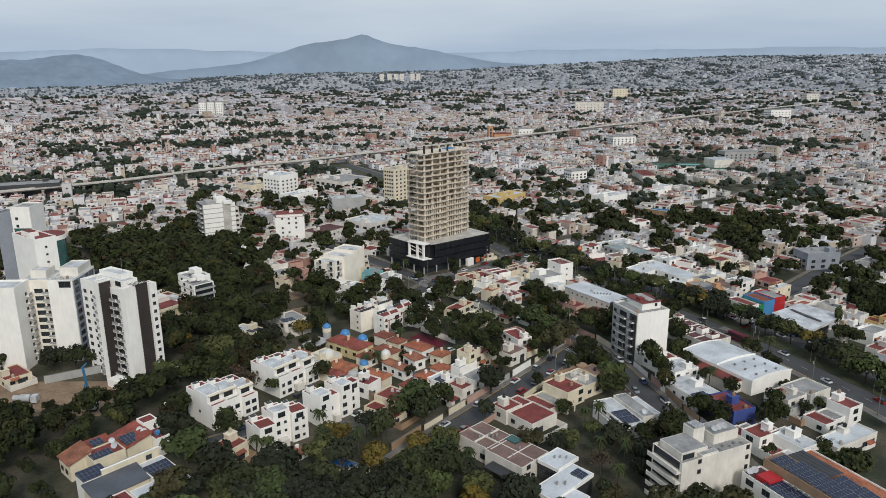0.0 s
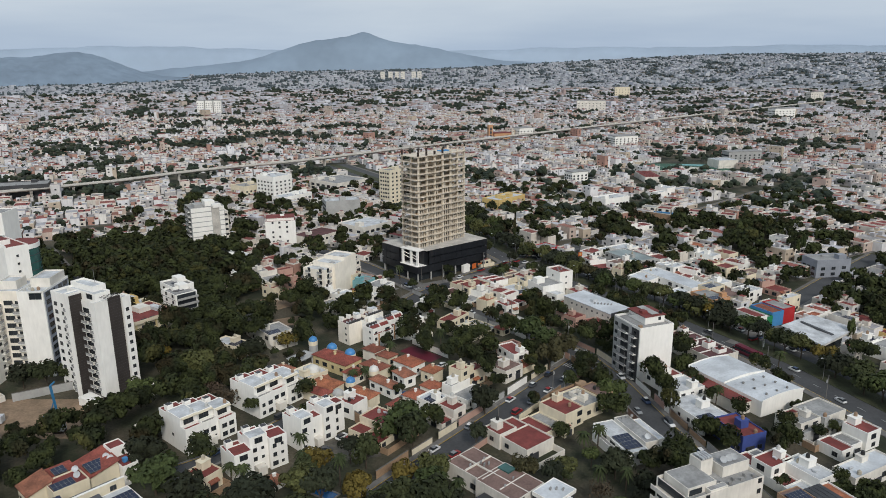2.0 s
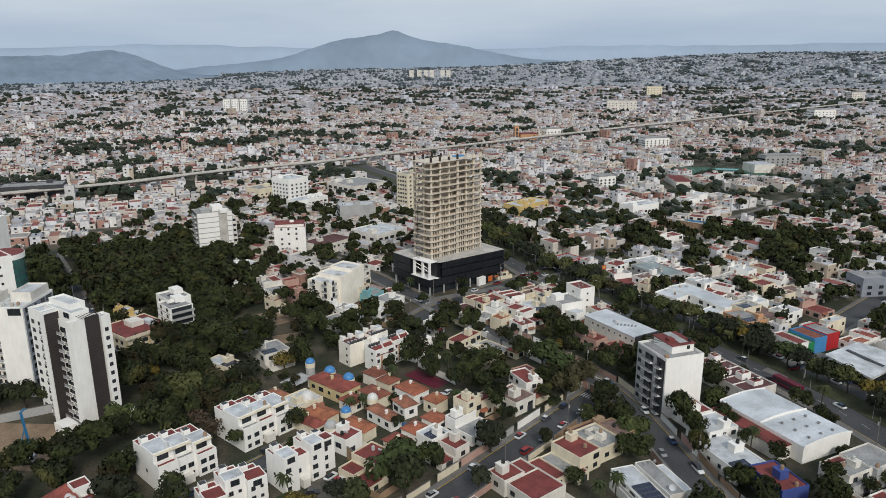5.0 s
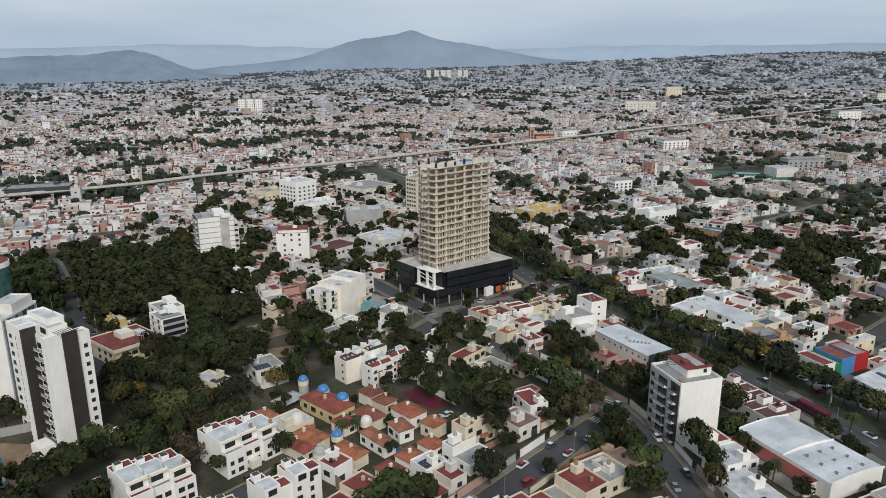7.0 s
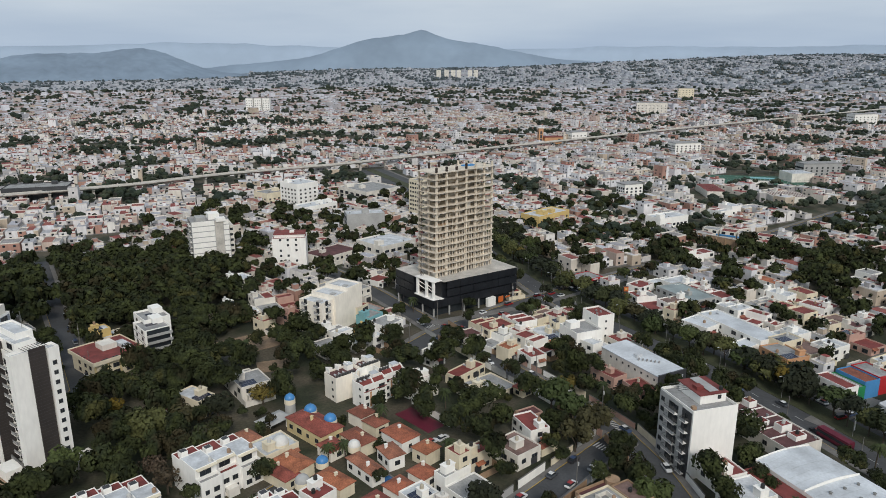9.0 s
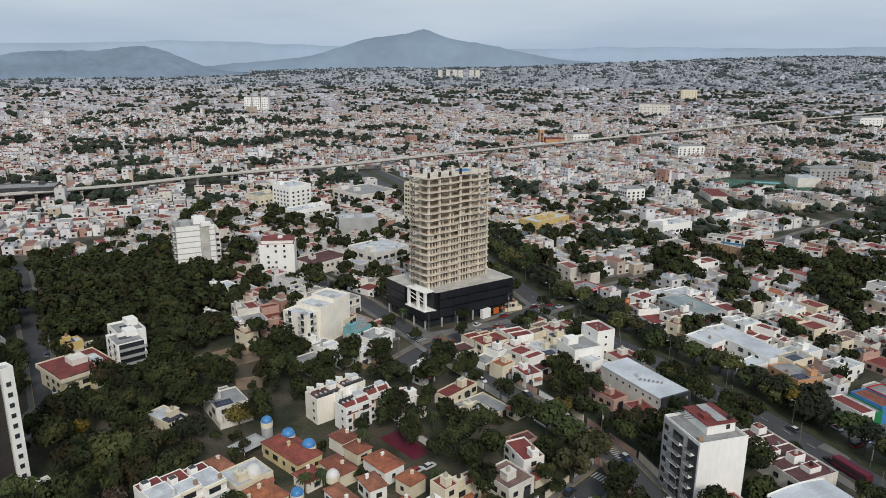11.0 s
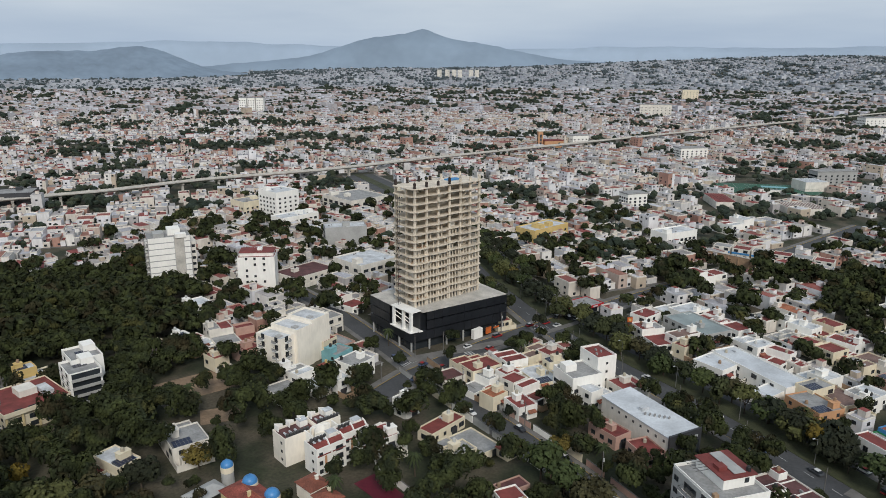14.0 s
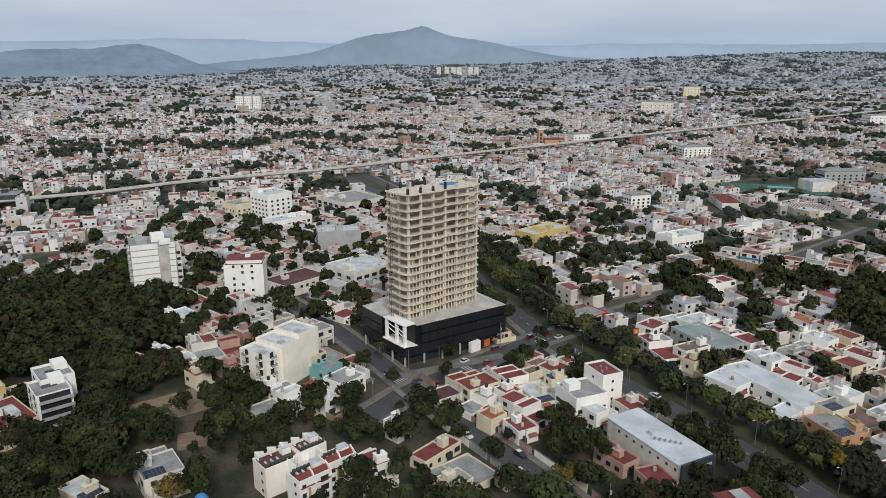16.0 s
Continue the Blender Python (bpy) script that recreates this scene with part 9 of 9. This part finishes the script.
def boxes_object(name, rows, mats, label, category):
    """Rows of x, y, z0, w, d, h, turn, wall slot, roof slot: five-sided boxes in one mesh."""
    a = np.array(rows, float)
    c, s = np.cos(a[:, 6]), np.sin(a[:, 6])
    out = np.zeros((len(a), 8, 3))
    for i, (sx, sy, top) in enumerate(((-1, -1, 0), (1, -1, 0), (1, 1, 0), (-1, 1, 0), (-1, -1, 1), (1, -1, 1), (1, 1, 1), (-1, 1, 1))):
        lx, ly = sx * a[:, 3] / 2, sy * a[:, 4] / 2
        out[:, i, 0] = a[:, 0] + lx * c - ly * s
        out[:, i, 1] = a[:, 1] + lx * s + ly * c
        out[:, i, 2] = a[:, 2] + top * a[:, 5]
    f = np.array(((4, 5, 6, 7), (0, 1, 5, 4), (1, 2, 6, 5), (2, 3, 7, 6), (3, 0, 4, 7)))
    quads = (np.arange(len(a))[:, None, None] * 8 + f[None]).reshape(-1, 4)
    mi = np.stack([a[:, 8], a[:, 7], a[:, 7], a[:, 7], a[:, 7]], 1).ravel()
    return quads_object(name, out.reshape(-1, 3), quads, mats, mi, label, category)


def inside_spots(x, y, margin=1.0):
    for sx, sy, hw, hd, r in SPOTS:
        dx, dy = x - sx, y - sy
        if abs(dx) > 45 or abs(dy) > 45:
            continue
        lx, ly = dx * math.cos(r) + dy * math.sin(r), -dx * math.sin(r) + dy * math.cos(r)
        if abs(lx) < hw + margin and abs(ly) < hd + margin:
            return True
    return False


def on_road(x, y, margin=0.0):
    for pts, half in ROADS:
        for (x0, y0), (x1, y1) in zip(pts, pts[1:]):
            dx, dy = x1 - x0, y1 - y0
            k = max(0.0, min(1.0, ((x - x0) * dx + (y - y0) * dy) / (dx * dx + dy * dy)))
            if math.hypot(x - x0 - k * dx, y - y0 - k * dy) < half + margin:
                return True
    return False


GREENS_AREAS = [(-257.1, 329.8, 74, 50), (-154.0, 291.3, 34, 26), (-60.8, 155.4, 60, 32), (-121.5, 150.9, 22, 20), (19.2, 581.0, 26, 8), (-432.8, 614.4, 60, 28), (-508.7, 1004.4, 75, 42), (-668.2, 1167.7, 95, 36), (-355.7, 1019.0, 50, 26), (-912.9, 1304.9, 90, 40), (-722.5, 819.6, 60, 30), (-263.9, 1129.7, 60, 26), (61.4, 856.9, 20, 60), (158.9, 861.6, 20, 50), (109.2, 928.6, 62, 20), (127.9, 1154.8, 60, 26), (121.0, 335.3, 14, 20), (158.0, 747.3, 40, 14), (271.8, 1055.4, 60, 20)]
GREENS_AREAS += [(96.2, 484.4, 14, 28), (63.2, 532.7, 40, 7), (116.7, 678.2, 30, 12), (5.9, 754.5, 12, 14), (67.7, 743.6, 40, 7), (117.2, 768.2, 10, 40), (29.6, 630.7, 14, 10), (-169.3, 253.3, 38, 30), (24.0, 700.0, 9, 56), (68.0, 650.0, 44, 17), (100.0, 862.0, 50, 26), (18.0, 580.0, 12, 28), (0.0, 472.0, 14, 22), (81.0, 450.0, 11, 32), (34.0, 440.0, 6, 12), (58.0, 494.0, 34, 5)]


def in_green(x, y):
    return any(((x - gx) / rx) ** 2 + ((y - gy) / ry) ** 2 < 1 for gx, gy, rx, ry in GREENS_AREAS)


def in_view(x, y, margin=3.0):
    az = math.degrees(math.atan2(x, y + 5))
    return -52 - margin < az < 21 + margin or (math.hypot(x, y - 110) < 330 and -60 < math.degrees(math.atan2(x, y - 60)) < 30)


far = random.Random(77)
house_rows, tree_rows, near_lots = [], [], []
CELL = 230
for ci in range(-26, 20):
    for cj in range(0, 24):
        gx, gy = ci * CELL, cj * CELL
        cx0, cy0 = gx, gy
        r = math.hypot(cx0, cy0)
        if r < 60 or r > 4950 or not in_view(cx0, cy0, 8 + 9000 / max(r, 300)):
            continue
        hsh = random.Random((ci // 2) * 91 + (cj // 2) * 57)
        rot = math.radians(hsh.choice((45, 52, 60, 67, 38, 30)))
        if r < 520:
            rot = math.radians(66 if cx0 < -90 else 60 if cx0 < -40 else 45)
        scale = 1.0 if r < 1500 else 1.25 if r < 2600 else 1.75
        green = far.random()
        tone = far.random()
        ly = -CELL * 0.72
        row = 0
        while ly < CELL * 0.72:
            depth = far.uniform(12, 16) * scale
            lx = -CELL * 0.72
            while lx < CELL * 0.72:
                wdt = far.uniform(7, 12) * scale
                px, py = lx + wdt / 2, ly + depth / 2
                x = cx0 + px * math.cos(rot) - py * math.sin(rot)
                y = cy0 + px * math.sin(rot) + py * math.cos(rot)
                lx += wdt + (far.uniform(0, 0.8) if far.random() < 0.8 else far.uniform(4, 9)) * scale
                if abs(x - cx0) > CELL / 2 or abs(y - cy0) > CELL / 2:
                    continue
                rr = math.hypot(x, y)
                if rr < 90 or rr > 4800 or y < 60 or not in_view(x, y):
                    continue
                if rr > 3850 and math.degrees(math.atan2(x, y)) < -33:
                    continue
                if rr < 900 and (inside_spots(x, y, min(wdt, depth) * 0.44) or on_road(x, y, min(wdt, depth) * 0.42)):
                    continue
                if y < 330 and -205 < x < 88:
                    continue
                if in_green(x, y):
                    if far.random() < 0.9:
                        tree_rows.append((x + far.uniform(-4, 4), y + far.uniform(-4, 4), far.uniform(3.5, 5.5) * (scale ** 0.5)))
                    continue
                if (rr > 420 or x > 95) and noise.noise((x / 85 + 7, y / 85, 3.3)) + 0.5 * noise.noise((x / 34, y / 34, 8.1)) > (0.38 if rr < 420 else 0.16 if x > 60 and rr < 760 else 0.36 if rr < 1500 else 0.30):
                    tree_rows.append((x + far.uniform(-3, 3), y + far.uniform(-3, 3), far.uniform(3.4, 5.6) * scale ** 0.6))
                    if far.random() < 0.5:
                        tree_rows.append((x + far.uniform(-7, 7), y + far.uniform(-7, 7), far.uniform(3.0, 4.6) * scale ** 0.5))
                    continue
                roll = far.random()
                if roll < 0.05 + 0.12 * green:
                    tree_rows.append((x, y, far.uniform(2.6, 4.8) * scale ** 0.6))
                    continue
                h = far.choice((3.0, 3.2, 3.4, 5.6, 5.9, 6.2, 6.2, 7.6)) if far.random() < 0.982 else far.uniform(9, 16)
                w2, d2 = wdt * far.uniform(0.9, 1.0), depth * far.uniform(0.74, 1.0)
                near_lots.append((rr, x, y, w2, d2, h, rot))
                if far.random() < 0.35:
                    k = far.uniform(0.3, 0.5) * depth * (1 if far.random() < 0.5 else -1)
                    tree_rows.append((x - k * math.sin(rot), y + k * math.cos(rot), far.uniform(1.8, 3.6) * scale ** 0.5))
            ly += depth
            row += 1
            if row % 2 == 0:
                ly += 9.0 * (scale if scale < 2 else 1.6)

# small houses and sheds in the gaps that the lots leave
gap = random.Random(41)
gap_trees = []
cells = {}
for lot in near_lots:
    if lot[0] < 760:
        cells.setdefault((int(lot[1] // 14), int(lot[2] // 14)), []).append((lot[1], lot[2], max(lot[3], lot[4]) * 0.5))
gy = 236.0
while gy < 640:
    gx = -330.0
    while gx < 190:
        x, y = gx + gap.uniform(-1.5, 1.5), gy + gap.uniform(-1.5, 1.5)
        gx += 6.5
        if (y < 332 and x < 92) or not in_view(x, y, 1) or in_green(x, y) or CLEAR_AREA(x, y):
            continue
        near = [q for i in (-1, 0, 1) for j in (-1, 0, 1) for q in cells.get((int(x // 14) + i, int(y // 14) + j), ())]
        if any(math.hypot(x - qx, y - qy) < qr + 2.2 for qx, qy, qr in near) or inside_spots(x, y, 2.9) or on_road(x, y, 3.0):
            continue
        if gap.random() < 0.42:
            gap_trees.append((x, y, gap.uniform(2.4, 4.4)))
            continue
        rr = math.hypot(x, y)
        near_lots.append((rr + 700, x, y, gap.uniform(5.2, 7.0), gap.uniform(5.2, 7.4), gap.choice((2.9, 3.2, 5.6, 6.0)), math.radians(66 if x < -100 else 58 if x < -40 else 45)))
        cells.setdefault((int(x // 14), int(y // 14)), []).append((x, y, 3.4))
    gy += 6.5

near_lots.sort()
NEAR_HOUSES = 70
lot_rnd = random.Random(5)
for rr, x, y, w2, d2, h, rot in near_lots[:NEAR_HOUSES]:
    flat_house(x, y, w2, d2, min(h, 7.0), math.degrees(rot), panels=lot_rnd.random() < 0.18)
pads = []
for rr, x, y, w2, d2, h, rot in near_lots[NEAR_HOUSES:]:
    z = land(x, y) - 0.3
    house_rows.append((x, y, z, w2, d2, h, rot, 0, 1))
    if rr < 1300:
        pads.append((x, y, land(x, y) - 0.2, w2 + 1.2, d2 + 4.5, 0.3, rot, 0, 0))
    if rr < 1700:
        if w2 * d2 > 70 and far.random() < 0.6:
            house_rows[-1] = (x - 0.2 * w2 * math.cos(rot), y - 0.2 * w2 * math.sin(rot), z, w2 * 0.6, d2, h, rot, 0, 1)
            house_rows.append((x + 0.3 * w2 * math.cos(rot), y + 0.3 * w2 * math.sin(rot), z, w2 * 0.4, d2 * 0.96, max(3.0, h - far.choice((0.8, 2.8))), rot, 0, 1))
        if rr < 1300 and h < 8.5 and math.hypot(x, y) < 820:
            bx, by, bw = house_rows[-1][0], house_rows[-1][1], house_rows[-1][3]
            bh, bd = house_rows[-1][5], house_rows[-1][4]
            for ox, oy, pw, pd in ((0, -bd / 2 + 0.1, bw, 0.24), (0, bd / 2 - 0.1, bw, 0.24), (-bw / 2 + 0.1, 0, 0.24, bd), (bw / 2 - 0.1, 0, 0.24, bd)):
                house_rows.append((bx + ox * math.cos(rot) - oy * math.sin(rot), by + ox * math.sin(rot) + oy * math.cos(rot), z + bh - 0.01, pw + 0.03, pd + 0.03, 0.6, rot, 3, 3))
        if far.random() < 0.6:
            house_rows.append((x + far.uniform(-2, 2), y + far.uniform(-2, 2), z + h, 2.4, 2.6, 2.2, rot, 0, 1))
        if far.random() < 0.5:
            house_rows.append((x + far.uniform(-3, 3), y + far.uniform(-3, 3), z + h - 0.2, 1.1, 1.1, 1.3, rot, 2, 2))
        for face in range(2):
            fw = w2 if face == 0 else d2
            for s in range(max(1, int(h / 2.9))):
                for k in range(max(1, int(fw / 4.2))):
                    if far.random() < (0.62 if rr < 1100 else 0.35):
                        al = -fw / 2 + fw * (k + 0.5) / max(1, int(fw / 4.2))
                        ox, oy = (al, -d2 / 2) if face == 0 else (-w2 / 2, al)
                        wx, wy = (1.5, 0.16) if face == 0 else (0.16, 1.5)
                        house_rows.append((x + ox * math.cos(rot) - oy * math.sin(rot), y + ox * math.sin(rot) + oy * math.cos(rot), z + 0.3 + s * 2.9 + 0.9, wx, wy, 1.25, rot, 2, 2))

MID_WALLS = [(0.74, 0.72, 0.72), (0.62, 0.60, 0.588), (0.76, 0.74, 0.74), (0.52, 0.43, 0.336), (0.75, 0.72, 0.68), (0.55, 0.44, 0.378), (0.77, 0.76, 0.77), (0.60, 0.55, 0.493), (0.42, 0.24, 0.189), (0.70, 0.70, 0.724), (0.42, 0.40, 0.399), (0.68, 0.62, 0.546)]
MID_ROOFS = [(0.42, 0.42, 0.44), (0.36, 0.34, 0.336), (0.26, 0.065, 0.058), (0.55, 0.55, 0.58), (0.40, 0.37, 0.357), (0.30, 0.14, 0.105), (0.38, 0.37, 0.39), (0.25, 0.06, 0.053), (0.30, 0.28, 0.273), (0.28, 0.09, 0.074), (0.46, 0.46, 0.50), (0.24, 0.075, 0.063)]
# Far palettes: lower contrast and more blue, aerial haze put into the colours.
HAZED_WALLS = [(0.66, 0.66, 0.706), (0.52, 0.50, 0.514), (0.70, 0.70, 0.749), (0.46, 0.40, 0.374), (0.60, 0.59, 0.621), (0.40, 0.31, 0.289), (0.70, 0.71, 0.770), (0.48, 0.46, 0.471), (0.36, 0.27, 0.246), (0.55, 0.55, 0.589), (0.40, 0.40, 0.428), (0.50, 0.43, 0.364)]
HAZED_ROOFS = [(0.46, 0.46, 0.492), (0.37, 0.36, 0.374), (0.27, 0.13, 0.118), (0.54, 0.55, 0.599), (0.40, 0.38, 0.396), (0.30, 0.20, 0.182), (0.43, 0.43, 0.460), (0.58, 0.59, 0.653), (0.34, 0.33, 0.342), (0.29, 0.16, 0.150), (0.36, 0.36, 0.385), (0.28, 0.15, 0.139)]
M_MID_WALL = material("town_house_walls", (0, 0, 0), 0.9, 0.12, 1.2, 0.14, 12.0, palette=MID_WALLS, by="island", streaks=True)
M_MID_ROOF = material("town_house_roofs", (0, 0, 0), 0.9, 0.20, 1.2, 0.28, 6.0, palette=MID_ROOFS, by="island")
M_FAR_WALL = material("hazed_far_walls", (0, 0, 0), 0.9, 0.10, 1.5, 0.12, 12.0, palette=HAZED_WALLS, by="island")
M_FAR_ROOF = material("hazed_far_roofs", (0, 0, 0), 0.9, 0.16, 1.5, 0.22, 12.0, palette=HAZED_ROOFS, by="island")
# Outermost houses: grey-blue distance haze painted into wall and roof colours.
M_HAZE_WALL = material("hazed_edge_walls", (0, 0, 0), 0.9, 0.06, 3.0, 0.10, 40.0, palette=[(0.46, 0.48, 0.52), (0.38, 0.40, 0.45), (0.52, 0.54, 0.58), (0.40, 0.40, 0.43)], by="island")
M_HAZE_ROOF = material("hazed_edge_roofs", (0, 0, 0), 0.9, 0.06, 3.0, 0.12, 40.0, palette=[(0.36, 0.38, 0.42), (0.31, 0.31, 0.34), (0.41, 0.43, 0.47), (0.33, 0.35, 0.40)], by="island")
# Leaves out there carry the same blue-grey haze in their colour.
M_HAZE_LEAF = leaf_material("hazed_edge_trees", [(0.085, 0.110, 0.120), (0.100, 0.125, 0.135)], "island")
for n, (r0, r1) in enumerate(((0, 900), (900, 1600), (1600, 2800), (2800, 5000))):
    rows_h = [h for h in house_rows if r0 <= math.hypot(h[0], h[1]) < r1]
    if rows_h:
        boxes_object("distant_houses", rows_h, [M_MID_WALL, M_MID_ROOF, M_GLASS, M_OFFWHITE] if n < 2 else [M_FAR_WALL, M_FAR_ROOF, M_GLASS, M_FAR_WALL] if n == 2 else [M_HAZE_WALL, M_HAZE_ROOF], ("packed low white and cream houses with flat roofs", "dense quarter of low pale houses beyond the avenue", "sprawl of low houses in the distance, paled by painted haze", "sprawl of low houses to the horizon, greyed by painted haze")[n], "houses")
boxes_object("paved_yards", pads, [M_PAVING], "concrete yards and footways round the houses", "yards")


def blob_template(sub, seed):
    b = bmesh.new()
    bmesh.ops.create_icosphere(b, subdivisions=sub, radius=1.0)
    rnd = random.Random(seed)
    for v in b.verts:
        v.co *= rnd.uniform(0.72, 1.18)
        v.co.z *= 0.85
    vs = np.array([v.co[:] for v in b.verts])
    fs = np.array([[v.index for v in f.verts] for f in b.faces])
    b.free()
    return vs, fs


def tree_stuff(name, rows_t, sub, label, puffs, leaf=None):
    if not rows_t:
        return
    rnd = random.Random(9)
    temps = [blob_template(sub, 30 + k) for k in range(6)]
    vv, ff, n = [], [], 0
    for x, y, r in rows_t:
        z = land(x, y)
        for k in range(puffs):
            vs, fs = temps[rnd.randrange(6)]
            q = r * (0.62 if puffs > 1 else 1.0) * rnd.uniform(0.8, 1.15)
            a = rnd.uniform(0, 6.28)
            c, s = math.cos(a), math.sin(a)
            o = vs * q
            off = r * 0.5 if puffs > 1 else 0
            vv.append(np.stack([o[:, 0] * c - o[:, 1] * s + x + off * math.cos(k * 6.28 / puffs + a), o[:, 0] * s + o[:, 1] * c + y + off * math.sin(k * 6.28 / puffs + a), o[:, 2] * 0.95 + z + r * 0.95 + rnd.uniform(-0.2, 0.5) * r], 1))
            ff.append(fs + n)
            n += len(vs)
    me = bpy.data.meshes.new(name)
    v, f = np.concatenate(vv), np.concatenate(ff)
    me.vertices.add(len(v))
    me.vertices.foreach_set("co", v.astype(np.float32).ravel())
    me.loops.add(len(f) * 3)
    me.loops.foreach_set("vertex_index", f.astype(np.int32).ravel())
    me.polygons.add(len(f))
    me.polygons.foreach_set("loop_start", np.arange(0, len(f) * 3, 3, dtype=np.int32))
    me.polygons.foreach_set("use_smooth", np.zeros(len(f), bool))
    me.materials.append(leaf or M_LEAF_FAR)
    me.update(calc_edges=True)
    tagged(new(name, me), label, "trees", kind="stuff")


# gardens, verges and woods close by: a tree wherever the ground is free
fill = random.Random(21)
near_trees = []
gx = -330.0
while gx < 150:
    gy = 95.0
    while gy < 520:
        x, y = gx + fill.uniform(-2.6, 2.6), gy + fill.uniform(-2.6, 2.6)
        gy += 6.9
        wood = in_green(x, y)
        p = 0.97 if wood else 0.3 if x > 62 else 0.86 if y < 330 else 0.46 if y < 420 else 0.34
        if fill.random() > p or not in_view(x, y, 2) or (CLEAR_AREA(x, y)):
            continue
        r = fill.choice((2.2, 2.8, 3.4, 4.0, 4.6, 5.4)) * fill.uniform(0.9, 1.1) if not wood else fill.uniform(3.6, 6.2)
        near = [q for i in (-1, 0, 1) for j in (-1, 0, 1) for q in cells.get((int(x // 14) + i, int(y // 14) + j), ())]
        if any(math.hypot(x - qx, y - qy) < qr * 0.7 for qx, qy, qr in near):
            continue
        if inside_spots(x, y, r * 0.42) or on_road(x, y, -1.2):
            continue
        if any(math.hypot(x - tx, y - ty) < (r + tr) * 0.62 for tx, ty, tr in TREE_SPOTS):
            continue
        near_trees.append((x, y, r))
    gx += 6.9
near_trees += gap_trees
near_trees.sort(key=lambda t: math.hypot(t[0] + 30, t[1] - 120))
NEAR_TREES = 185
for x, y, r in near_trees[:NEAR_TREES]:
    k = random.Random(int(x * 7 + y * 3))
    q = k.random()
    if q < 0.08:
        palm(x, y, k.uniform(6.5, 9.5), k.uniform(2.0, 2.8))
    else:
        tree(x, y, r, r * 1.55 + k.uniform(0.5, 2.5), "g" if q < 0.93 else "y" if q < 0.975 else "b")


def leafy_stuff(name, rows_t, label, seed=3, leaves=112, leaf=0.35):
    """Many broad trees with leafy crowns in one mesh."""
    temps = []
    for k in range(5):
        me = crown_mesh("crown_pattern", M_LEAF_WOOD, 100 + k, 4.0, 0.8, 10, leaves, leaf, True)
        v = np.empty(len(me.vertices) * 3)
        me.vertices.foreach_get("co", v)
        f = np.empty(len(me.polygons) * 3, np.int32)
        me.loops.foreach_get("vertex_index", f)
        temps.append((v.reshape(-1, 3), f.reshape(-1, 3)))
        bpy.data.meshes.remove(me)
    rnd = random.Random(seed)
    vv, ff, n = [], [], 0
    for x, y, r in rows_t:
        v, f = rnd.choice(temps)
        a, s = rnd.uniform(0, 6.28), r / 4.0
        c, sn = math.cos(a), math.sin(a)
        vv.append(np.stack([(v[:, 0] * c - v[:, 1] * sn) * s + x, (v[:, 0] * sn + v[:, 1] * c) * s + y, v[:, 2] * s * rnd.uniform(0.95, 1.35) + r * 0.85 + rnd.uniform(0.0, 4.6)], 1))
        ff.append(f + n)
        n += len(v)
    v, f = np.concatenate(vv), np.concatenate(ff)
    me = bpy.data.meshes.new(name)
    me.vertices.add(len(v))
    me.vertices.foreach_set("co", v.astype(np.float32).ravel())
    me.loops.add(len(f) * 3)
    me.loops.foreach_set("vertex_index", f.astype(np.int32).ravel())
    me.polygons.add(len(f))
    me.polygons.foreach_set("loop_start", np.arange(0, len(f) * 3, 3, dtype=np.int32))
    me.polygons.foreach_set("use_smooth", np.zeros(len(f), bool))
    me.materials.append(M_LEAF_WOOD)
    me.update(calc_edges=True)
    tagged(new(name, me), label, "trees", kind="stuff")


leafy_stuff("garden_trees", near_trees[NEAR_TREES:620], "dense dark green trees filling gardens and verges")
leafy_stuff("garden_trees", near_trees[620:], "dark wood and street trees behind the gardens", 4, 33, 0.66)
tree_rows.sort(key=lambda t: math.hypot(t[0], t[1]))
tree_rows = [t for t in tree_rows if t[1] > 500 or abs(t[0] + 90) > 260]
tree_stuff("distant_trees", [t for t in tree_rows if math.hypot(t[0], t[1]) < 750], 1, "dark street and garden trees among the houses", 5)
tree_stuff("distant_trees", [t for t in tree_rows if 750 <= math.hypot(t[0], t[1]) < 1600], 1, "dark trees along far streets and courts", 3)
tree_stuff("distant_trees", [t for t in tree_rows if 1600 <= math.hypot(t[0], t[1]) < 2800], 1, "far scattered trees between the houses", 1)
tree_stuff("distant_trees", [t for t in tree_rows if math.hypot(t[0], t[1]) >= 2800], 1, "trees at the edge of town, haze in their leaf colour", 1, M_HAZE_LEAF)
